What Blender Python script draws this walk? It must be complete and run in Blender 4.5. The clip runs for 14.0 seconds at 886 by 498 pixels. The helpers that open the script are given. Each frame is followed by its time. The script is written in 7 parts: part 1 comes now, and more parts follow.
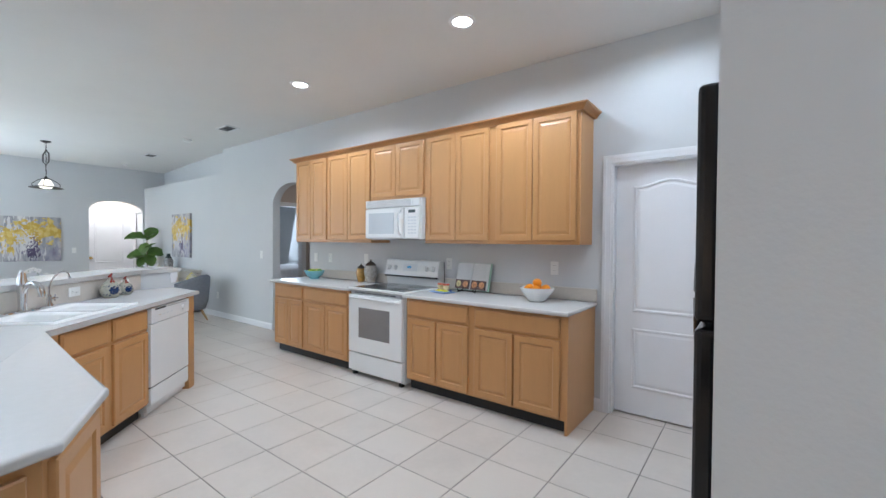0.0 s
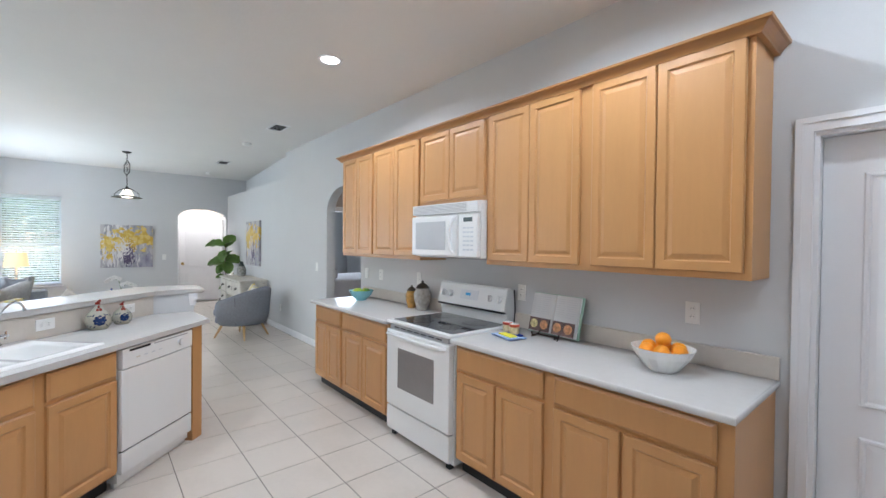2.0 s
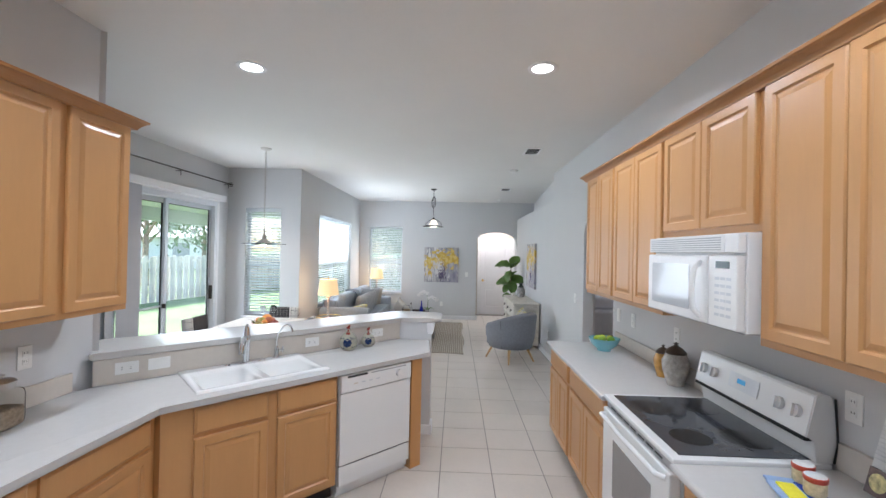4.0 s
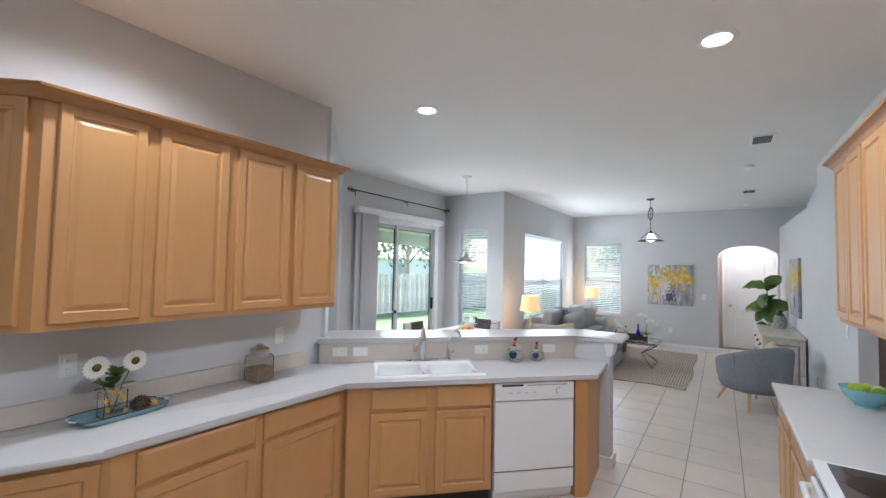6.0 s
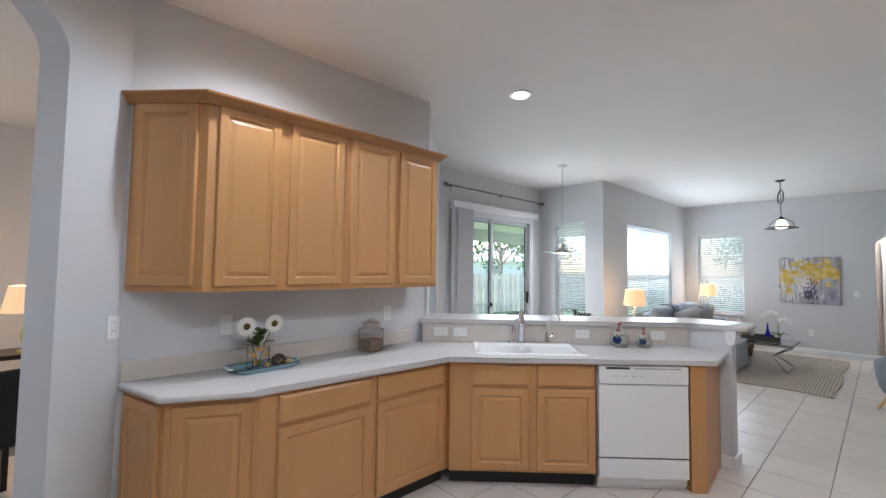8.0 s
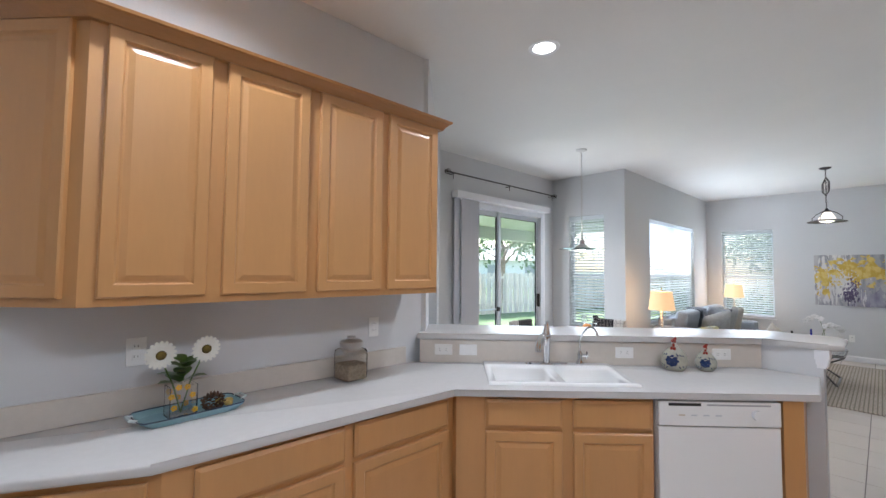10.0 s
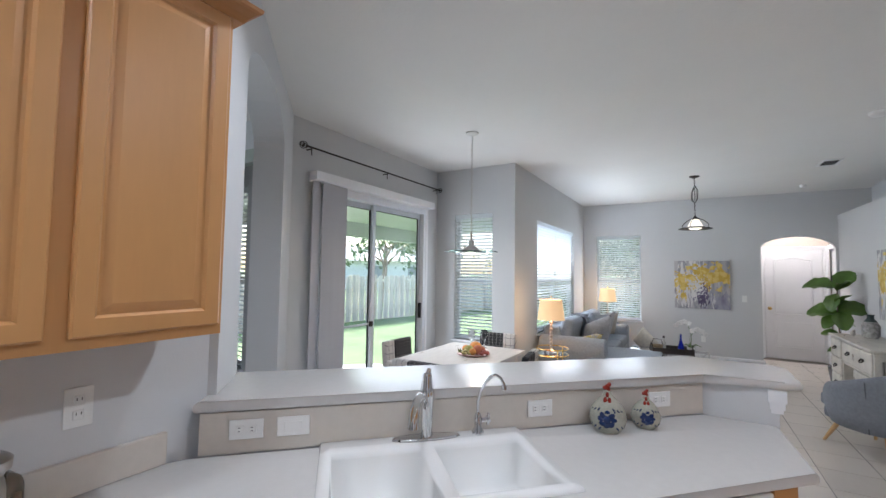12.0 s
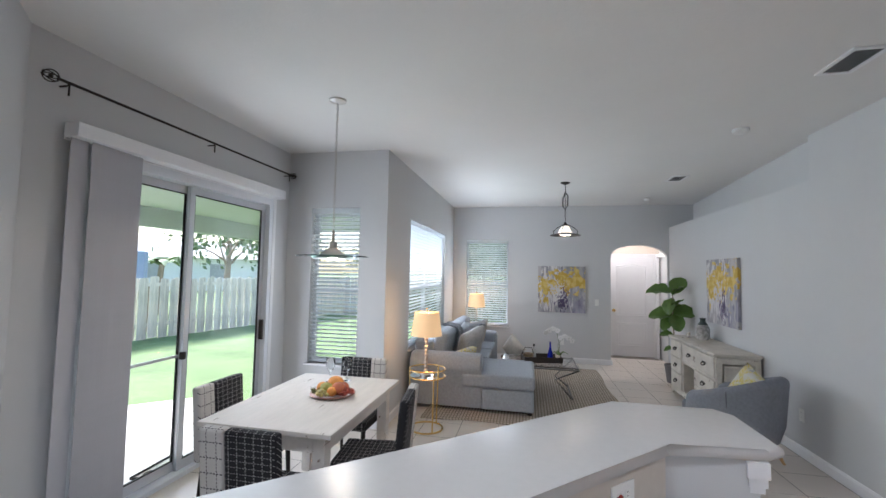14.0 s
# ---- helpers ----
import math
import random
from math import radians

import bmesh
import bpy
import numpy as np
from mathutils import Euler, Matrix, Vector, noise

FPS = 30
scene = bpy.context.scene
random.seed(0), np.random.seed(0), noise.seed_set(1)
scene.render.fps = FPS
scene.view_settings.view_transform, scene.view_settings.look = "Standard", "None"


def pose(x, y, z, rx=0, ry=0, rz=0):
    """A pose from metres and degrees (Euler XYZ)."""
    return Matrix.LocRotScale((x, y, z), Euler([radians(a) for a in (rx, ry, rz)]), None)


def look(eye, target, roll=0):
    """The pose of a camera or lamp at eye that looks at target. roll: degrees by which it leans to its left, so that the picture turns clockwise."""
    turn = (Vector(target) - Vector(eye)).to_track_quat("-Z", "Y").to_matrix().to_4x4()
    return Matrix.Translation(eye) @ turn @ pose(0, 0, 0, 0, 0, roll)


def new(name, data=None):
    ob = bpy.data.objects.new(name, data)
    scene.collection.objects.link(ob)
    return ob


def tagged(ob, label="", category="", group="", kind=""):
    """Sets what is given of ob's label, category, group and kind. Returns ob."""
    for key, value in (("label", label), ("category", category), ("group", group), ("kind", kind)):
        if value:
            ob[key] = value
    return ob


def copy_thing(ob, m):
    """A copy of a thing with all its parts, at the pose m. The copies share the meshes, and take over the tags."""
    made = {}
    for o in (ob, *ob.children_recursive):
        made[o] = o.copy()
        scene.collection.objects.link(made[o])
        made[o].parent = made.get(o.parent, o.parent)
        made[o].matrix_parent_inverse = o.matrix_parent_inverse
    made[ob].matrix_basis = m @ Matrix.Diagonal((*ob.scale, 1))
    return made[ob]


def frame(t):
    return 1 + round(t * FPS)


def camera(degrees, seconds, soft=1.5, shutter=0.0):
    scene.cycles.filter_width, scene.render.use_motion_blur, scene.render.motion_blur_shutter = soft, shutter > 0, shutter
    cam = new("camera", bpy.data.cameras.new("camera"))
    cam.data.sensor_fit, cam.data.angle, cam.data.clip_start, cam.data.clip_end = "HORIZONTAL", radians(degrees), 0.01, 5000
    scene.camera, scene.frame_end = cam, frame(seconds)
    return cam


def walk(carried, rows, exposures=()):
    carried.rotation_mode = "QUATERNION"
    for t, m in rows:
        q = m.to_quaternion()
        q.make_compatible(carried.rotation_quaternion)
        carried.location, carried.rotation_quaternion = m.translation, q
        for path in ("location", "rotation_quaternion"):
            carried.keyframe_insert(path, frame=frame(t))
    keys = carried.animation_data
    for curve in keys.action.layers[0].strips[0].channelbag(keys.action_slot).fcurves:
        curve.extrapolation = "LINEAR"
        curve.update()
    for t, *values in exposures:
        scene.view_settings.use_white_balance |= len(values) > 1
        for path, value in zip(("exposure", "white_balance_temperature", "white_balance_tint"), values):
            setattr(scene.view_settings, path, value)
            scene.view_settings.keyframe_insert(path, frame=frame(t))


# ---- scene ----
cam = camera(94.1, 14.0)
PATH = [
    (0, (1.308, 0.544, 1.361), (0.097, 2.136, 1.326), 0.4),
    (0.5, (1.164, 0.809, 1.399), (-0.056, 2.393, 1.363), 0.4),
    (1, (1.01, 1.055, 1.423), (-0.275, 2.587, 1.389), 0.5),
    (1.5, (0.849, 1.319, 1.461), (-0.528, 2.77, 1.43), 0.6),
    (2, (0.72, 1.574, 1.49), (-0.808, 2.864, 1.462), 0.6),
    (2.5, (0.594, 1.802, 1.553), (-1.128, 2.819, 1.523), 0.9),
    (3, (0.494, 2.026, 1.612), (-1.384, 2.713, 1.582), 1.1),
    (3.5, (0.436, 2.227, 1.677), (-1.54, 2.536, 1.654), 1.2),
    (4, (0.395, 2.454, 1.691), (-1.604, 2.389, 1.704), 1.2),
    (4.2, (0.377, 2.549, 1.7), (-1.611, 2.329, 1.724), 1.3),
    (6.5, (0.283, 3.049, 1.604), (-1.279, 1.803, 1.703), 0.9),
    (7, (0.304, 3.055, 1.55), (-1.175, 1.712, 1.655), 0.7),
    (7.5, (0.356, 3.061, 1.524), (-1.053, 1.645, 1.623), 0.7),
    (8, (0.366, 3.041, 1.475), (-1.001, 1.585, 1.576), 0.7),
    (10.5, (-0.343, 2.308, 1.496), (-1.711, 0.853, 1.592), 0.5),
    (11, (-0.567, 2.136, 1.516), (-2.029, 0.776, 1.614), 0.6),
    (11.5, (-0.816, 1.979, 1.538), (-2.427, 0.799, 1.64), 0.7),
    (12, (-1.046, 1.898, 1.543), (-2.76, 0.874, 1.65), 0.8),
    (12.5, (-1.266, 1.749, 1.583), (-3.07, 0.891, 1.688), 1.0),
    (13, (-1.457, 1.633, 1.611), (-3.331, 0.944, 1.721), 1.0),
    (13.5, (-1.65, 1.555, 1.622), (-3.58, 1.041, 1.736), 1.1),
    (14, (-1.845, 1.482, 1.634), (-3.8, 1.073, 1.748), 1.1),
]
walk(cam, [(t, look(eye, target, roll)) for t, eye, target, roll in PATH], [(0, 2.26, 5600, 7), (2, 2.27, 5850, 9), (4, 2.14, 5900, 11), (8, 2.05, 5900, 12), (11.5, 1.90, 5950, 13), (13, 1.69, 5950, 13), (14, 1.69, 5930, 13)])

# ---- world and sun ----
world = bpy.data.worlds.new("world")
world.use_nodes = True
scene.world = world
wn = world.node_tree.nodes
sky = wn.new("ShaderNodeTexSky")
sky.sky_type, sky.sun_disc, sky.sun_elevation, sky.sun_rotation = "NISHITA", False, radians(45), radians(192)
sky.air_density, sky.dust_density = 1.3, 2.0
wn["Background"].inputs["Strength"].default_value = 0.15
world.node_tree.links.new(sky.outputs[0], wn["Background"].inputs["Color"])
sun = new("sun", bpy.data.lights.new("sun", "SUN"))
sun.data.energy, sun.data.angle, sun.data.color = 5.0, radians(14), (1, 0.95, 0.88)
sun.matrix_world = look((0, 0, 10), (0.63, 3.0, 6.95))


POWER = 0.66


def area_light(name, eye, target, w, h, watts, color=(1, 1, 1)):
    lamp = new(name, bpy.data.lights.new(name, "AREA"))
    lamp.data.shape, lamp.data.size, lamp.data.size_y = "RECTANGLE", w, h
    lamp.data.energy, lamp.data.color = watts * POWER, color
    lamp.matrix_world = look(eye, target)
    return lamp


def point_light(name, at, watts, color, radius=0.04):
    lamp = new(name, bpy.data.lights.new(name, "POINT"))
    lamp.data.energy, lamp.data.color, lamp.data.shadow_soft_size = watts * POWER, color, radius
    lamp.location = at
    return lamp


def spot_light(name, at, watts, color, degrees, blend=0.6, radius=0.035):
    lamp = new(name, bpy.data.lights.new(name, "SPOT"))
    lamp.data.energy, lamp.data.color, lamp.data.shadow_soft_size = watts * POWER, color, radius
    lamp.data.spot_size, lamp.data.spot_blend = radians(degrees), blend
    lamp.matrix_world = look(at, (at[0] + 1e-4, at[1], 0))
    return lamp


DAY = (0.86, 0.93, 1.0)
# daylight standing in for the sky at each window and at the glass door
area_light("sky_glass_door", (-4.95, -1.03, 1.2), (-4.95, 3, 1.1), 1.4, 2.0, 8.5, DAY)
area_light("sky_nook_window", (-5.985, -0.6, 1.5), (0, -0.6, 1.4), 0.5, 1.5, 2.0, DAY)
area_light("sky_living_window", (-8.0, 0.015, 1.5), (-8.0, 5, 2.9), 2.1, 1.5, 18, DAY)
area_light("sky_far_window", (-9.965, 0.67, 1.5), (0, 0.66, 1.3), 0.75, 1.5, 4.0, DAY)
# unseen fills added to brighten three adjoining rooms; none stands at a window
area_light("side_room_fill", (-1.3, -3.4, 1.5), (-1.3, 0, 1.3), 1.6, 1.6, 11, DAY)
area_light("dining_fill", (3.7, -1.0, 1.6), (0, 0.5, 1.2), 1.8, 1.6, 13, DAY)
area_light("bedroom_fill", (-9.0, 6.7, 1.6), (-7.0, 5.0, 1.0), 1.4, 1.4, 14, DAY)
LED = (0.90, 0.95, 1.0)
DOWNLIGHTS = [(-2.41, 1.01), (-2.40, 3.01), (-0.40, 3.00), (-0.45, 1.00)]
for lx, ly in DOWNLIGHTS:
    spot_light("downlight_and_fill", (lx, ly, 2.925), 19.5 if ly > 2 else 20.5, LED, 164 if ly > 2 else 148, 0.55 if ly > 2 else 0.75)
spot_light("downlight_and_fill", (0.80, 3.35, 2.925), 8, LED, 164, 0.55)
# unseen spot added to brighten the fridge corner, without a fixture
spot_light("downlight_and_fill", (1.1, 1.9, 2.925), 9, LED, 164, 0.55)
WARM = (1.0, 0.66, 0.36)
for at, w in (((-6.15, 0.42, 1.10), 1.9), ((-9.64, 0.52, 1.13), 2.2), ((0.50, -1.9, 1.16), 8)):
    point_light("lamp_bulb_light", at, w, WARM)
point_light("pendant_bulb_light", (-7.88, 1.98, 2.17), 1.8, (1, 0.85, 0.65), 0.03)
point_light("pendant_bulb_light", (-4.72, 0.03, 1.69), 3.6, (1, 0.85, 0.65), 0.03)
# unseen spot added to brighten the door in the far hall
spot_light("hall_fill_spot", (-10.50, 3.30, 2.9), 40, (1.0, 0.91, 0.83), 150)
# another added spot, not seen, that lights the passage behind the arch
spot_light("passage_fill_spot", (-4.7, 4.8, 2.9), 5, (1.0, 0.86, 0.72), 160)


# ---- materials ----
def make_mat(name, rgb, rough=0.5, metal=0.0, vary=0.06, scale=6.0, bump=0.0, bump_scale=60.0, coat=0.0, stretch=None, island=0.0, placed=False):
    """A plain surface: base colour that varies at two scales, fine relief."""
    m = bpy.data.materials.new(name)
    m.use_nodes = True
    n, l = m.node_tree.nodes, m.node_tree.links
    b = n["Principled BSDF"]
    b.inputs["Roughness"].default_value, b.inputs["Metallic"].default_value = rough, metal
    b.inputs["Coat Weight"].default_value, b.inputs["Coat Roughness"].default_value = coat, 0.3
    tc = n.new("ShaderNodeTexCoord")
    mp = n.new("ShaderNodeMapping")
    l.new(n.new("ShaderNodeNewGeometry").outputs["Position"] if placed else tc.outputs["Object"], mp.inputs[0])
    if stretch:
        mp.inputs["Scale"].default_value = stretch
    n1, n2 = n.new("ShaderNodeTexNoise"), n.new("ShaderNodeTexNoise")
    n1.inputs["Scale"].default_value, n2.inputs["Scale"].default_value = scale, scale * 9
    n1.inputs["Detail"].default_value = 4
    l.new(mp.outputs[0], n1.inputs["Vector"]), l.new(mp.outputs[0], n2.inputs["Vector"])
    add = n.new("ShaderNodeMath")
    add.operation = "MULTIPLY_ADD"
    add.inputs[1].default_value = 0.4
    l.new(n2.outputs[0], add.inputs[0]), l.new(n1.outputs[0], add.inputs[2])
    last = add.outputs[0]
    if island:
        info = n.new("ShaderNodeObjectInfo")
        a2 = n.new("ShaderNodeMath")
        a2.operation = "MULTIPLY_ADD"
        a2.inputs[1].default_value = island
        l.new(info.outputs["Random"], a2.inputs[0]), l.new(last, a2.inputs[2])
        last = a2.outputs[0]
    ramp = n.new("ShaderNodeValToRGB")
    lo, hi = [max(0, c * (1 - vary)) for c in rgb], [min(1, c * (1 + vary)) for c in rgb]
    ramp.color_ramp.elements[0].position, ramp.color_ramp.elements[1].position = 0.45, 0.95 + island
    ramp.color_ramp.elements[0].color, ramp.color_ramp.elements[1].color = (*lo, 1), (*hi, 1)
    l.new(last, ramp.inputs[0]), l.new(ramp.outputs[0], b.inputs["Base Color"])
    if bump:
        n3, bp = n.new("ShaderNodeTexNoise"), n.new("ShaderNodeBump")
        n3.inputs["Scale"].default_value, n3.inputs["Detail"].default_value = bump_scale, 3
        bp.inputs["Strength"].default_value, bp.inputs["Distance"].default_value = bump, 0.002
        l.new(mp.outputs[0], n3.inputs["Vector"]), l.new(n3.outputs[0], bp.inputs["Height"]), l.new(bp.outputs[0], b.inputs["Normal"])
    return m


def glow_mat(name, rgb, strength):
    m = bpy.data.materials.new(name)
    m.use_nodes = True
    b = m.node_tree.nodes["Principled BSDF"]
    b.inputs["Base Color"].default_value = (*rgb, 1)
    b.inputs["Emission Color"].default_value, b.inputs["Emission Strength"].default_value = (*rgb, 1), strength
    return m


def glass_mat(name, rgb=(1, 1, 1), rough=0.0, ior=1.45):
    m = bpy.data.materials.new(name)
    m.use_nodes = True
    b = m.node_tree.nodes["Principled BSDF"]
    b.inputs["Base Color"].default_value = (*rgb, 1)
    b.inputs["Transmission Weight"].default_value, b.inputs["Roughness"].default_value, b.inputs["IOR"].default_value = 1, rough, ior
    return m


WALL = make_mat("wall_paint", (0.60, 0.605, 0.61), 0.75, vary=0.015, scale=2, bump=0.25, bump_scale=120)
CEIL = make_mat("ceiling_paint", (0.74, 0.73, 0.71), 0.9, vary=0.015, scale=2, bump=0.6, bump_scale=45)
TRIM = make_mat("trim_white", (0.80, 0.80, 0.81), 0.4, vary=0.01)
DOORW = make_mat("door_white", (0.78, 0.78, 0.80), 0.45, vary=0.015)
TILE = make_mat("floor_tile", (0.615, 0.555, 0.495), 0.28, vary=0.06, scale=3, bump=0.05, island=0.35, placed=True)
GROUT = make_mat("grout", (0.24, 0.215, 0.19), 0.9, vary=0.2, scale=8)
WOOD = make_mat("maple", (0.53, 0.275, 0.100), 0.40, vary=0.05, scale=2.0, coat=0.2, bump=0.05, bump_scale=40, stretch=(3.5, 3.5, 0.6))
WOOD2 = make_mat("maple_crown", (0.40, 0.185, 0.058), 0.42, vary=0.09, scale=2.2, coat=0.15, stretch=(0.6, 5, 5))
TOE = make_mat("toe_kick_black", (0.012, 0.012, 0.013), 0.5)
COUNTER = make_mat("countertop", (0.59, 0.575, 0.555), 0.27, vary=0.02, scale=30)
COUNTER.node_tree.nodes["Principled BSDF"].inputs["Specular IOR Level"].default_value = 0.36
SPLASH = make_mat("backsplash", (0.58, 0.53, 0.47), 0.3, vary=0.03, scale=30)
APPL = make_mat("appliance_white", (0.80, 0.80, 0.79), 0.25, vary=0.005)
APPLD = make_mat("appliance_grey", (0.35, 0.35, 0.36), 0.4, vary=0.02)
BLACK = make_mat("black_gloss", (0.008, 0.008, 0.009), 0.12, vary=0.05)
COOK = make_mat("cooktop_glass", (0.065, 0.067, 0.075), 0.06, vary=0.1)
CHROME = make_mat("chrome", (0.75, 0.76, 0.78), 0.08, metal=1, vary=0.02)
BRASS = make_mat("brass", (0.80, 0.56, 0.22), 0.22, metal=1, vary=0.05)
STEEL = make_mat("brushed_nickel", (0.55, 0.53, 0.50), 0.3, metal=1, vary=0.05)
IRON = make_mat("dark_bronze", (0.03, 0.024, 0.02), 0.45, metal=0.6, vary=0.2)
PORC = make_mat("porcelain", (0.82, 0.82, 0.80), 0.12, vary=0.01)
PLASTIC = make_mat("white_plastic", (0.80, 0.80, 0.78), 0.35, vary=0.01)
DARK = make_mat("dark_slot", (0.02, 0.02, 0.02), 0.8)


# ---- mesh helpers ----
def quadbox(bm, x0, x1, y0, y1, z0, z1, mat=0):
    v = [bm.verts.new(p) for p in ((x0, y0, z0), (x1, y0, z0), (x1, y1, z0), (x0, y1, z0), (x0, y0, z1), (x1, y0, z1), (x1, y1, z1), (x0, y1, z1))]
    fs = [bm.faces.new([v[i] for i in q]) for q in ((0, 3, 2, 1), (4, 5, 6, 7), (0, 1, 5, 4), (1, 2, 6, 5), (2, 3, 7, 6), (3, 0, 4, 7))]
    for f in fs:
        f.material_index = mat
    return fs


def box(x0, x1, y0, y1, z0, z1, bevel=0.0, segs=2):
    bm = bmesh.new()
    quadbox(bm, x0, x1, y0, y1, z0, z1)
    if bevel:
        bmesh.ops.bevel(bm, geom=bm.edges[:], offset=bevel, segments=segs, profile=0.6, affect="EDGES")
    return bm


def boxes(*specs):
    bm = bmesh.new()
    for s in specs:
        quadbox(bm, *s)
    return bm


def prism(bm, pts, a0, a1, axis="y"):
    """Extrudes a closed outline. axis y: points are (x, z); z: points are (x, y); x: points are (y, z)."""
    def at(p, a):
        return (p[0], a, p[1]) if axis == "y" else ((p[0], p[1], a) if axis == "z" else (a, p[0], p[1]))
    lo, hi = [bm.verts.new(at(p, a0)) for p in pts], [bm.verts.new(at(p, a1)) for p in pts]
    bm.faces.new(lo), bm.faces.new(hi[::-1])
    for i in range(len(pts)):
        j = (i + 1) % len(pts)
        bm.faces.new((lo[i], hi[i], hi[j], lo[j]))


def lathe(bm, prof, cx=0, cy=0, cz=0, n=24):
    """Turns (radius, height) pairs round the upright axis."""
    rings = []
    for r, z in prof:
        if r < 1e-5:
            rings.append([bm.verts.new((cx, cy, cz + z))])
        else:
            rings.append([bm.verts.new((cx + r * math.cos(2 * math.pi * i / n), cy + r * math.sin(2 * math.pi * i / n), cz + z)) for i in range(n)])
    for a, b in zip(rings, rings[1:]):
        for i in range(n):
            j = (i + 1) % n
            if len(a) == 1 and len(b) == 1:
                break
            if len(a) == 1:
                bm.faces.new((a[0], b[j], b[i]))
            elif len(b) == 1:
                bm.faces.new((a[i], a[j], b[0]))
            else:
                bm.faces.new((a[i], a[j], b[j], b[i]))


def tube(bm, pts, r, n=8, closed=False, r2=None):
    """A round bar along points; r2: the radius at the end."""
    pts = [Vector(p) for p in pts]
    rings, prev = [], None
    m = len(pts)
    for k, p in enumerate(pts):
        a = pts[(k - 1) % m] if (closed or k) else p
        b = pts[(k + 1) % m] if (closed or k < m - 1) else p
        d = (b - a).normalized()
        ref = prev if prev else (Vector((0, 0, 1)) if abs(d.z) < 0.9 else Vector((1, 0, 0)))
        side = (ref - d * ref.dot(d)).normalized()
        prev = side
        up = d.cross(side)
        rr = r if r2 is None else r + (r2 - r) * k / (m - 1)
        rings.append([bm.verts.new(p + (side * math.cos(2 * math.pi * i / n) + up * math.sin(2 * math.pi * i / n)) * rr) for i in range(n)])
    pairs = list(zip(rings, rings[1:])) + ([(rings[-1], rings[0])] if closed else [])
    for a, b in pairs:
        for i in range(n):
            j = (i + 1) % n
            bm.faces.new((a[i], a[j], b[j], b[i]))
    if not closed:
        bm.faces.new(rings[0][::-1]), bm.faces.new(rings[-1])


def ball(bm, c, r, sx=1, sy=1, sz=1, seg=16, rings=10):
    m = Matrix.Translation(c) @ Matrix.Diagonal((sx, sy, sz, 1))
    bmesh.ops.create_uvsphere(bm, u_segments=seg, v_segments=rings, radius=r, matrix=m)


def part(name, bm, material, parent=None, label="", smooth=False, at=None, kind=""):
    """Links a bmesh as one mesh object under a thing or a part."""
    bmesh.ops.recalc_face_normals(bm, faces=bm.faces[:])
    me = bpy.data.meshes.new(name)
    bm.to_mesh(me)
    bm.free()
    for mt in (material if isinstance(material, (list, tuple)) else [material]):
        me.materials.append(mt)
    if smooth:
        me.shade_smooth()
        if smooth != "all":
            me.set_sharp_from_angle(angle=radians(40))
    ob = new(name, me)
    if parent:
        ob.parent = parent
    if at is not None:
        ob.matrix_basis = at
    return tagged(ob, label, kind=kind)


def thing(name, label, category, m=None, group=""):
    ob = new(name)
    ob.empty_display_size = 0.1
    if m is not None:
        ob.matrix_basis = m
    return tagged(ob, label, category, group)


def rings_mesh(bm, rects, cap=True):
    """Lofts through rectangles (x0, x1, z0, z1, y), front towards -y."""
    loops = []
    for x0, x1, z0, z1, y in rects:
        loops.append([bm.verts.new(p) for p in ((x0, y, z0), (x1, y, z0), (x1, y, z1), (x0, y, z1))])
    for a, b in zip(loops, loops[1:]):
        for i in range(4):
            j = (i + 1) % 4
            bm.faces.new((a[i], a[j], b[j], b[i]))
    if cap:
        bm.faces.new(loops[0]), bm.faces.new(loops[-1])


H = 2.945          # ceiling
R2 = 2 ** 0.5


def uv(u, v, z=0.0):
    """Places along (u) and across (v) the breakfast bar."""
    return ((v - u) / R2, (u + v) / R2, z)


# ---- walls ----
def wall(name, p0, p1, thick, openings=(), top=H, z0=0.0, material=None, label="smooth pale grey painted wall"):
    """A wall from p0 to p1, its body to the left of that line. Openings: (from, to, sill, spring, rise)."""
    dx, dy = p1[0] - p0[0], p1[1] - p0[1]
    length = math.hypot(dx, dy)
    bm = bmesh.new()
    cur = 0.0
    for a, b, sill, spring, rise in sorted(openings):
        if a > cur:
            quadbox(bm, cur, a, 0, thick, z0, top)
        if sill > z0:
            quadbox(bm, a, b, 0, thick, z0, sill)
        if rise:
            pts = [(a, top), (a, spring)]
            n = 20
            half, mid = (b - a) / 2, (a + b) / 2
            for i in range(1, n):
                t = math.pi * i / n
                pts.append((mid - half * math.cos(t), spring + rise * math.sin(t)))
            pts += [(b, spring), (b, top)]
            prism(bm, pts, 0, thick)
        elif spring < top:
            quadbox(bm, a, b, 0, thick, spring, top)
        cur = b
    if cur < length:
        quadbox(bm, cur, length, 0, thick, z0, top)
    return tagged(part(name, bm, material or WALL, at=pose(p0[0], p0[1], 0, 0, 0, math.degrees(math.atan2(dy, dx)))), label, "wall", kind="structure")


NY = 3.965        # face of the stove wall
SY = 0.35         # face of the kitchen's south wall
LX = -9.98        # face of the far living room wall
C0, C1 = (0.11, SY), (1.262, 1.36)          # diagonal opening wall, kitchen face
T = 0.12
# stove and painting wall: body beyond y = NY
wall("wall_north_kitchen", (1.30, NY), (-6.14, NY), -T, [(0.115, 0.915, 0, 2.0, 0), (4.90, 5.845, 0, 1.90, 0.30)])
wall("wall_north_living", (-6.14, NY), (LX, NY), -T, top=2.53)
wall("wall_plant_shelf_back", (-6.14, NY + 0.09), (-10.1, 4.38), -T, z0=2.4, label="pale grey wall above the plant shelf")
ledge = bmesh.new()
prism(ledge, [(-6.135, NY + T), (-9.979, NY + T), (-9.979, 4.36), (-6.145, NY + T + 0.02)], 2.45, 2.528, "z")
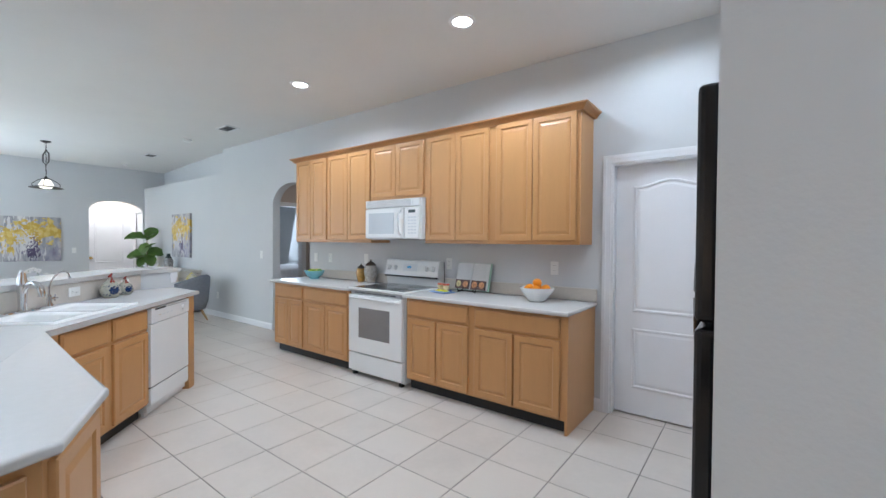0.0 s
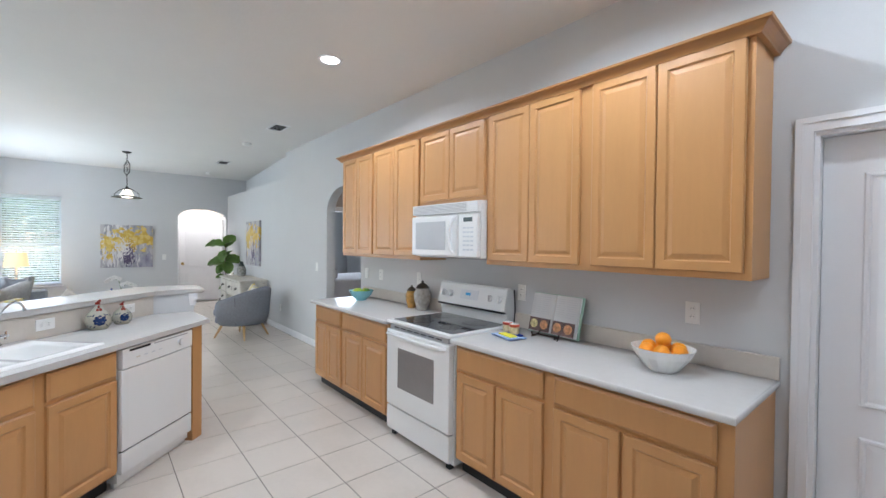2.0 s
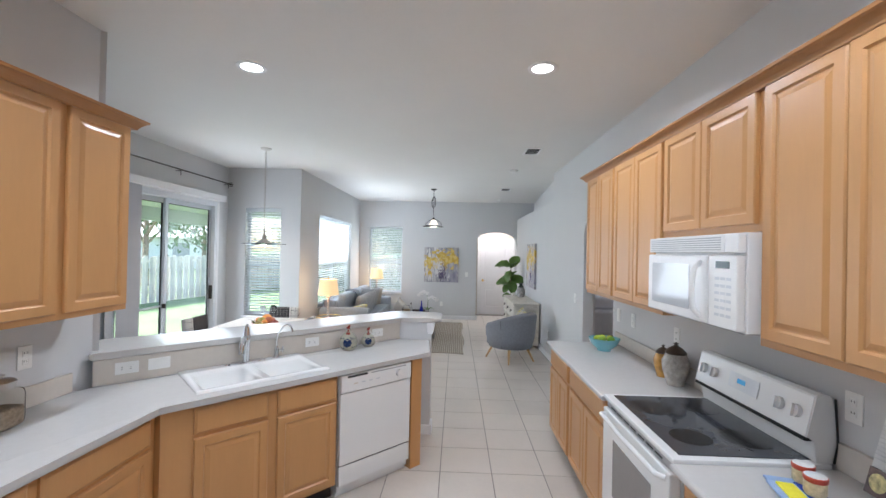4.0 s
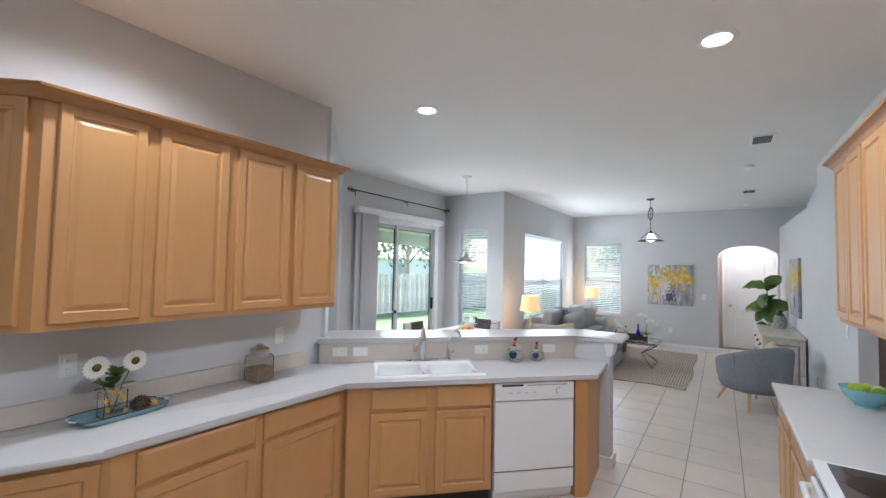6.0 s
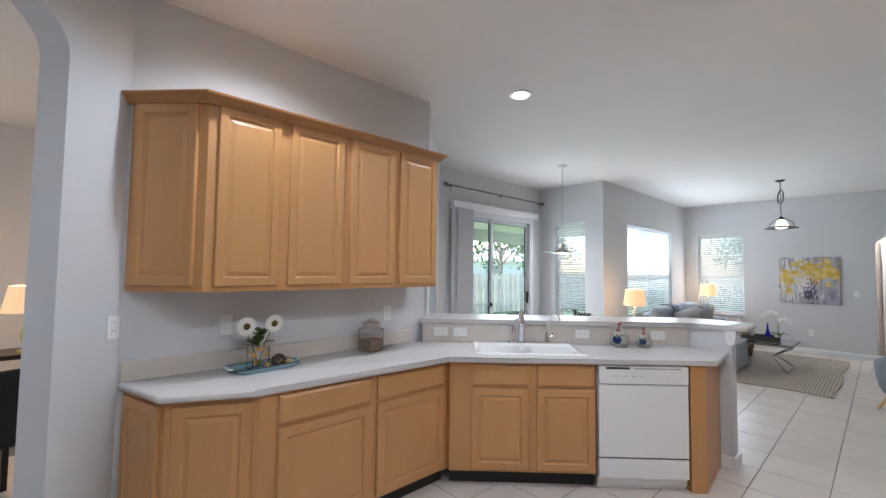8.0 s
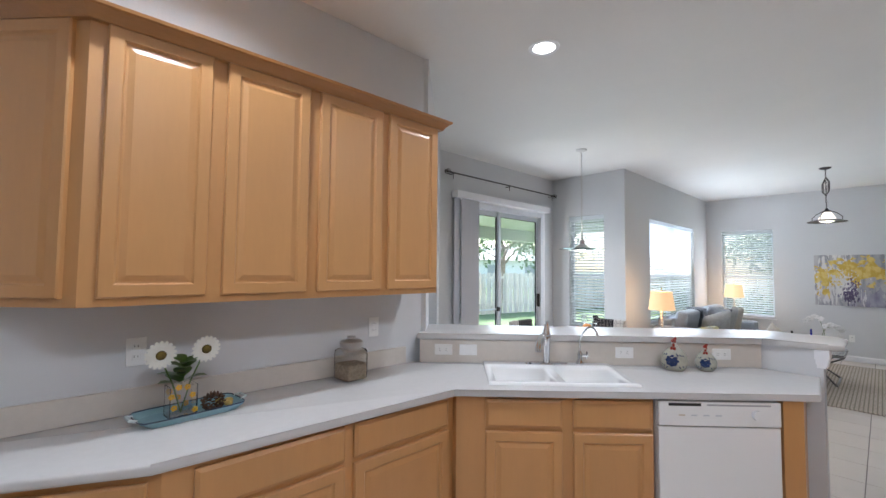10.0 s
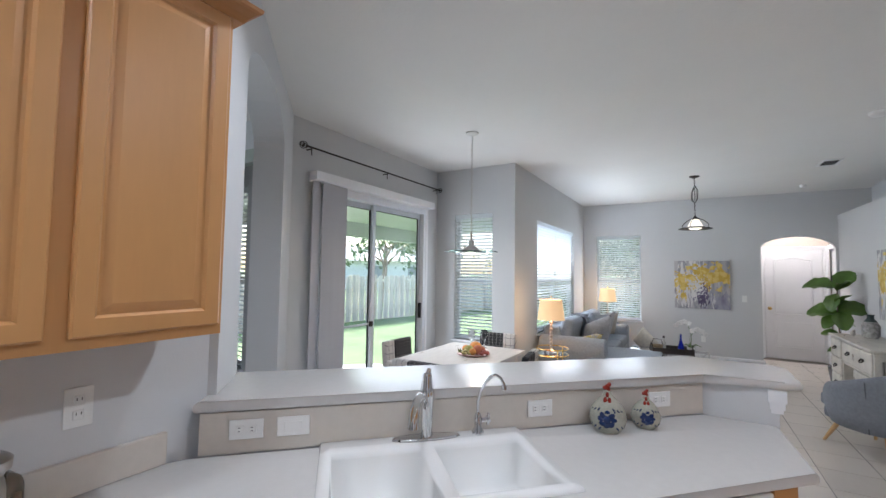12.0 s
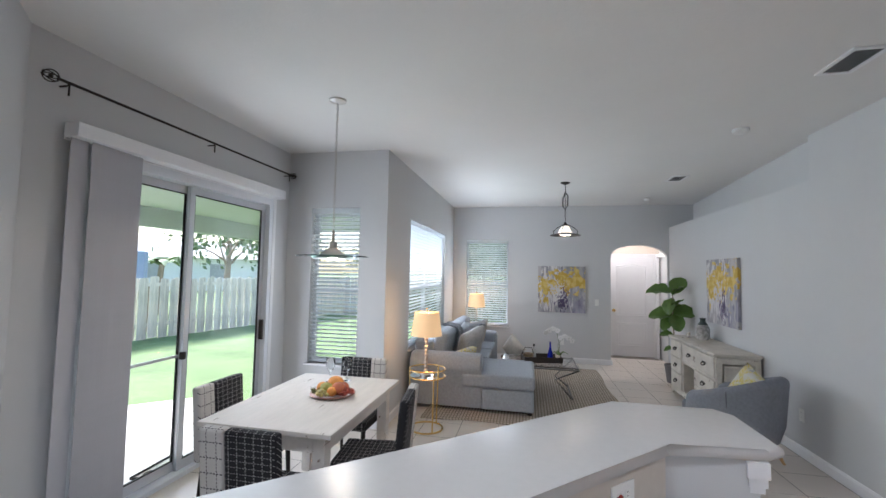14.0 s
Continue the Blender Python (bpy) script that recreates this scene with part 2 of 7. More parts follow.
tagged(part("plant_shelf", ledge, WALL), "pale grey plant shelf on top of the wall", "shelf", kind="structure")
wall("wall_far_living", (LX, NY + 1.4), (LX, -0.14), -T, [(1.435, 2.40, 0, 1.99, 0.215), (4.28, 5.105, 0.62, 2.30, 0)])
wall("wall_living_south", (LX, 0.0), (-6.0, 0.0), -0.14, [(0.87, 3.08, 0.66, 2.31, 0)])
wall("wall_nook_west", (-6.0, -0.14), (-6.0, -1.17), -0.14, [(0.17, 0.735, 0.63, 2.32, 0)])
wall("wall_nook_south", (-6.14, -1.17), (-3.45, -1.17), -0.14, [(0.44, 2.32, 0, 2.37, 0)])
wall("wall_nook_diagonal", uv(1.65, -3.42)[:2], uv(1.65, -1.13)[:2], -0.22, [(0.66, 1.98, 0, 2.47, 0.25)])
wall("wall_kitchen_south", (-1.94, SY), C0, -T)
wall("wall_kitchen_diagonal", C0, (C1[0] + 0.05, C1[1] + 0.044), -0.15, [(0.33, 1.53, 0, 2.42, 0.28)])
wall("wall_fridge_side", (1.262, 1.36), (2.05, 1.36), -T)
wall("wall_fridge_back", (2.05, 1.24), (2.05, 2.75), -T)
wall("wall_east_return", (2.05, 2.633), (1.301 + T, 2.633), -T)
wall("wall_east", (1.30, 2.63), (1.30, NY + T), -T, [(0.32, 1.14, 0, 2.03, 0)])
# rooms beyond the openings, plain
for nm, a, b in (("wall_dining_east", (3.9, -3.2), (3.9, 1.5)), ("wall_dining_south", (-0.2, -3.2), (3.9, -3.2)), ("wall_dining_west", (-0.2, SY - T), (-0.2, -3.2)),
                 ("wall_dining_north", (3.9, 1.24), (2.05, 1.24)), ("wall_side_room_south", (-3.4, -3.6), (-0.32, -3.6)),
                                  ("wall_hall_east", (-3.45, 5.5), (-3.45, NY + T)), ("wall_bedroom_north", (-5.95, 7.0), (-9.9, 7.0)), ("wall_bedroom_west", (-9.9, 7.0), (-9.9, 4.48)), ("wall_bedroom_east", (-5.95, 5.6), (-5.95, 7.0)),
                 ("wall_entry_west", (-11.2, 5.5), (-11.2, 2.3)), ("wall_entry_south", (-11.2, 2.5), (-10.1, 2.5)),
                 ("wall_entry_north", (-10.1, 4.45), (-11.2, 4.45)), 
                 ("wall_pantry_back", (1.42, 4.9), (-0.2, 4.9)), ("wall_pantry_west", (-0.2, 4.9), (-0.2, NY + T)), ("wall_pantry_east", (1.42, NY + T), (1.42, 4.9))):
    wall(nm, a, b, -T, label="plain pale wall of an adjoining room")

wall("wall_side_room_west", (-3.4, -1.31), (-3.4, -3.6), -T, [(0.34, 1.69, 0.62, 2.32, 0)], label="plain pale wall with a window")

ceil = bmesh.new()
quadbox(ceil, -11.4, 4.1, -1.31, 7.2, H, H + 0.12)
quadbox(ceil, -3.6, 4.1, -3.8, -1.31, H, H + 0.12)
tagged(part("ceiling", ceil, CEIL), "flat off-white ceiling with a light texture", "ceiling", kind="structure")

# ---- floor slab and tiles ----
slab = bmesh.new()
quadbox(slab, -11.4, 4.1, -1.31, 7.2, -0.12, -0.004)
quadbox(slab, -3.6, 4.1, -3.8, -1.31, -0.12, -0.004)
floor = tagged(part("floor", slab, GROUT), "light beige ceramic tile floor with dark grout", "floor", kind="structure")


def baseboard(a, b, h=0.095, d=0.014, name="baseboard"):
    """Skirting along a wall's face, the room to its right."""
    dx, dy = b[0] - a[0], b[1] - a[1]
    bm = bmesh.new()
    prism(bm, [(0.001, 0), (-d, 0), (-d, h - 0.02), (-d + 0.006, h - 0.006), (-d + 0.008, h), (0.001, h)], 0, math.hypot(dx, dy), "x")
    return tagged(part(name, bm, TRIM, at=pose(a[0], a[1], 0, 0, 0, math.degrees(math.atan2(dy, dx)))), "white painted baseboard", "baseboard", kind="structure")


# in each local frame the room lies towards -y
baseboard((-9.98, NY), (-4.545, NY))
baseboard((0.23, NY), (0.34 - 0.02, NY))
baseboard((1.248, NY), (1.30, NY))
baseboard((LX, -0.0), (LX, 2.99))
baseboard((-6.0, 0.0), (LX, 0.0))
baseboard((-6.0, -1.17), (-6.0, 0.0))
baseboard((-5.75, -1.17), (-6.0, -1.17))


# ---- joinery ----
def door_front(bm, x0, x1, z0, z1, y=0.0, t=0.02, rail=0.046):
    """A raised panel cupboard door whose back lies at y, its front towards -y."""
    r = []
    for ins, dep in ((0, 0), (0, t - 0.005), (0.005, t), (rail, t), (rail + 0.007, t - 0.009), (rail + 0.014, t - 0.009), (rail + 0.034, t - 0.002)):
        r.append((x0 + ins, x1 - ins, z0 + ins, z1 - ins, y - dep))
    rings_mesh(bm, r)


def drawer_front(bm, x0, x1, z0, z1, y=0.0, t=0.02):
    r = []
    for ins, dep in ((0, 0), (0, t - 0.008), (0.004, t - 0.006), (0.014, t)):
        r.append((x0 + ins, x1 - ins, z0 + ins, z1 - ins, y - dep))
    rings_mesh(bm, r)


ZC = 0.880         # top of the counters
ZB = ZC - 0.032    # top of the base units


def base_unit(m, w, doors, drawers, depth=0.60, label="", kick=True, open_top=False):
    """A base cabinet; local x along its front, front towards -y at y = 0. doors and drawers: (x0, x1) pairs."""
    th = thing("base_cabinet", label, "kitchen cabinet", m, "base cabinets")
    if open_top:
        part("body", boxes((0, w, 0, depth, 0.10, 0.62), (0, w, 0, 0.018, 0.62, ZB), (0, 0.018, 0.018, depth, 0.62, ZB), (w - 0.018, w, 0.018, depth, 0.62, ZB)), WOOD, th)
    else:
        part("body", boxes((0, w, 0, depth, 0.10, ZB)), WOOD, th)
    if kick:
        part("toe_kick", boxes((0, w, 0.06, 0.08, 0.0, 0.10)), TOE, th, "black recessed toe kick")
    for a, b in drawers:
        bm = bmesh.new()
        drawer_front(bm, a, b, ZB - 0.165, ZB - 0.022)
        part("drawer_front", bm, WOOD, th)
    for a, b in doors:
        bm = bmesh.new()
        door_front(bm, a, b, 0.118, ZB - (0.185 if drawers else 0.03))
        part("door", bm, WOOD, th)
    return th


FY = 3.36   # front of the stove-side base units
base_unit(pose(-3.455, FY, 0), 0.62, [(0.02, 0.30), (0.31, 0.59)], [(0.02, 0.59)], label="maple base cabinet with two doors under a drawer, by the arch")
base_unit(pose(-2.835, FY, 0), 0.785, [(0.03, 0.385), (0.395, 0.765)], [(0.03, 0.765)], label="maple base cabinet with two doors beside the range")
base_unit(pose(-1.245, FY, 0), 0.715, [(0.02, 0.34), (0.355, 0.68)], [(0.02, 0.68)], label="maple base cabinet with two doors and a wide drawer")
c = base_unit(pose(-0.53, FY, 0), 0.78, [(0.03, 0.375), (0.39, 0.745)], [(0.03, 0.745)], label="narrow maple base cabinet near the pantry door")
part("end_panel", boxes((0.78, 0.80, 0.0, 0.6, 0.0, ZB)), WOOD, c)


def counter(name, outline, z1, t, label, lip=0.012, material=None, sharp=()):
    """A worktop slab; sharp: the outline's points that bound the hole, whose edges stay square."""
    bm = bmesh.new()
    prism(bm, outline, z1 - t, z1, "z")
    keep = [Vector((x, y, 0)) for x, y in sharp]

    def outer(e):
        a, b = e.verts[0].co, e.verts[1].co
        return abs(a.z - b.z) < 1e-6 and not all(any(abs(k.x - p.x) + abs(k.y - p.y) < 1e-4 for k in keep) for p in (a, b))

    bmesh.ops.bevel(bm, geom=[e for e in bm.edges if outer(e)], offset=lip, segments=3, profile=0.5, affect="EDGES")
    return tagged(part(name, bm, material or COUNTER, smooth=True), label, "countertop")


counter("countertop", [(-3.50, 3.31), (-2.025, 3.31), (-2.025, NY - 0.002), (-3.50, NY - 0.002)], ZC, 0.034, "white laminate countertop over the base cabinets, beside the range")
counter("countertop", [(-1.262, 3.31), (0.285, 3.31), (0.285, NY - 0.002), (-1.262, NY - 0.002)], ZC, 0.034, "white laminate countertop over maple base cabinets near the pantry")
for a, b in ((-3.50, -2.025), (-1.262, 0.285)):
    tagged(part("backsplash", box(a, b, NY - 0.022, NY - 0.001, ZC + 0.001, ZC + 0.105, 0.004), SPLASH), "low beige backsplash strip behind the counter", "backsplash")


# upper cabinets, stove wall
def upper_unit(m, w, z0, z1, doors, depth=0.29, label=""):
    th = thing("wall_cabinet", label, "kitchen cabinet", m, "wall cabinets")
    part("body", boxes((0, w, 0, depth, z0, z1)), WOOD, th)
    for a, b in doors:
        bm = bmesh.new()
        door_front(bm, a, b, z0 + 0.030, z1 - 0.010, rail=0.044)
        part("door", bm, WOOD, th)
    return th


UY, U0, U1 = 3.672, 1.345, 2.378
upper_unit(pose(-3.475, UY, 0), 0.655, U0, U1, [(0.02, 0.327), (0.332, 0.64)], label="narrow tall maple wall cabinet with two doors beside the arch")
upper_unit(pose(-2.82, UY, 0), 0.755, U0, U1, [(0.02, 0.374), (0.379, 0.745)], label="tall maple wall cabinet with two raised-panel doors beside the microwave")
upper_unit(pose(-2.065, UY, 0), 0.775, 1.80, U1, [(0.02, 0.382), (0.387, 0.755)], label="short maple wall cabinet above the microwave")
upper_unit(pose(-1.29, UY, 0), 0.745, U0, U1, [(0.025, 0.370), (0.375, 0.725)], label="tall maple wall cabinet with two doors between microwave and end cabinet")
upper_unit(pose(-0.545, UY, 0), 0.782, U0, U1, [(0.055, 0.392), (0.397, 0.755)], label="tall maple wall cabinet with two doors beside the pantry door")


def crown(name, pts, z0, label, h=0.075, out=0.065):
    """Crown moulding that follows the open line pts; it leans out to the right of the line."""
    prof = [(0, 0), (0.023, 0), (0.026, h * 0.14), (0.036, h * 0.40), (0.052, h * 0.70), (out - 0.003, h * 0.78), (out, h), (0, h)]
    P = [Vector((*p, 0)) for p in pts]
    rows = []
    bm = bmesh.new()
    for i, p in enumerate(P):
        d1 = (p - P[i - 1]).normalized() if i else None
        d2 = (P[i + 1] - p).normalized() if i < len(P) - 1 else None
        n1 = Vector((d1.y, -d1.x, 0)) if d1 else None
        n2 = Vector((d2.y, -d2.x, 0)) if d2 else None
        n = n1 if d2 is None else (n2 if d1 is None else (n1 + n2) / (1 + n1.dot(n2)))
        rows.append([bm.verts.new((p.x + n.x * o, p.y + n.y * o, z0 + z)) for o, z in prof])
    k = len(prof)
    for a, b in zip(rows, rows[1:]):
        for i in range(k):
            j = (i + 1) % k
            bm.faces.new((a[i], a[j], b[j], b[i]))
    bm.faces.new(rows[0]), bm.faces.new(rows[-1][::-1])
    return tagged(part(name, bm, WOOD2), label, "crown moulding")


crown("crown_moulding", [(-3.475, NY), (-3.475, UY), (0.237, UY), (0.237, NY)], U1 - 0.014, "maple crown moulding on the stove-side wall cabinets", h=0.052)

# south wall: base units (fronts towards +y) and uppers
SF = 0.925
base_unit(pose(-0.40, SF, 0, 0, 0, 180), 0.66, [(0.09, 0.64)], [(0.09, 0.64)], depth=SF - SY, label="maple base cabinet with one door and a drawer")
base_unit(pose(-1.06, SF, 0, 0, 0, 180), 0.62, [(0.025, 0.575)], [(0.025, 0.575)], depth=SF - SY, label="maple base cabinet with a door and drawer near the sink")
KA, KB, KC = (-0.40, SF), (-0.035, 0.742), (0.082, 0.36)


def wedge_unit(a, b, body, label):
    """A base unit with one tall door on the slanting front from a to b; body: its outline on the plan."""
    th = thing("base_cabinet", label, "kitchen cabinet", None, "base cabinets")
    bm = bmesh.new()
    prism(bm, body, 0.10, ZB, "z")
    part("body", bm, WOOD, th)
    ln = math.hypot(b[0] - a[0], b[1] - a[1])
    m = pose(a[0], a[1], 0, 0, 0, math.degrees(math.atan2(b[1] - a[1], b[0] - a[0])))
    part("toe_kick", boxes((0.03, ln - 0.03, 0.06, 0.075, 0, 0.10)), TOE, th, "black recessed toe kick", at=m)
    bm = bmesh.new()
    door_front(bm, 0.03, ln - 0.035, 0.118, ZB - 0.03)
    part("door", bm, WOOD, th, at=m)


wedge_unit(KB, KA, [KB, KA, (-0.40, SY + 0.002), (-0.035, SY + 0.002)], "slanted maple base cabinet with a single tall door")
wedge_unit(KC, KB, [KC, KB, (-0.033, SY + 0.002), (0.078, SY + 0.002)], "narrow slanted maple base cabinet at the end of the counter")

fill = thing("filler_strip", "narrow maple filler in the corner between two base cabinets", "kitchen cabinet")
bm = bmesh.new()
prism(bm, [(-1.6815, 0.9235), (-1.70, 0.86), (-1.752, 0.880), (-1.672, 0.960)], 0.10, ZB, "z")
part("body", bm, WOOD, fill)

# sink run along the bar
VF = -0.50
A = 135
sink_cab = base_unit(pose(*uv(1.86, VF), 0, 0, A), 1.0, [(0.15, 0.54), (0.595, 0.99)], [(0.15, 0.54), (0.595, 0.99)], depth=0.45, open_top=True, label="maple sink base cabinet with two doors under false drawer fronts")
endp = thing("end_panel", "maple end panel closing the dishwasher bay", "kitchen cabinet", pose(*uv(3.49, VF), 0, 0, A))
bm = bmesh.new()
prism(bm, [(0, -0.02), (0.10, -0.02), (0.455, 0.40), (0.455, 0.42), (0.0, 0.42)], 0.0, ZB, "z")
part("body", bm, WOOD, endp)

SLIT = [uv(*p)[:2] for p in ((2.30, -1.045), (2.30, -0.955), (2.065, -0.955), (2.065, -0.565), (2.79, -0.565), (2.79, -0.955), (2.3002, -0.955), (2.3002, -1.045))]
counter("countertop", [(0.108, 0.362), (0.105, SY + 0.002), (-1.79, SY + 0.002), uv(1.60, -1.045)[:2], *SLIT, uv(3.78, -1.045)[:2], (-3.402, 2.225), uv(3.66, -0.46)[:2], uv(1.847, -0.46)[:2], (-0.365, 0.950), (-0.005, 0.775)],
        ZC, 0.034, "white laminate countertop running to the sink and the breakfast bar", sharp=SLIT)
tagged(part("backsplash", box(-1.80, 0.10, SY + 0.001, SY + 0.022, ZC + 0.001, ZC + 0.105, 0.004), SPLASH), "low beige backsplash strip behind the counter", "backsplash")

# uppers on the south wall
U1 = 2.335
upS = pose(-0.185, 0.665, 0, 0, 0, 180)
for x0, w, drs in ((0.0, 0.405, [(0.048, 0.378)]), (0.405, 0.40, [(0.028, 0.382)]), (0.805, 0.41, [(0.036, 0.392)]), (1.215, 0.39, [(0.026, 0.374)])):
    upper_unit(upS @ pose(x0, 0, 0), w, U0, U1, drs, depth=0.31, label="maple wall cabinet with one tall raised-panel door")
th = thing("wall_cabinet", "slanted corner maple wall cabinet next to the diagonal wall", "kitchen cabinet", pose(0.10, 0.36, 0, 0, 0, math.degrees(math.atan2(0.305, -0.285))), "wall cabinets")
L = math.hypot(0.305, 0.285)
bm = bmesh.new()
prism(bm, [(0, 0), (L, 0), (L - 0.20, 0.21)], U0, U1, "z")
part("body", bm, WOOD, th)
bm = bmesh.new()
door_front(bm, 0.03, L - 0.05, U0 + 0.030, U1 - 0.010, rail=0.044)
part("door", bm, WOOD, th)

def crown_left(name, pts, z0, label):
    return crown(name, list(reversed(pts)), z0, label, h=0.052)


crown_left("crown_moulding", [(-1.79, SY), (-1.79, 0.665), (-0.185, 0.665), (0.11, 0.35)], U1 - 0.012, "maple crown moulding on the sink-side wall cabinets")

# breakfast bar: half wall, raised top, post
bar_wall = bmesh.new()
BW = 1.028
prism(bar_wall, [uv(1.63, -1.06)[:2], uv(3.80, -1.06)[:2], (-3.435, 2.235), (-3.56, 2.235), (-3.56, 1.99), uv(3.90, -1.20)[:2], uv(1.63, -1.20)[:2]][::-1], 0, BW, "z")
tagged(part("bar_half_wall", bar_wall, WALL), "pale grey half wall carrying the raised breakfast bar", "half wall", kind="structure")
sp = bmesh.new()
prism(sp, [uv(1.62, -1.046)[:2], uv(3.795, -1.046)[:2], uv(3.80, -1.0585)[:2], uv(1.62, -1.0585)[:2]], ZC + 0.001, BW - 0.002, "z")
tagged(part("backsplash", sp, SPLASH), "beige backsplash behind the sink under the raised bar", "backsplash")
bar = [uv(1.60, -1.03)[:2], uv(3.80, -1.045)[:2], (-3.425, 2.26), (-3.47, 2.325), (-3.80, 2.325), (-3.88, 2.27), (-3.88, 1.85), uv(1.64, -1.50)[:2]]
bar_top = counter("breakfast_bar", bar, 1.068, 0.038, "white laminate raised breakfast bar top with a rounded edge", lip=0.016)
post = thing("bar_end_post", "white moulded capital and base on the end of the bar wall", "trim")
part("capital", boxes((-3.585, -3.425, 2.195, 2.262, 0.975, 1.029), (-3.577, -3.43, 2.20, 2.256, 0.945, 0.975), (-3.571, -3.4345, 2.205, 2.25, 0.925, 0.945)), TRIM, post)
part("base", boxes((-3.58, -3.42, 2.10, 2.255, 0.0, 0.085)), TRIM, post)

# ---- more materials ----
def lines_mat(name, base, line, period_x, period_z, wx, wz, dash=0.0, rough=0.9):
    """Woven cloth with crossing lines in the object's own x and z (and y)."""
    m = bpy.data.materials.new(name)
    m.use_nodes = True
    n, l = m.node_tree.nodes, m.node_tree.links
    b = n["Principled BSDF"]
    b.inputs["Roughness"].default_value = rough
    tc, sep = n.new("ShaderNodeTexCoord"), n.new("ShaderNodeSeparateXYZ")
    l.new(tc.outputs["Object"], sep.inputs[0])

    def op(kind, a, bb):
        o = n.new("ShaderNodeMath")
        o.operation = kind
        for i, v in enumerate((a, bb)):
            if isinstance(v, (int, float)):
                o.inputs[i].default_value = v
            elif v is not None:
                l.new(v, o.inputs[i])
        return o.outputs[0]

    def stripe(s, period, w):
        return op("LESS_THAN", op("FRACT", op("DIVIDE", s, period), None), w)

    yz = op("ADD", sep.outputs[2], sep.outputs[1])
    a, c = stripe(sep.outputs[0], period_x, wx), stripe(yz, period_z, wz)
    if dash:
        a = op("MULTIPLY", a, stripe(yz, dash, 0.62))
        c = op("MULTIPLY", c, stripe(sep.outputs[0], dash, 0.62))
    both = op("MAXIMUM", a, c)
    mix = n.new("ShaderNodeMix")
    mix.data_type = "RGBA"
    mix.inputs[6].default_value, mix.inputs[7].default_value = (*base, 1), (*line, 1)
    l.new(both, mix.inputs[0])
    l.new(mix.outputs[2], b.inputs["Base Color"])
    wv, bp = n.new("ShaderNodeTexNoise"), n.new("ShaderNodeBump")
    wv.inputs["Scale"].default_value = 400
    bp.inputs["Strength"].default_value, bp.inputs["Distance"].default_value = 0.4, 0.002
    l.new(wv.outputs[0], bp.inputs["Height"]), l.new(bp.outputs[0], b.inputs["Normal"])
    return m


def painting_mat(name, seed):
    """An abstract canvas: grey and lavender streaks, ochre blooms, white dabs."""
    m = bpy.data.materials.new(name)
    m.use_nodes = True
    n, l = m.node_tree.nodes, m.node_tree.links
    b = n["Principled BSDF"]
    b.inputs["Roughness"].default_value = 0.6
    tc = n.new("ShaderNodeTexCoord")

    def noise(scale, sx, sz, off):
        mp, no = n.new("ShaderNodeMapping"), n.new("ShaderNodeTexNoise")
        mp.inputs["Scale"].default_value, mp.inputs["Location"].default_value = (sx, 1, sz), (off + seed, seed, off)
        no.inputs["Scale"].default_value, no.inputs["Detail"].default_value = scale, 3
        l.new(tc.outputs["Object"], mp.inputs[0]), l.new(mp.outputs[0], no.inputs["Vector"])
        return no.outputs[0]

    def ramp(src, *stops):
        r = n.new("ShaderNodeValToRGB")
        r.color_ramp.interpolation = "EASE"
        for i, (p, c) in enumerate(stops):
            e = r.color_ramp.elements[i] if i < 2 else r.color_ramp.elements.new(p)
            e.position, e.color = p, (*c, 1)
        l.new(src, r.inputs[0])
        return r.outputs[0]

    def mix(f, a, c):
        x = n.new("ShaderNodeMix")
        x.data_type = "RGBA"
        l.new(f, x.inputs[0]), l.new(a, x.inputs[6]), l.new(c, x.inputs[7])
        return x.outputs[2]

    base = ramp(noise(6, 2.2, 0.5, 0), (0.35, (0.27, 0.27, 0.30)), (0.62, (0.47, 0.45, 0.46)), (0.5, (0.38, 0.37, 0.39)))
    gold = ramp(noise(14, 1, 0.8, 7), (0.4, (0.55, 0.36, 0.05)), (0.6, (0.68, 0.52, 0.16)))

    def add(src, k, off):
        o = n.new("ShaderNodeMath")
        o.operation = "MULTIPLY_ADD"
        l.new(src, o.inputs[0])
        o.inputs[1].default_value = k
        if isinstance(off, float):
            o.inputs[2].default_value = off
        else:
            l.new(off, o.inputs[2])
        return o.outputs[0]

    def spot(cx, cz, rx, rz):
        mp, ln = n.new("ShaderNodeMapping"), n.new("ShaderNodeVectorMath")
        mp.inputs["Scale"].default_value, mp.inputs["Location"].default_value = (1 / rx, 0, 1 / rz), (-cx / rx, 0, -cz / rz)
        ln.operation = "LENGTH"
        l.new(tc.outputs["Object"], mp.inputs[0]), l.new(mp.outputs[0], ln.inputs[0])
        return ln.outputs["Value"]

    def blot(thr, src):
        return ramp(src, (thr, (0, 0, 0)), (thr + 0.035, (1, 1, 1)))

    violet = ramp(noise(5, 2, 0.7, 41), (0.35, (0.20, 0.19, 0.27)), (0.65, (0.36, 0.35, 0.41)))
    out = mix(blot(0.50, add(spot(0.30, -0.30, 0.42, 0.30), -0.22, add(noise(9, 2, 0.8, 11), 0.8, 0.22))), base, violet)
    pale = ramp(noise(3, 1, 1, 5), (0.3, (0.60, 0.58, 0.60)), (0.7, (0.70, 0.68, 0.66)))
    out = mix(blot(0.50, add(spot(-0.18, 0.0, 0.34, 0.46), -0.20, add(noise(12, 2.4, 0.5, 21), 1.0, 0.16))), out, pale)
    out = mix(blot(0.50, add(spot(0.06, 0.14, 0.46, 0.20), -0.26, add(noise(11, 1, 1.2, 3), 1.1, 0.21))), out, gold)
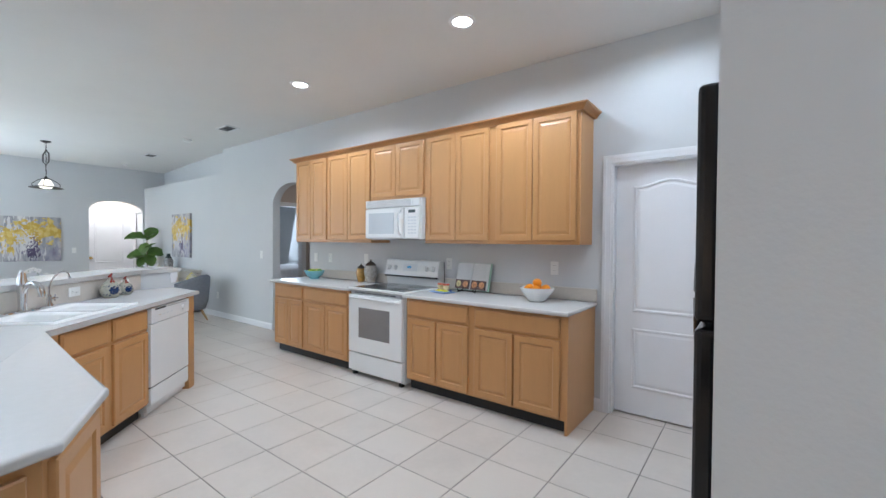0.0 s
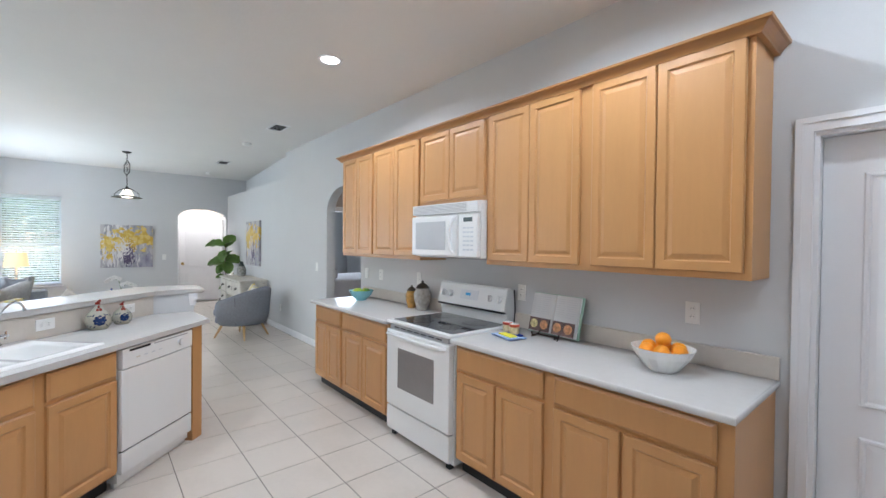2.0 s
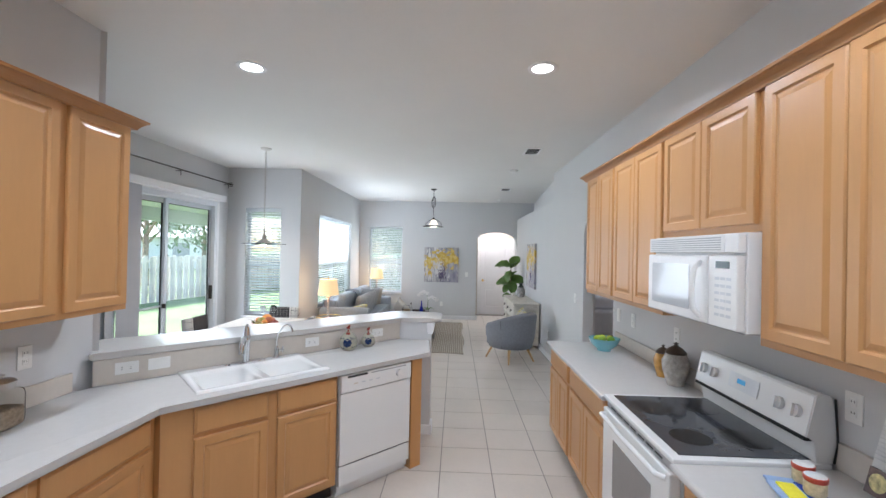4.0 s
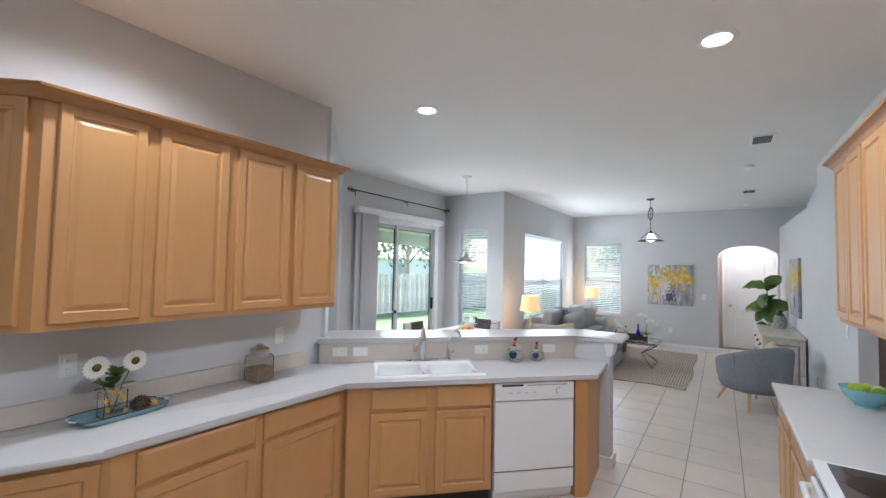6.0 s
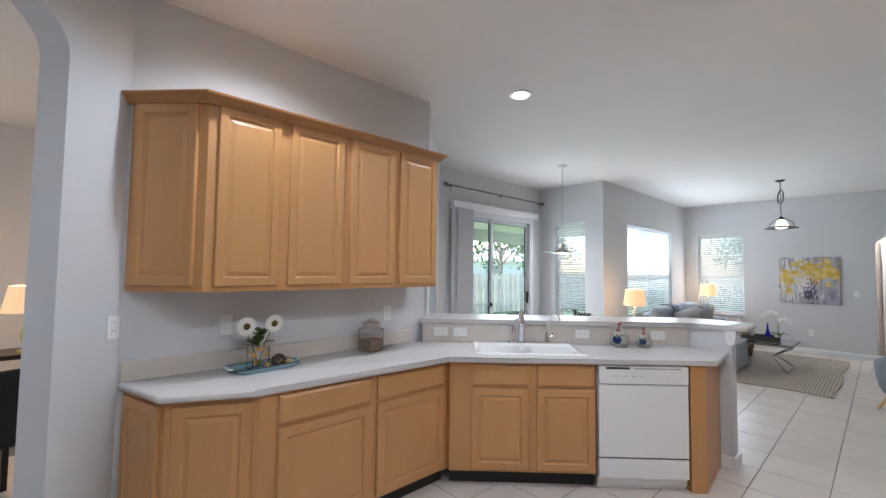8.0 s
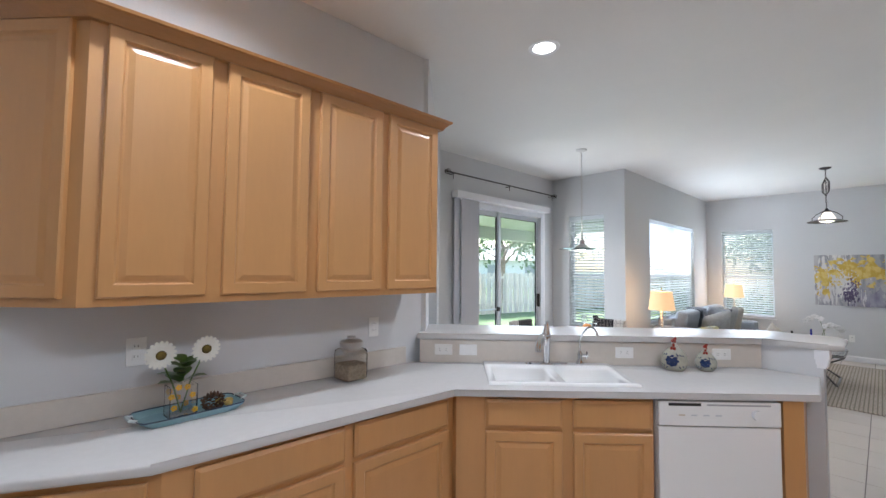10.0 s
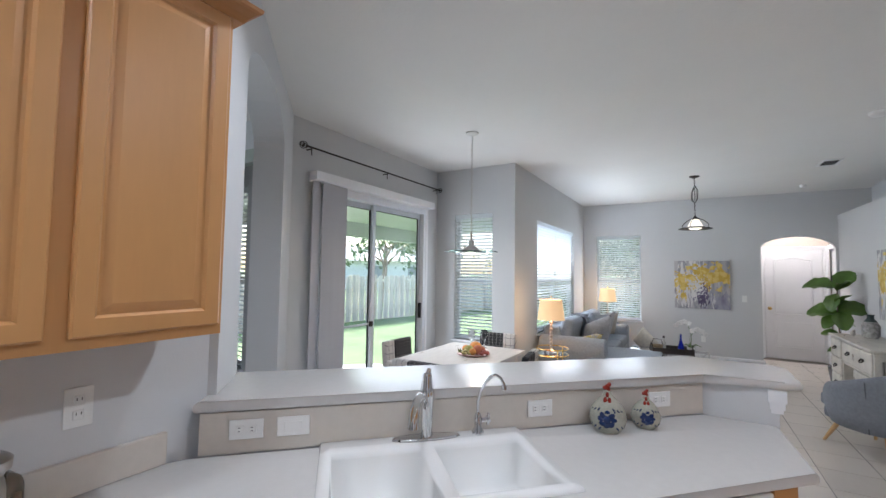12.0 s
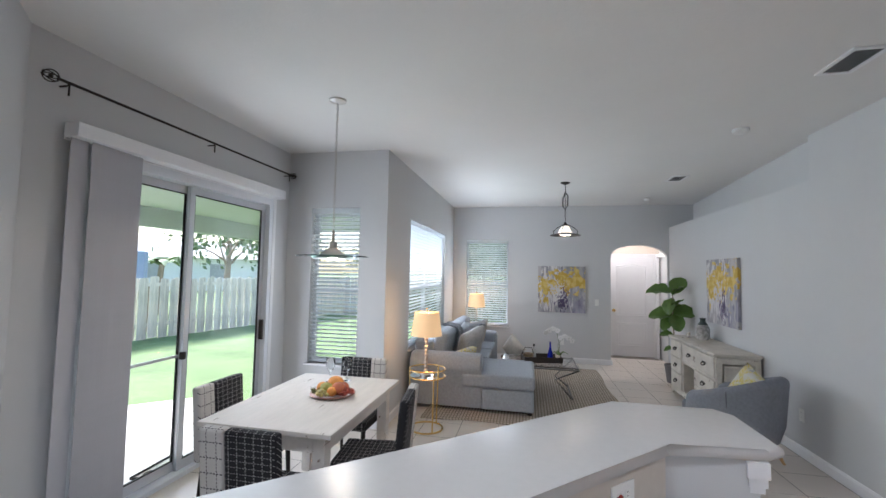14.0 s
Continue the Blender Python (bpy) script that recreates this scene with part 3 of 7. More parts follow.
    out = mix(blot(0.50, add(spot(-0.30, -0.02, 0.14, 0.26), -0.26, add(noise(12, 1.6, 0.8, 13), 1.0, 0.18))), out, gold)
    out = mix(blot(0.50, add(spot(0.02, -0.20, 0.09, 0.17), -0.22, add(noise(18, 2.0, 0.8, 33), 0.9, 0.27))), out, ramp(noise(3, 1, 1, 9), (0.3, (0.05, 0.04, 0.09)), (0.7, (0.16, 0.12, 0.22))))
    out = mix(blot(0.50, add(spot(-0.05, -0.02, 0.20, 0.28), -0.22, add(noise(26, 1.4, 1.0, 53), 1.0, 0.08))), out, pale)
    l.new(out, b.inputs["Base Color"])
    return m


SOFA = make_mat("sofa_cloth", (0.37, 0.40, 0.44), 0.95, vary=0.12, scale=40, bump=0.5, bump_scale=500)
SOFA2 = make_mat("pillow_grey", (0.50, 0.50, 0.505), 0.95, vary=0.15, scale=30, bump=0.5, bump_scale=400)
THROW = make_mat("throw_dark", (0.33, 0.34, 0.36), 0.95, vary=0.3, scale=30, bump=0.8, bump_scale=200)
PILY = make_mat("pillow_pattern", (0.52, 0.48, 0.33), 0.9, vary=0.55, scale=11, bump=0.3, bump_scale=300)
pr = [x for x in PILY.node_tree.nodes if x.bl_idname == "ShaderNodeValToRGB"][0].color_ramp
pr.interpolation = "CONSTANT"
for q, (pos_, col_) in enumerate(((0.0, (0.62, 0.60, 0.56)), (0.66, (0.62, 0.50, 0.08)), (0.73, (0.66, 0.64, 0.60)), (0.79, (0.30, 0.32, 0.34)), (0.84, (0.66, 0.64, 0.60)))):
    e = pr.elements[q] if q < 2 else pr.elements.new(pos_)
    e.position, e.color = pos_, (*col_, 1)
PILW = make_mat("pillow_cream", (0.55, 0.51, 0.45), 0.9, vary=0.12, scale=20)
LEGW = make_mat("beech_leg", (0.55, 0.34, 0.15), 0.45, vary=0.1)
TABW = make_mat("whitewashed_wood", (0.76, 0.71, 0.66), 0.55, vary=0.06, scale=5, bump=0.2, bump_scale=40, stretch=(1, 6, 6))
DRES = make_mat("distressed_cream_paint", (0.60, 0.565, 0.50), 0.6, vary=0.14, scale=7, bump=0.2, bump_scale=40)


def worn(m, rgb, scale, thr, stretch):
    """Lets dark wood show through paint in patches and cracks."""
    n, l = m.node_tree.nodes, m.node_tree.links
    b = n["Principled BSDF"]
    old = b.inputs["Base Color"].links[0].from_socket
    tc, mp, no, rp_, mx_ = n.new("ShaderNodeTexCoord"), n.new("ShaderNodeMapping"), n.new("ShaderNodeTexNoise"), n.new("ShaderNodeValToRGB"), n.new("ShaderNodeMix")
    mp.inputs["Scale"].default_value = stretch
    no.inputs["Scale"].default_value, no.inputs["Detail"].default_value, no.inputs["Roughness"].default_value = scale, 6, 0.65
    rp_.color_ramp.elements[0].position, rp_.color_ramp.elements[1].position = thr, thr + 0.04
    mx_.data_type = "RGBA"
    mx_.inputs[7].default_value = (*rgb, 1)
    l.new(tc.outputs["Object"], mp.inputs[0]), l.new(mp.outputs[0], no.inputs["Vector"]), l.new(no.outputs[0], rp_.inputs[0])
    l.new(rp_.outputs[0], mx_.inputs[0]), l.new(old, mx_.inputs[6]), l.new(mx_.outputs[2], b.inputs["Base Color"])


worn(TABW, (0.24, 0.16, 0.11), 7, 0.645, (0.5, 3.0, 3.0))
worn(DRES, (0.20, 0.15, 0.11), 9, 0.65, (0.7, 2.0, 1.0))
RUG = lines_mat("woven_rug", (0.46, 0.40, 0.33), (0.21, 0.175, 0.14), 0.07, 0.035, 0.18, 0.30, 0.0)
CLW = lines_mat("chair_cloth_white", (0.62, 0.59, 0.56), (0.10, 0.09, 0.10), 0.055, 0.075, 0.10, 0.09, 0.018)
CLB = lines_mat("chair_cloth_black", (0.016, 0.015, 0.018), (0.32, 0.30, 0.29), 0.045, 0.030, 0.14, 0.14, 0.016)
SHADE = make_mat("lamp_shade", (0.78, 0.54, 0.31), 0.8, vary=0.02)
SHADE.node_tree.nodes["Principled BSDF"].inputs["Emission Color"].default_value = (1.0, 0.62, 0.30, 1)
SHADE.node_tree.nodes["Principled BSDF"].inputs["Emission Strength"].default_value = 0.17
GLOW = glow_mat("bulb_glow", (1.0, 0.97, 0.92), 3.4)
GLOWD = glow_mat("diffuser_glow", (1.0, 0.90, 0.75), 0.6)
GLOWW = glow_mat("pendant_glow", (1.0, 0.90, 0.75), 0.35)
GLASS = glass_mat("clear_glass")
TEALG = glass_mat("pale_green_glass", (0.62, 0.95, 0.88), ior=1.15)
BLUEG = glass_mat("cobalt_glass", (0.02, 0.04, 0.5))
PANE = glass_mat("window_pane", (0.97, 0.98, 0.98), ior=1.0)
PANE2 = glass_mat("sliding_door_pane", (0.95, 0.985, 0.98), ior=1.2)
VINYL = make_mat("white_vinyl_frame", (0.72, 0.74, 0.77), 0.35, vary=0.01)
ALU = make_mat("door_aluminium", (0.55, 0.57, 0.60), 0.35, metal=0.3, vary=0.02)
SLAT = make_mat("blind_slat", (0.82, 0.84, 0.86), 0.5, vary=0.01)
tl = SLAT.node_tree.nodes.new("ShaderNodeBsdfTranslucent")
tl.inputs["Color"].default_value = (0.80, 0.83, 0.86, 1)
mx = SLAT.node_tree.nodes.new("ShaderNodeMixShader")
mx.inputs[0].default_value = 0.5
SLAT.node_tree.links.new(SLAT.node_tree.nodes["Principled BSDF"].outputs[0], mx.inputs[1])
SLAT.node_tree.links.new(tl.outputs[0], mx.inputs[2])
SLAT.node_tree.links.new(mx.outputs[0], SLAT.node_tree.nodes["Material Output"].inputs["Surface"])
VANE = make_mat("vertical_vane", (0.45, 0.45, 0.48), 0.8, vary=0.04, scale=4)
GRASS = make_mat("lawn", (0.105, 0.165, 0.06), 0.9, vary=0.4, scale=1.2, bump=0.8, bump_scale=40)
CONC = make_mat("patio_concrete", (0.62, 0.60, 0.58), 0.85, vary=0.1, scale=1.5)
FENCE = make_mat("weathered_fence", (0.54, 0.48, 0.42), 0.9, vary=0.38, scale=2, stretch=(6, 6, 0.7), island=0.3)
BARK = make_mat("bark", (0.24, 0.19, 0.15), 0.95, vary=0.3, scale=8)
LEAF = make_mat("tree_leaves", (0.12, 0.17, 0.08), 0.6, vary=0.4, scale=3)
FIG = make_mat("fig_leaf", (0.085, 0.165, 0.028), 0.32, vary=0.3, scale=6)
SOFFIT = make_mat("porch_soffit", (0.36, 0.40, 0.36), 0.8, vary=0.03)
WHITEP = make_mat("white_siding", (0.75, 0.74, 0.72), 0.8, vary=0.04)
BEDL = make_mat("bed_linen", (0.72, 0.70, 0.72), 0.9, vary=0.05, scale=10)

# ---- doors ----
def arch_line(x0, x1, z, rise, n=14):
    """The eyebrow top of a door panel."""
    out = []
    for i in range(n + 1):
        t = i / n
        s = min(1, max(0, (t - 0.06) / 0.88))
        out.append((x0 + (x1 - x0) * t, z + rise * (0.5 - 0.5 * math.cos(2 * math.pi * s))))
    return out


def panel_door(m, w, h, label, knob_side=1, knob=True, split=0.757, name="door", knob_mat=None):
    """A two-panel moulded door, front towards -y, hinge at x = 0."""
    th = thing(name, label, "door", m)
    part("leaf", box(0, w, 0, 0.035, 0.012, h, 0.002, 1), DOORW, th)
    st, t = 0.13, 0.012

    def ring(bm, outline, d0, ins, d1):
        c = Vector((sum(p[0] for p in outline) / len(outline), 0, sum(p[1] for p in outline) / len(outline)))
        xs = [p[0] for p in outline]
        zs = [p[1] for p in outline]
        cx, cz = (min(xs) + max(xs)) / 2, (min(zs) + max(zs)) / 2
        kx, kz = 1 - 2 * ins / (max(xs) - min(xs)), 1 - 2 * ins / (max(zs) - min(zs))
        return [bm.verts.new((cx + (x - cx) * kx, d1, cz + (z - cz) * kz)) for x, z in outline]

    for lo, hi, rise in ((0.22, split - 0.065, 0.0), (split + 0.065, h - 0.165, 0.045)):
        out = [(st, lo), (w - st, lo)]
        out += list(reversed(arch_line(st, w - st, hi, rise))) if rise else [(w - st, hi), (st, hi)]
        bm = bmesh.new()
        loops = [ring(bm, out, 0, i, y) for i, y in ((0.0, -0.0005), (0.006, -0.009), (0.016, -0.009), (0.024, -0.001), (0.045, -0.0065))]
        for a, b in zip(loops, loops[1:]):
            for i in range(len(a)):
                j = (i + 1) % len(a)
                bm.faces.new((a[i], a[j], b[j], b[i]))
        bm.faces.new(loops[-1])
        part("panel", bm, DOORW, th)
    if knob:
        kx = w - 0.065 if knob_side > 0 else 0.065
        bm = bmesh.new()
        tube(bm, [(kx, 0, 0.93), (kx, -0.008, 0.93)], 0.032, 20)
        tube(bm, [(kx, -0.008, 0.93), (kx, -0.04, 0.93)], 0.011, 12)
        ball(bm, (kx, -0.052, 0.93), 0.027, 1, 0.75, 1)
        part("knob", bm, knob_mat or BRASS, th, "round polished brass knob", smooth=True)
    return th


def casing(m, w, h, label, width=0.062, d=0.016, jamb=0.12):
    """Trim round a door opening of width w, front towards -y, with a jamb behind."""
    bm = bmesh.new()
    for step, dd in ((0, d), (width * 0.55, d + 0.006)):
        a = step
        quadbox(bm, -width + 0, -a if a else 0.0, -dd, -0.0005, 0, h + (width if not a else width)) if not a else quadbox(bm, -width, -width * 0.6, -dd, -0.0004, 0, h + width)
        quadbox(bm, w, w + width, -dd, -0.0005, 0, h + width) if not a else quadbox(bm, w + width * 0.6, w + width, -dd, -0.0004, 0, h + width)
        quadbox(bm, 0, w, -dd, -0.0005, h, h + width) if not a else quadbox(bm, -width * 0.6, w + width * 0.6, -dd, -0.0004, h + width * 0.6, h + width)
    quadbox(bm, 0, 0.018, 0, jamb, 0, h)
    quadbox(bm, w - 0.018, w, 0, jamb, 0, h)
    quadbox(bm, 0.018, w - 0.018, 0, jamb, h - 0.018, h)
    return tagged(part("door_casing", bm, TRIM, at=m), label, "door casing", kind="structure")


casing(pose(0.385, NY, 0), 0.80, 1.99, "white moulded casing round the pantry door")
panel_door(pose(0.405, NY + 0.07, 0), 0.76, 1.97, "closed white two-panel pantry door with an arched upper panel")
# east wall door, seen past the refrigerator
casing(pose(1.30, 3.77, 0, 0, 0, -90), 0.82, 2.03, "white casing round the door beside the refrigerator")
dE = panel_door(pose(1.33, 3.75, 0, 0, 0, -90), 0.78, 2.0, "closed white two-panel door beside the refrigerator")
for hz in (0.25, 1.0, 1.78):
    part("hinge", box(0.0, 0.03, -0.006, 0.0, hz, hz + 0.09), BRASS, dE, "brass hinge")
# entry hall door
casing(pose(-10.9, 3.10, 0, 0, 0, 90), 0.86, 2.03, "white casing round the far hall door", jamb=0.01)
dH = panel_door(pose(-10.885, 3.12, 0, 0, 0, 90), 0.82, 2.01, "closed white two-panel door in the far hall", knob_side=-1)
wall("wall_entry_inner", (-10.92, 2.4), (-10.92, 4.45), 0.1, material=make_mat("hall_paint", (0.56, 0.49, 0.42), 0.8, vary=0.02), label="pale wall around the far hall door")
casing(pose(-10.82, 4.02, 0), 0.5, 2.03, "white casing of a doorway at the side of the far hall", jamb=0.01)
wall("wall_entry_side", (-10.9, 4.06), (-10.1, 4.06), T, label="pale wall beside the far hall door")

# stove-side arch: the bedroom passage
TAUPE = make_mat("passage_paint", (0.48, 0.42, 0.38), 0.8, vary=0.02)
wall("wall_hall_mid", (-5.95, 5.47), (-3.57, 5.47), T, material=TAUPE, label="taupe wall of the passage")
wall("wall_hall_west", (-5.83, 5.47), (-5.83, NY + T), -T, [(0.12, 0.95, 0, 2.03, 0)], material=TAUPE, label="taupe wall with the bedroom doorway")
casing(pose(-5.83, 4.52, 0, 0, 0, 90), 0.83, 2.03, "pale casing of the bedroom doorway")
bed = thing("bed", "made bed with white linen on a dark base", "bed", pose(-7.3, 5.1, 0))
part("base", box(-0.7, 0.9, -0.45, 1.5, 0.0, 0.38, 0.02), make_mat("bed_base", (0.03, 0.025, 0.022), 0.6), bed)
part("mattress", box(-0.7, 0.9, -0.45, 1.5, 0.381, 0.78, 0.06, 3), BEDL, bed)
part("pillow", box(-0.6, 0.7, -0.40, 0.05, 0.781, 0.98, 0.07, 3), BEDL, bed)

# ---- sliding door, valance, rod ----
sd = thing("sliding_glass_door", "two-leaf sliding glass door with pale aluminium frames, closed", "glass door", pose(-5.695, -1.17, 0))
W = 1.875
fr = boxes((0, 0.05, -0.10, 0.015, 0, 2.365), (W - 0.05, W, -0.10, 0.015, 0, 2.365), (0.05, W - 0.05, -0.10, 0.015, 2.30, 2.365), (0.05, W - 0.05, -0.10, 0.01, 0.001, 0.035))
part("door_frame", fr, VINYL, sd)
for i, (a, b, y) in enumerate(((0.05, 1.02, -0.04), (0.97, W - 0.05, -0.075))):
    leaf = part("door_leaf", boxes((a, a + 0.05, y - 0.03, y, 0.04, 2.295), (b - 0.05, b, y - 0.03, y, 0.04, 2.295), (a + 0.05, b - 0.05, y - 0.03, y, 2.235, 2.295), (a + 0.05, b - 0.05, y - 0.03, y, 0.04, 0.11)), ALU, sd)
    part("gasket", boxes((a + 0.05, a + 0.058, y - 0.022, y - 0.004, 0.11, 2.235), (b - 0.058, b - 0.05, y - 0.022, y - 0.004, 0.11, 2.235), (a + 0.058, b - 0.058, y - 0.022, y - 0.004, 2.227, 2.235), (a + 0.058, b - 0.058, y - 0.022, y - 0.004, 0.11, 0.118)), DARK, leaf, "dark rubber gasket")
    g = part("pane", boxes((a + 0.058, b - 0.058, y - 0.018, y - 0.013, 0.11, 2.235)), PANE2, leaf, "clear glass pane")
    g.visible_shadow = False
part("handle", box(0.06, 0.085, -0.04, 0.0, 0.92, 1.12, 0.006), IRON, sd, "dark pull handle")
part("security_bar", boxes((1.02, 1.82, -0.07, -0.055, 0.925, 0.945)), ALU, sd, "slim security bar across the fixed leaf")
part("bar_latch", box(1.0, 1.035, -0.06, -0.02, 0.905, 0.965, 0.008), IRON, sd, "dark latch of the security bar")
trim = boxes((-5.745, -5.697, -1.169, -1.150, 0, 2.41), (-5.697, -3.70, -1.169, -1.150, 2.367, 2.41))
tagged(part("door_trim", trim, TRIM), "white trim round the sliding glass door", "trim", kind="structure")
val = thing("vertical_blind", "grey vertical blind stacked open beside the glass door", "blind", pose(0, 0, 0))
part("valance", box(-5.745, -3.685, -1.15, -1.045, 2.375, 2.46, 0.004), TRIM, val, "white valance")
vane = boxes((-0.044, 0.044, -0.0012, 0.0012, 0.06, 2.38))
vme = None
for k in range(10):
    if vme is None:
        v = part("vane", vane, VANE, val)
        vme = v.data
    else:
        v = new("vane", vme)
        v.parent = val
    v.matrix_basis = pose(-3.84 - 0.030 * k, -1.086 - 0.0030 * k, 0, 0, 0, (2, 3, 1, 2, 4, 2, 1, 3, 2, 2)[k])
part("end_vane", boxes((-3.80, -3.70, -1.118, -1.114, 0.06, 2.38)), make_mat("pale_vane", (0.56, 0.56, 0.60), 0.7, vary=0.02), val, "pale outer vane")
rod = thing("curtain_rod", "thin dark bronze curtain rod with ball finials above the glass door", "curtain rod")
bm = bmesh.new()
tube(bm, [(-3.60, -1.10, 2.675), (-5.93, -1.10, 2.675)], 0.009, 10)
part("rod", bm, IRON, rod, smooth=True)
for x in (-3.565, -5.955):
    bm = bmesh.new()
    for k in range(6):
        a = k * math.pi / 3
        tube(bm, [(x + 0.040 * math.cos(q), -1.10 + 0.033 * math.sin(q) * math.cos(a), 2.675 + 0.033 * math.sin(q) * math.sin(a)) for q in [math.pi * i / 8 for i in range(9)]], 0.0035, 5)
    ball(bm, (x, -1.10, 2.675), 0.012, seg=10, rings=6)
    part("finial", bm, IRON, rod, "caged ball finial")
for x in (-3.66, -4.78, -5.88):
    bm = bmesh.new()
    tube(bm, [(x, -1.168, 2.66), (x, -1.11, 2.66), (x, -1.10, 2.668)], 0.006, 8)
    tube(bm, [(x, -1.10, 2.665), (x, -1.10, 2.60)], 0.005, 8)
    part("bracket", bm, IRON, rod)

# ---- windows with blinds ----
def window(m, w, z0, z1, idx, mullions=(), depth=0.14, rail=True, tilt=-28, label="white double-hung window with open horizontal blinds"):
    """A window in an opening of width w, inside towards -y."""
    th = thing("window_%d" % idx, label, "window", m)
    th["kind"] = "structure"
    y0, y1 = depth - 0.05, depth - 0.01
    f = 0.035
    sp = [(0.001, f, y0, y1, z0 + 0.001, z1 - 0.001), (w - f, w - 0.001, y0, y1, z0 + 0.001, z1 - 0.001), (f, w - f, y0, y1, z0 + 0.001, z0 + f + 0.01), (f, w - f, y0, y1, z1 - f, z1 - 0.001)]
    if rail:
        zm = (z0 + z1) / 2 - 0.08
        sp.append((f, w - f, y0 - 0.01, y1, zm, zm + 0.045))
    for x in mullions:
        sp.append((x - 0.035, x + 0.035, y0 - 0.005, y1, z0 + f, z1 - f))
    part("window_frame", boxes(*sp), VINYL, th)
    p = part("pane", boxes((f, w - f, y0 + 0.018, y0 + 0.022, z0 + f, z1 - f)), PANE, th)
    p.visible_shadow = False
    part("window_sill", box(-0.03, w + 0.03, -0.035, y0, z0 - 0.022, z0, 0.004), TRIM, th)
    bl = thing("window_blind", "white horizontal slat blind, open, in a window", "blind", m, "window blinds")
    part("head_rail", box(0.004, w - 0.004, 0.012, 0.065, z1 - 0.062, z1 - 0.002, 0.003), SLAT, bl)
    part("bottom_rail", box(0.006, w - 0.006, 0.02, 0.06, z0 + 0.012, z0 + 0.028, 0.003), SLAT, bl)
    me, k = None, 0
    z = z0 + 0.06
    while z < z1 - 0.07:
        if me is None:
            bm = bmesh.new()
            prism(bm, [(-0.024, -0.003), (0, 0.001), (0.024, -0.003), (0.024, -0.001), (0, 0.003), (-0.024, -0.001)], 0.006, w - 0.006, "x")
            o = part("slat", bm, SLAT, bl)
            me = o.data
        else:
            o = new("slat", me)
            o.parent = bl
        o.matrix_basis = pose(0, 0.04, z, tilt, 0, 0)
        z += 0.043
    cords = bmesh.new()
    for x in ([0.1, w - 0.1] if w < 1.2 else [0.12, w / 2, w - 0.12]):
        tube(cords, [(x, 0.04, z0 + 0.03), (x, 0.04, z1 - 0.05)], 0.0018, 5)
    part("cord", cords, SLAT, bl)
    return th


window(pose(-6.0, -0.875, 0, 0, 0, 90), 0.565, 0.63, 2.32, 1)
window(pose(-6.90, 0.0, 0, 0, 0, 180), 2.21, 0.66, 2.31, 2, mullions=(1.105,), tilt=-46, label="wide white double window with open horizontal blinds behind the sofa")
window(pose(LX, 0.26, 0, 0, 0, 90), 0.825, 0.62, 2.30, 3, tilt=-34)

window(pose(-3.4, -3.00, 0, 0, 0, 90), 1.35, 0.62, 2.32, 4, depth=0.12, label="white double-hung window with open blinds in the side room")

# ---- refrigerator ----
FRX = 1.185
fg = thing("refrigerator", "black top-freezer refrigerator with long bowed handles", "refrigerator", pose(FRX, 2.52, 0, 0, 0, -90))
# local x runs towards the camera's start, front towards -y (world -x)
FW = 0.78
part("body", box(0, FW, 0.06, 0.80, 0.02, 1.745, 0.008), BLACK, fg)
part("freezer_door", box(0, FW, 0.0, 0.055, 1.165, 1.755, 0.018, 3), BLACK, fg)
part("fresh_door", box(0, FW, 0.0, 0.055, 0.06, 1.15, 0.018, 3), BLACK, fg)
part("kick_grille", box(0.01, FW - 0.01, 0.03, 0.06, 0.0, 0.055), DARK, fg)
for z0, z1, lab in ((1.17, 1.62, "bowed freezer handle"), (1.145, 0.55, "bowed door handle")):
    bm = bmesh.new()
    pts = []
    for i in range(15):
        t = i / 14
        z = z0 + (z1 - z0) * t
        out = 0.055 * math.sin(math.pi / 2 * (1 - t) ** 0.75) if t > 0.001 else 0.055
        pts.append((0.06, -0.006 - out, z))
    tube(bm, pts, 0.014, 8)
    tube(bm, [(0.06, -0.06, z0), (0.06, 0.01, z0)], 0.013, 8)
    part("handle", bm, BLACK, fg, lab, smooth=True)

# ---- range and microwave ----
rg = thing("range", "white freestanding electric range with a black glass cooktop", "range", pose(-2.018, 3.335, 0))
RW = 0.75
part("body", box(0, RW, 0.03, 0.62, 0.03, ZC - 0.012, 0.004), APPL, rg)
part("cooktop_frame", box(-0.004, RW + 0.004, -0.012, 0.60, ZC - 0.011, ZC + 0.012, 0.006), APPL, rg)
part("cooktop", box(0.03, RW - 0.03, 0.03, 0.545, ZC + 0.0125, ZC + 0.0155, 0.001, 1), COOK, rg, "black glass cooktop")
RINGM = make_mat("burner_mark", (0.012, 0.012, 0.013), 0.2, vary=0.1)
for x, y, r in ((0.20, 0.16, 0.105), (0.55, 0.17, 0.085), (0.20, 0.42, 0.08), (0.55, 0.41, 0.10)):
    bm = bmesh.new()
    lathe(bm, [(0, 0.0007), (r, 0.0007), (r, 0)], x, y, ZC + 0.0156, 28)
    part("burner", bm, RINGM, rg)
odr = part("oven_door", box(0.006, RW - 0.006, -0.018, 0.028, 0.245, ZC - 0.055, 0.008), APPL, rg)
part("oven_window", box(0.16, RW - 0.16, -0.0205, -0.0175, 0.40, 0.70, 0.001, 1), make_mat("oven_glass", (0.24, 0.225, 0.22), 0.12, vary=0.05), odr, "dark oven window")
bm = bmesh.new()
tube(bm, [(0.04, -0.018, ZC - 0.085), (0.06, -0.048, ZC - 0.08), (RW / 2, -0.055, ZC - 0.08), (RW - 0.06, -0.048, ZC - 0.08), (RW - 0.04, -0.018, ZC - 0.085)], 0.012, 10)
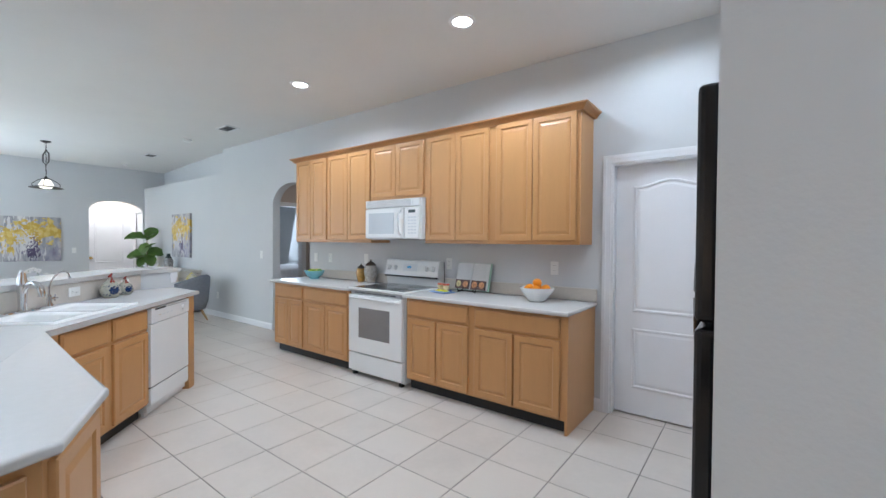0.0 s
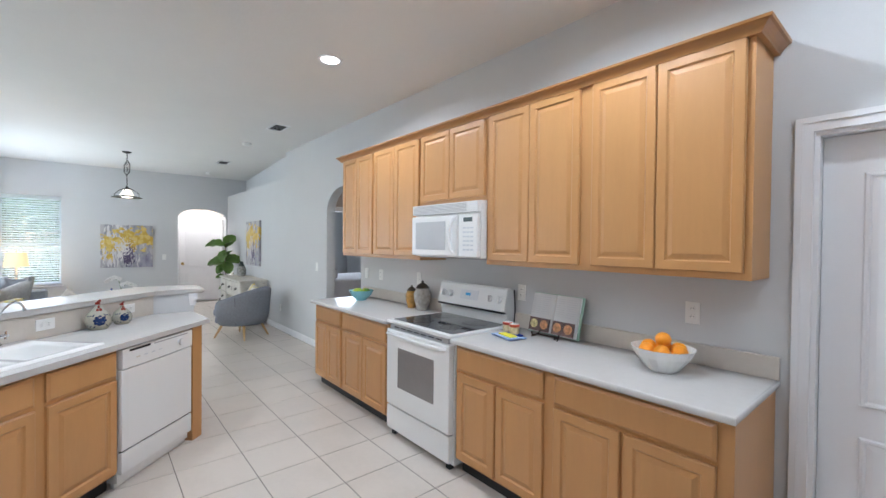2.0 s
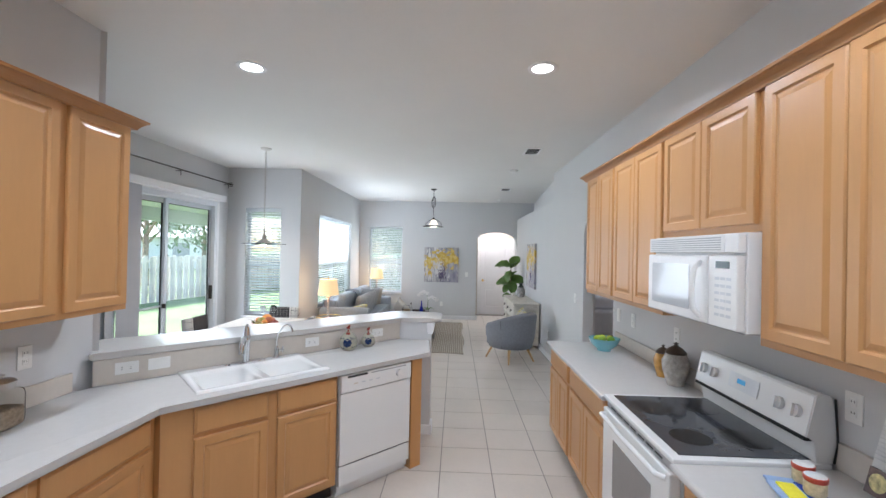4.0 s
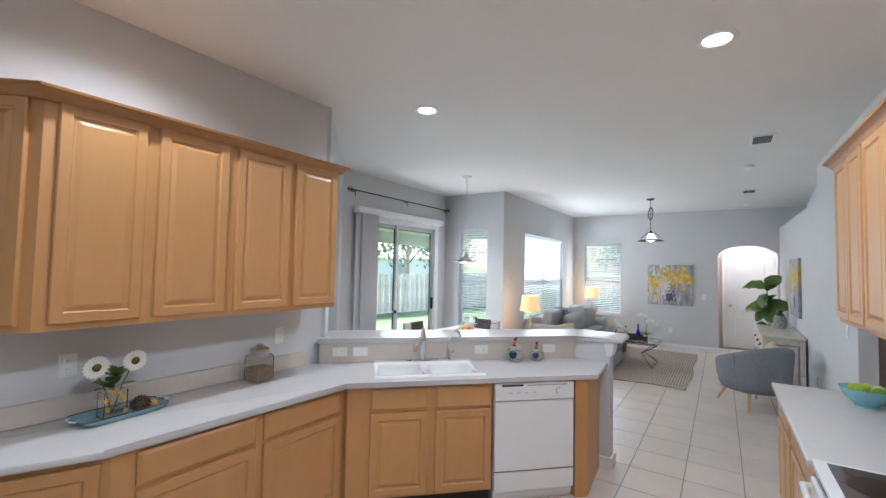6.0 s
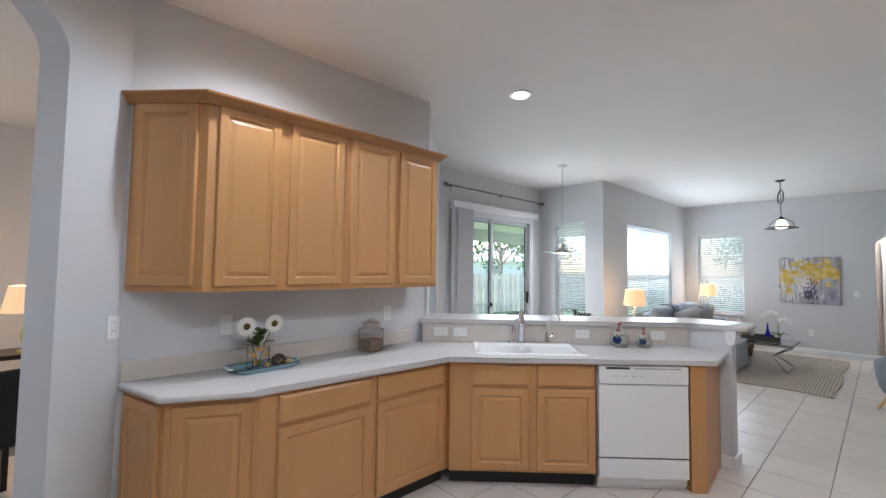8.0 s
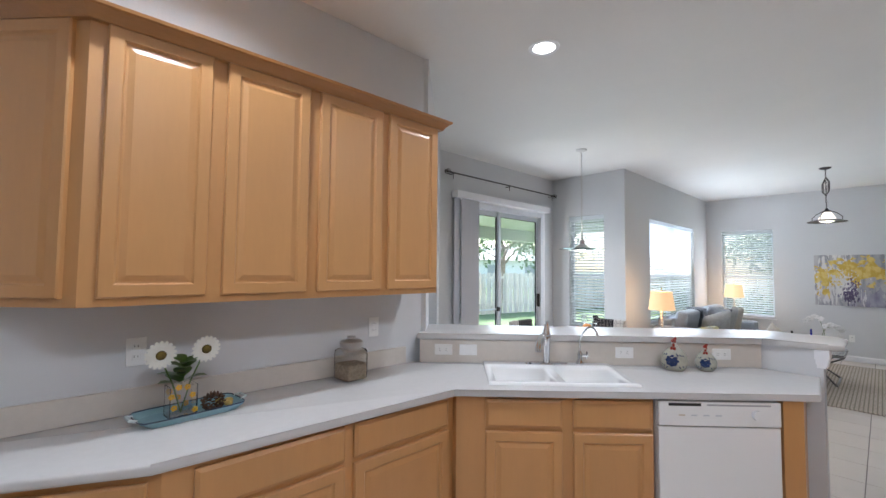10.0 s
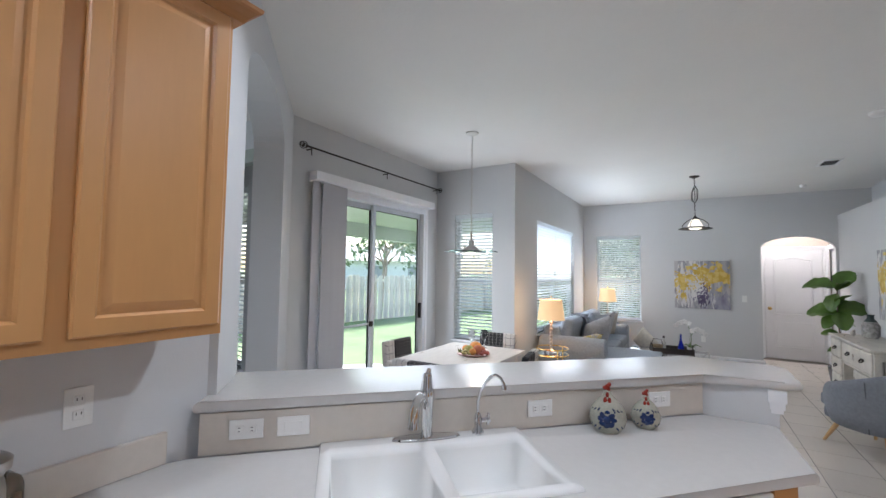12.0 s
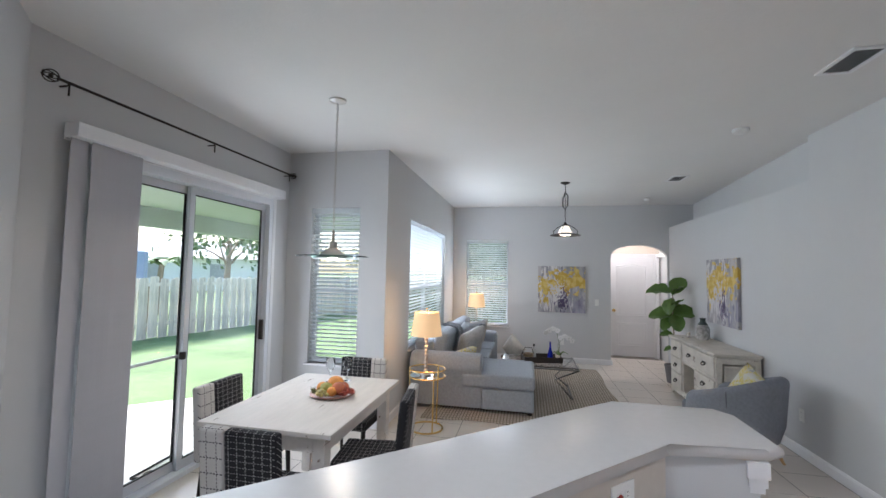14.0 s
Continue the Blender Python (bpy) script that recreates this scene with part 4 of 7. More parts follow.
part("oven_handle", bm, APPL, odr, smooth=True)
part("vent_strip", box(0.03, RW - 0.03, -0.002, 0.03, ZC - 0.048, ZC - 0.016), APPLD, rg)
for k in range(7):
    part("vent_slot", boxes((0.09 + k * 0.083, 0.155 + k * 0.083, -0.0035, -0.001, ZC - 0.038, ZC - 0.030)), DARK, rg, "dark oven vent slot")
part("storage_drawer", box(0.006, RW - 0.006, -0.014, 0.028, 0.055, 0.232, 0.006), APPL, rg)
for x in (0.05, RW - 0.05):
    part("foot", box(x - 0.02, x + 0.02, 0.02, 0.06, 0.0, 0.03), DARK, rg)
bm = bmesh.new()
prism(bm, [(0.545, ZC + 0.012), (0.535, ZC + 0.10), (0.50, ZC + 0.115), (0.535, ZC + 0.275), (0.56, ZC + 0.285), (0.60, ZC + 0.275), (0.618, ZC + 0.20), (0.618, ZC + 0.012)], 0.0, RW, "x")
bmesh.ops.bevel(bm, geom=bm.edges[:], offset=0.004, segments=2, affect="EDGES")
bg = part("backguard", bm, APPL, rg)
part("gap_line", box(0.004, RW - 0.004, 0.4985, 0.53, ZC + 0.098, ZC + 0.113, 0.002), DARK, bg, "black gap under the control panel")
tilt = math.degrees(math.atan2(0.035, 0.16))
for x in (0.065, 0.155, 0.595, 0.685):
    bm = bmesh.new()
    tube(bm, [(0, 0, 0), (0, -0.018, 0)], 0.026, 18)
    quadbox(bm, -0.006, 0.006, -0.03, -0.018, -0.024, 0.024)
    part("knob", bm, APPL, bg, at=pose(x, 0.518, ZC + 0.195, -tilt, 0, 0))
part("clock_panel", boxes((0.27, 0.47, -0.003, 0.0, -0.03, 0.045)), make_mat("panel_grey", (0.66, 0.67, 0.69), 0.3), bg, at=pose(0, 0.517, ZC + 0.195, -tilt, 0, 0))
LCD = glow_mat("blue_display", (0.05, 0.28, 0.50), 0.10)
part("display", boxes((0.33, 0.385, -0.0045, -0.003, 0.0, 0.022)), LCD, bg, "small blue clock display", at=pose(0, 0.517, ZC + 0.195, -tilt, 0, 0))
bm = bmesh.new()
tube(bm, [(RW + 0.012, 0.60, ZC + 0.27), (RW + 0.014, 0.61, ZC + 0.1), (RW + 0.01, 0.60, ZC + 0.02)], 0.004, 6)
part("power_cord", bm, DARK, rg)

mw = thing("microwave", "white over-the-range microwave with a vent grille", "microwave", pose(-2.06, 3.60, 0))
MW = 0.765
part("body", box(0, MW, 0.02, 0.36, 1.385, 1.795, 0.006), APPL, mw)
part("underside_vent", box(0.04, MW - 0.04, 0.04, 0.30, 1.375, 1.386), APPLD, mw, "grey underside with vent and lamp")
mdr = part("door", box(0.004, 0.565, -0.022, 0.018, 1.392, 1.70, 0.012, 3), APPL, mw)
part("door_window", box(0.06, 0.43, -0.0245, -0.0215, 1.44, 1.655, 0.001, 1), make_mat("microwave_window", (0.52, 0.54, 0.56), 0.08, vary=0.02), mdr, "reflective grey door window")
bm = bmesh.new()
tube(bm, [(0.52, -0.02, 1.42), (0.515, -0.05, 1.45), (0.51, -0.058, 1.545), (0.515, -0.05, 1.64), (0.52, -0.02, 1.675)], 0.013, 10)
part("handle", bm, APPL, mdr, smooth=True)
pn = part("control_panel", box(0.57, MW - 0.004, -0.018, 0.018, 1.392, 1.70, 0.008), APPL, mw)
part("display", boxes((0.625, 0.715, -0.0195, -0.018, 1.645, 1.675)), make_mat("display_dark", (0.04, 0.06, 0.06), 0.2), pn)
btn = make_mat("button_print", (0.55, 0.57, 0.60), 0.5)
for r in range(6):
    for cc in range(3):
        part("button", boxes((0.62 + cc * 0.038, 0.65 + cc * 0.038, -0.0192, -0.018, 1.44 + r * 0.031, 1.452 + r * 0.031)), btn, pn)
gr = part("vent_grille", box(0.004, MW - 0.09, -0.014, 0.018, 1.712, 1.79, 0.004), APPL, mw)
for r in range(6):
    part("louvre", boxes((0.025, MW - 0.115, -0.0152, -0.0138, 1.722 + r * 0.0105, 1.7265 + r * 0.0105)), APPLD, gr)
part("grille_end", box(MW - 0.088, MW - 0.004, -0.014, 0.018, 1.712, 1.79, 0.004), APPL, mw)

# ---- dishwasher ----
dw = thing("dishwasher", "white built-in dishwasher with a printed control strip", "dishwasher", pose(*uv(2.872, VF), 0, 0, A))
DWW = 0.605
part("body", boxes((0.003, DWW - 0.003, 0.01, 0.40, 0.03, ZB - 0.006)), APPL, dw)
part("control_strip", box(0.003, DWW - 0.003, -0.03, 0.01, 0.715, ZB - 0.012, 0.006), APPL, dw)
part("door", box(0.003, DWW - 0.003, -0.024, 0.01, 0.225, 0.710, 0.006), APPL, dw)
part("lower_panel", box(0.003, DWW - 0.003, -0.022, 0.01, 0.085, 0.215, 0.005), APPL, dw)
# a dark strip stands in for the shade between door and lower panel
part("gap_shadow", boxes((0.006, DWW - 0.006, -0.012, 0.0, 0.214, 0.226)), DARK, dw, "dark strip as shade in the gap above the lower panel")
part("toe_plate", box(0.003, DWW - 0.003, 0.03, 0.05, 0.0, 0.08), APPL, dw)
part("pull_slot", boxes((0.05, 0.21, -0.0312, -0.02, ZB - 0.034, ZB - 0.020)), DARK, dw, "dark recessed pull slot")
part("vent_line", boxes((0.24, 0.55, -0.0308, -0.02, ZB - 0.032, ZB - 0.024)), APPLD, dw)
bm = bmesh.new()
tube(bm, [(0.48, -0.03, 0.775), (0.48, -0.048, 0.775)], 0.024, 20)
part("dial", bm, APPL, dw)
for k in range(4):
    part("mark", boxes((0.10 + k * 0.06, 0.13 + k * 0.06, -0.0306, -0.03, 0.765, 0.772)), make_mat("print_beige", (0.6, 0.52, 0.42), 0.5) if k == 0 else btn, dw)

# ---- sink and taps ----
sk = thing("kitchen_sink", "white double-bowl drop-in kitchen sink", "sink", pose(*uv(2.035, -0.54, ZC), 0, 0, A))
SW, SD = 0.785, 0.50
bm = bmesh.new()
zt = 0.014
xs = [0.0, 0.035, 0.365, 0.405, SW - 0.035, SW]
ys = [0.0, 0.035, 0.40, SD]
grid = {}
for i, x in enumerate(xs):
    for j, y in enumerate(ys):
        grid[i, j] = bm.verts.new((x, y, zt))
for i in range(5):
    for j in range(3):
        if (i in (1, 3)) and j == 1:
            b0 = [grid[i, j], grid[i + 1, j], grid[i + 1, j + 1], grid[i, j + 1]]
            cx, cy = (xs[i] + xs[i + 1]) / 2, (ys[j] + ys[j + 1]) / 2
            prev = b0
            for k, z in ((0.97, -0.01), (0.90, -0.15), (0.78, -0.175)):
                ring_ = [bm.verts.new((cx + (v.co.x - cx) * k, cy + (v.co.y - cy) * k, z)) for v in b0]
                for q in range(4):
                    bm.faces.new((prev[q], prev[(q + 1) % 4], ring_[(q + 1) % 4], ring_[q]))
                prev = ring_
            bm.faces.new(prev)
        else:
            bm.faces.new((grid[i, j], grid[i + 1, j], grid[i + 1, j + 1], grid[i, j + 1]))
edge = [grid[i, 0] for i in range(6)] + [grid[5, j] for j in range(1, 4)] + [grid[i, 3] for i in range(4, -1, -1)] + [grid[0, j] for j in (2, 1)]
low = [bm.verts.new((v.co.x + (0.004 if v.co.x > 0.4 else -0.004), v.co.y + (0.004 if v.co.y > 0.2 else -0.004), 0.001)) for v in edge]
for i in range(len(edge)):
    j = (i + 1) % len(edge)
    bm.faces.new((edge[i], edge[j], low[j], low[i]))
bmesh.ops.bevel(bm, geom=[e for e in bm.edges if len(e.link_faces) == 2 and e.calc_face_angle(0) > 0.5], offset=0.008, segments=3, affect="EDGES")
part("basin", bm, PORC, sk, smooth="all")
for x in (0.20, 0.575):
    bm = bmesh.new()
    lathe(bm, [(0, 0.002), (0.03, 0.002), (0.042, 0.006), (0.042, 0)], x, 0.22, -0.176, 20)
    part("drain", bm, CHROME, sk, smooth=True)
fc = thing("faucet", "chrome pull-out kitchen faucet with a single lever on a deck plate", "faucet", pose(*uv(2.43, -1.0, ZC + 0.0145), 0, 0, A))
bm = bmesh.new()
lathe(bm, [(0, 0.010), (0.9, 0.010), (0.97, 0.008), (1, 0.0)], n=40)
for v in bm.verts:
    v.co.x, v.co.y = v.co.x * 0.135, v.co.y * 0.032
part("deck_plate", bm, CHROME, fc, smooth=True)
bm = bmesh.new()
lathe(bm, [(0, 0), (0.024, 0.0), (0.022, 0.03), (0.024, 0.10), (0.029, 0.15), (0.030, 0.165), (0.024, 0.19), (0.019, 0.225), (0.016, 0.238), (0.0, 0.242)], 0, 0, 0.01, 20)
part("column", bm, CHROME, fc, smooth=True)
bm = bmesh.new()
tube(bm, [(0, -0.01, 0.115), (0, -0.035, 0.155), (0, -0.07, 0.182), (0, -0.11, 0.190), (0, -0.15, 0.182), (0, -0.180, 0.160), (0, -0.193, 0.128), (0, -0.195, 0.105)], 0.012, 14, r2=0.020)
part("spout", bm, CHROME, fc, smooth=True, at=pose(0, 0, 0, 0, 0, -26))
bm = bmesh.new()
tube(bm, [(0, 0, 0.225), (0.004, 0.006, 0.25), (0.010, 0.012, 0.262)], 0.012, 12, r2=0.008)
part("lever", bm, CHROME, fc, smooth=True)
f2 = thing("filter_tap", "slim chrome gooseneck drinking-water tap", "faucet", pose(*uv(2.64, -1.0, ZC + 0.0145), 0, 0, A))
bm = bmesh.new()
lathe(bm, [(0, 0), (0.024, 0), (0.024, 0.012), (0.014, 0.03), (0.017, 0.06), (0.009, 0.085), (0, 0.09)], n=16)
part("base", bm, CHROME, f2, smooth=True)
bm = bmesh.new()
tube(bm, [(0, 0, 0.08), (0, 0, 0.13), (0, -0.008, 0.165), (0, -0.03, 0.205), (0, -0.055, 0.232), (0, -0.075, 0.240), (0, -0.095, 0.230), (0, -0.106, 0.210), (0, -0.108, 0.198)], 0.0065, 10)
tube(bm, [(0, -0.1075, 0.205), (0, -0.109, 0.188)], 0.010, 10)
part("neck", bm, CHROME, f2, smooth=True, at=pose(0, 0, 0, 0, 0, 50))
bm = bmesh.new()
tube(bm, [(0, 0, 0.05), (0.04, -0.005, 0.055)], 0.009, 8)
tube(bm, [(0.04, -0.005, 0.035), (0.045, -0.005, 0.08)], 0.006, 8)
tube(bm, [(0.04, -0.025, 0.056), (0.044, 0.017, 0.058)], 0.006, 8)
part("lever", bm, CHROME, f2, smooth=True)

# ---- outlets and switches ----
def outlet(m, label, flat=False, switch=False):
    th = thing("outlet" if not switch else "light_switch", label, "outlet" if not switch else "switch", m)
    w, h = (0.115, 0.07) if flat else (0.07, 0.115)
    part("cover_plate", box(-w / 2, w / 2, -0.006, 0, -h / 2, h / 2, 0.003), PLASTIC, th)
    if switch:
        part("rocker", box(-w * 0.28, w * 0.28, -0.009, -0.005, -h * 0.26, h * 0.26, 0.002), PLASTIC, th)
        return th
    for s in (-1, 1):
        cx, cz = (s * 0.021, 0) if flat else (0, s * 0.021)
        f = part("socket", box(cx - 0.014, cx + 0.014, -0.008, -0.005, cz - 0.014, cz + 0.014, 0.003), PLASTIC, th)
        for dx in (-0.006, 0.006):
            a, b = (cx - 0.003, cz + dx) if flat else (cx + dx, cz + 0.003)
            part("slot", boxes((a - (0.004 if flat else 0.001), a + (0.004 if flat else 0.001), -0.0086, -0.0078, b - (0.001 if flat else 0.004), b + (0.001 if flat else 0.004))), DARK, f)
    return th


for u, z, sw in ((1.775, 0.965, False), (1.935, 0.965, True), (2.935, 0.962, False), (3.545, 0.962, False)):
    outlet(pose(*uv(u, -1.045, z), 0, 0, A), "white rocker switch on the beige backsplash" if sw else "white double outlet on the beige backsplash", True, sw)
for x, z, sw in ((-0.08, 1.14, False), (-1.21, 1.135, False), (-2.46, 1.15, False), (-3.15, 1.14, False), (-3.46, 1.14, True), (-4.86, 1.14, True), (-6.34, 0.38, False)):
    outlet(pose(x, NY, z), ("white switch" if sw else "white double outlet") + " on the pale grey wall", False, sw)
outlet(pose(-0.39, SY, 1.13, 0, 0, 180), "white double outlet on the wall behind the counter")
outlet(pose(-1.56, SY, 1.13, 0, 0, 180), "white double outlet above the counter")
outlet(pose(LX, 2.72, 1.13, 0, 0, 90), "white switch on the far living room wall", False, True)
outlet(pose(LX, 2.10, 0.38, 0, 0, 90), "white outlet low on the far living room wall")
dg = math.degrees(math.atan2(C1[1] - C0[1], C1[0] - C0[0]))
kd = Vector((C0[0], C0[1], 0)) + Vector((C1[0] - C0[0], C1[1] - C0[1], 0)).normalized() * 0.042
outlet(pose(kd.x, kd.y, 1.165, 0, 0, dg + 180), "white double outlet on the diagonal wall")

# ---- ceiling fixtures ----
for lx, ly in DOWNLIGHTS:
    th = thing("recessed_light", "lit round recessed ceiling light with a white trim ring", "ceiling light", pose(lx, ly, H), "recessed lights")
    bm = bmesh.new()
    lathe(bm, [(0.068, -0.001), (0.072, -0.008), (0.098, -0.006), (0.100, -0.0005)], n=32)
    part("trim_ring", bm, TRIM, th, smooth=True)
    bm = bmesh.new()
    lathe(bm, [(0, -0.004), (0.069, -0.004)], n=32)
    b = part("lens", bm, GLOW, th, "glowing lens")
    b.visible_shadow = False


def vent(x, y, w, d, label):
    th = thing("ceiling_vent", label, "air vent", pose(x, y, H), "ceiling vents")
    part("vent_frame", boxes((-w / 2, w / 2, -d / 2, -d / 2 + 0.025, -0.010, -0.0005), (-w / 2, w / 2, d / 2 - 0.025, d / 2, -0.010, -0.0005), (-w / 2, -w / 2 + 0.025, -d / 2 + 0.025, d / 2 - 0.025, -0.010, -0.0005), (w / 2 - 0.025, w / 2, -d / 2 + 0.025, d / 2 - 0.025, -0.010, -0.0005)), TRIM, th)
    part("vent_back", boxes((-w / 2 + 0.02, w / 2 - 0.02, -d / 2 + 0.02, d / 2 - 0.02, -0.002, -0.0008)), DARK, th)
    n = 8
    for i in range(n):
        yy = -d / 2 + 0.03 + (d - 0.06) * (i + 0.5) / n
        part("louvre", boxes((-w / 2 + 0.025, w / 2 - 0.025, -0.003, 0.003, -0.001, 0.001)), APPLD, th, at=pose(0, yy, -0.006, 40, 0, 0))
    return th


vent(-4.68, 3.36, 0.33, 0.20, "white louvred ceiling vent")
vent(-7.78, 3.40, 0.33, 0.20, "white louvred ceiling vent over the living room")
for x, y, nm in ((-5.87, 3.30, "smoke_detector"), (-9.29, 3.42, "sprinkler_cap")):
    th = thing(nm, "round white smoke detector on the ceiling" if nm[1] == "m" else "small round white ceiling cap", "smoke detector" if nm[1] == "m" else "ceiling cap", pose(x, y, H))
    bm = bmesh.new()
    r = 0.065 if nm[1] == "m" else 0.045
    lathe(bm, [(0, -0.04), (r * 0.7, -0.038), (r, -0.022), (r, -0.0005)], n=24)
    part("housing", bm, PLASTIC, th, smooth=True)


# pendant lamps
def pendant(x, y, zb, kind):
    metal = STEEL if kind == 1 else IRON
    th = thing("pendant_lamp", "brushed nickel pendant lamp with a pale green glass disc" if kind == 1 else "dark bronze pendant lamp with a lit white glass shade", "pendant lamp", pose(x, y, 0))
    bm = bmesh.new()
    lathe(bm, [(0, H - 0.028), (0.03, H - 0.026), (0.062, H - 0.012), (0.066, H - 0.0005)], n=24)
    part("ceiling_rose", bm, metal, th, smooth=True)
    top = zb + (0.22 if kind == 1 else 0.20)
    ztop = H - 0.03
    k = 0
    z = top
    bm = bmesh.new()
    while z < ztop:
        pts = [(0.008 * math.cos(a) * (1 if k % 2 else 0), 0.008 * math.cos(a) * (0 if k % 2 else 1), z + 0.016 + 0.016 * math.sin(a)) for a in [i * math.pi / 4 for i in range(8)]]
        tube(bm, pts, 0.0022, 5, closed=True)
        z += 0.027
        k += 1
    part("chain", bm, metal, th)
    bm = bmesh.new()
    tube(bm, [(0.006 * math.sin(i * 1.3), 0.006 * math.cos(i * 1.1), top + (ztop - top) * i / 12) for i in range(13)], 0.0025, 5)
    if kind == 2:
        for q in (0.028, 0.04):
            tube(bm, [(0.0, 0, ztop - 0.10), (0.3 * q, q, ztop - 0.17), (0.3 * q, q * 0.9, ztop - 0.30), (0.0, 0.0, ztop - 0.40 + q), (-0.3 * q, -q, ztop - 0.31), (-0.3 * q, -q, ztop - 0.2), (0, 0, ztop - 0.11)], 0.0045, 6)
    part("cord", bm, metal, th)
    bm = bmesh.new()
    if kind == 1:
        lathe(bm, [(0, 0.22), (0.012, 0.21), (0.012, 0.13), (0.03, 0.125), (0.034, 0.075), (0.06, 0.055), (0.105, 0.02), (0.15, 0.012), (0.155, 0.0), (0.10, -0.004), (0.095, 0.004)], 0, 0, zb, 32)
        part("cap", bm, metal, th, smooth=True)
        bm = bmesh.new()
        lathe(bm, [(0.10, 0.018), (0.262, 0.018), (0.265, 0.014), (0.262, 0.010), (0.10, 0.010)], 0, 0, zb, 40)
        part("glass_disc", bm, TEALG, th, "flat pale green glass disc", smooth=True)
        bm = bmesh.new()
        lathe(bm, [(0, -0.012), (0.085, -0.008), (0.092, 0.002)], 0, 0, zb, 28)
        g = part("diffuser", bm, GLOWD, th, smooth=True)
    else:
        lathe(bm, [(0, 0.20), (0.012, 0.18), (0.028, 0.155), (0.047, 0.135), (0.045, 0.127)], 0, 0, zb, 24)
        part("cap", bm, metal, th, smooth=True)
        bm = bmesh.new()
        lathe(bm, [(0.045, 0.128), (0.066, 0.09), (0.098, 0.03), (0.10, 0.02)], 0, 0, zb, 28)
        part("shade", bm, GLOWW, th, "lit white glass shade", smooth=True)
        bm = bmesh.new()
        lathe(bm, [(0.088, 0.03), (0.15, 0.015), (0.21, -0.002), (0.212, -0.008), (0.15, 0.006), (0.088, 0.018)], 0, 0, zb, 32)
        part("rim", bm, metal, th, smooth=True)
        for s, cx_, cy_ in ((1, 0.34, 0.94), (-1, 0.34, 0.94), (1, 0.94, -0.34), (-1, 0.94, -0.34)):
            bm = bmesh.new()
            tube(bm, [(0.03 * s * cx_ , 0.03 * s * cy_, zb + 0.15), (0.11 * s * cx_, 0.11 * s * cy_, zb + 0.11), (0.17 * s * cx_, 0.17 * s * cy_, zb + 0.055), (0.165 * s * cx_, 0.165 * s * cy_, zb + 0.012)], 0.005, 6)
            part("scroll_arm", bm, metal, th)
        bm = bmesh.new()
        lathe(bm, [(0, -0.01), (0.07, -0.006), (0.088, 0.012)], 0, 0, zb, 24)
        g = part("diffuser", bm, GLOWW, th, smooth=True)
    g.visible_shadow = False
    return th


pendant(-4.72, 0.03, 1.725, 1)
pendant(-7.88, 1.98, 2.195, 2)

# ---- dining table and chairs ----
tb = thing("dining_table", "whitewashed rectangular wooden dining table with square legs", "table", pose(-4.54, 0.03, 0))
part("tabletop", box(-0.60, 0.60, -0.42, 0.42, 0.722, 0.75, 0.005), TABW, tb)
part("apron", boxes((-0.52, 0.52, -0.355, -0.335, 0.62, 0.721), (-0.52, 0.52, 0.335, 0.355, 0.62, 0.721), (-0.54, -0.52, -0.355, 0.355, 0.62, 0.721), (0.52, 0.54, -0.355, 0.355, 0.62, 0.721)), TABW, tb)
for x in (-0.505, 0.505):
    for y in (-0.32, 0.32):
        part("leg", box(x - 0.038, x + 0.038, y - 0.038, y + 0.038, 0.0, 0.721, 0.004), TABW, tb)


def chair(m, label, s=1):
    th = thing("dining_chair", label, "chair", m, "chairs round the table")
    part("seat", box(-0.21, 0.21, -0.20, 0.22, 0.40, 0.475, 0.022, 3), CLB, th)
    lean = pose(0, -0.20, 0.40, 5, 0, 0)
    part("backrest", box(min(-0.07 * s, 0.21 * s), max(-0.07 * s, 0.21 * s), -0.03, 0.03, 0.0, 0.47, 0.02, 3), CLB, th, "black back panel with white woven lines", at=lean)
    part("backrest_panel", box(min(-0.21 * s, -0.0705 * s), max(-0.21 * s, -0.0705 * s), -0.031, 0.031, 0.0, 0.47, 0.02, 3), CLW, th, "white back panel with dark plaid lines", at=lean)
    for x, y, dx, dy in ((-0.18, -0.18, 0, -0.04), (0.18, -0.18, 0, -0.04), (-0.18, 0.19, 0, 0.02), (0.18, 0.19, 0, 0.02)):
        bm = bmesh.new()
        tube(bm, [(x, y, 0.40), (x + dx, y + dy, 0.0)], 0.020, 4, r2=0.013)
        part("leg", bm, IRON, th)
    return th


LC = "upholstered dining chair in black and white plaid cloth with dark legs"
c1 = chair(pose(-3.86, 0.14, 0, 0, 0, 90), LC)
chair(pose(-4.42, 0.50, 0, 0, 0, 187), LC, -1)
copy_thing(c1, pose(-5.10, 0.06, 0, 0, 0, -90))
chair(pose(-4.36, -0.36, 0), LC, -1)

# fruit platter and glasses
pl = thing("fruit_platter", "round copper platter heaped with orange and green ornamental gourds", "centrepiece", pose(-4.62, 0.12, 0.75))
pl.scale = (0.95, 0.95, 1.1)
bm = bmesh.new()
lathe(bm, [(0, 0.004), (0.13, 0.006), (0.165, 0.018), (0.168, 0.014), (0.13, 0.0), (0, 0)], n=28)
part("platter", bm, make_mat("copper_rose", (0.40, 0.19, 0.13), 0.3, metal=0.7), pl, smooth=True)
OR1 = make_mat("gourd_orange", (0.80, 0.33, 0.07), 0.45, vary=0.2, scale=20)
OR2 = make_mat("gourd_russet", (0.50, 0.14, 0.06), 0.5, vary=0.3, scale=25)
GRN = make_mat("gourd_green", (0.40, 0.38, 0.10), 0.5, vary=0.3, scale=25)
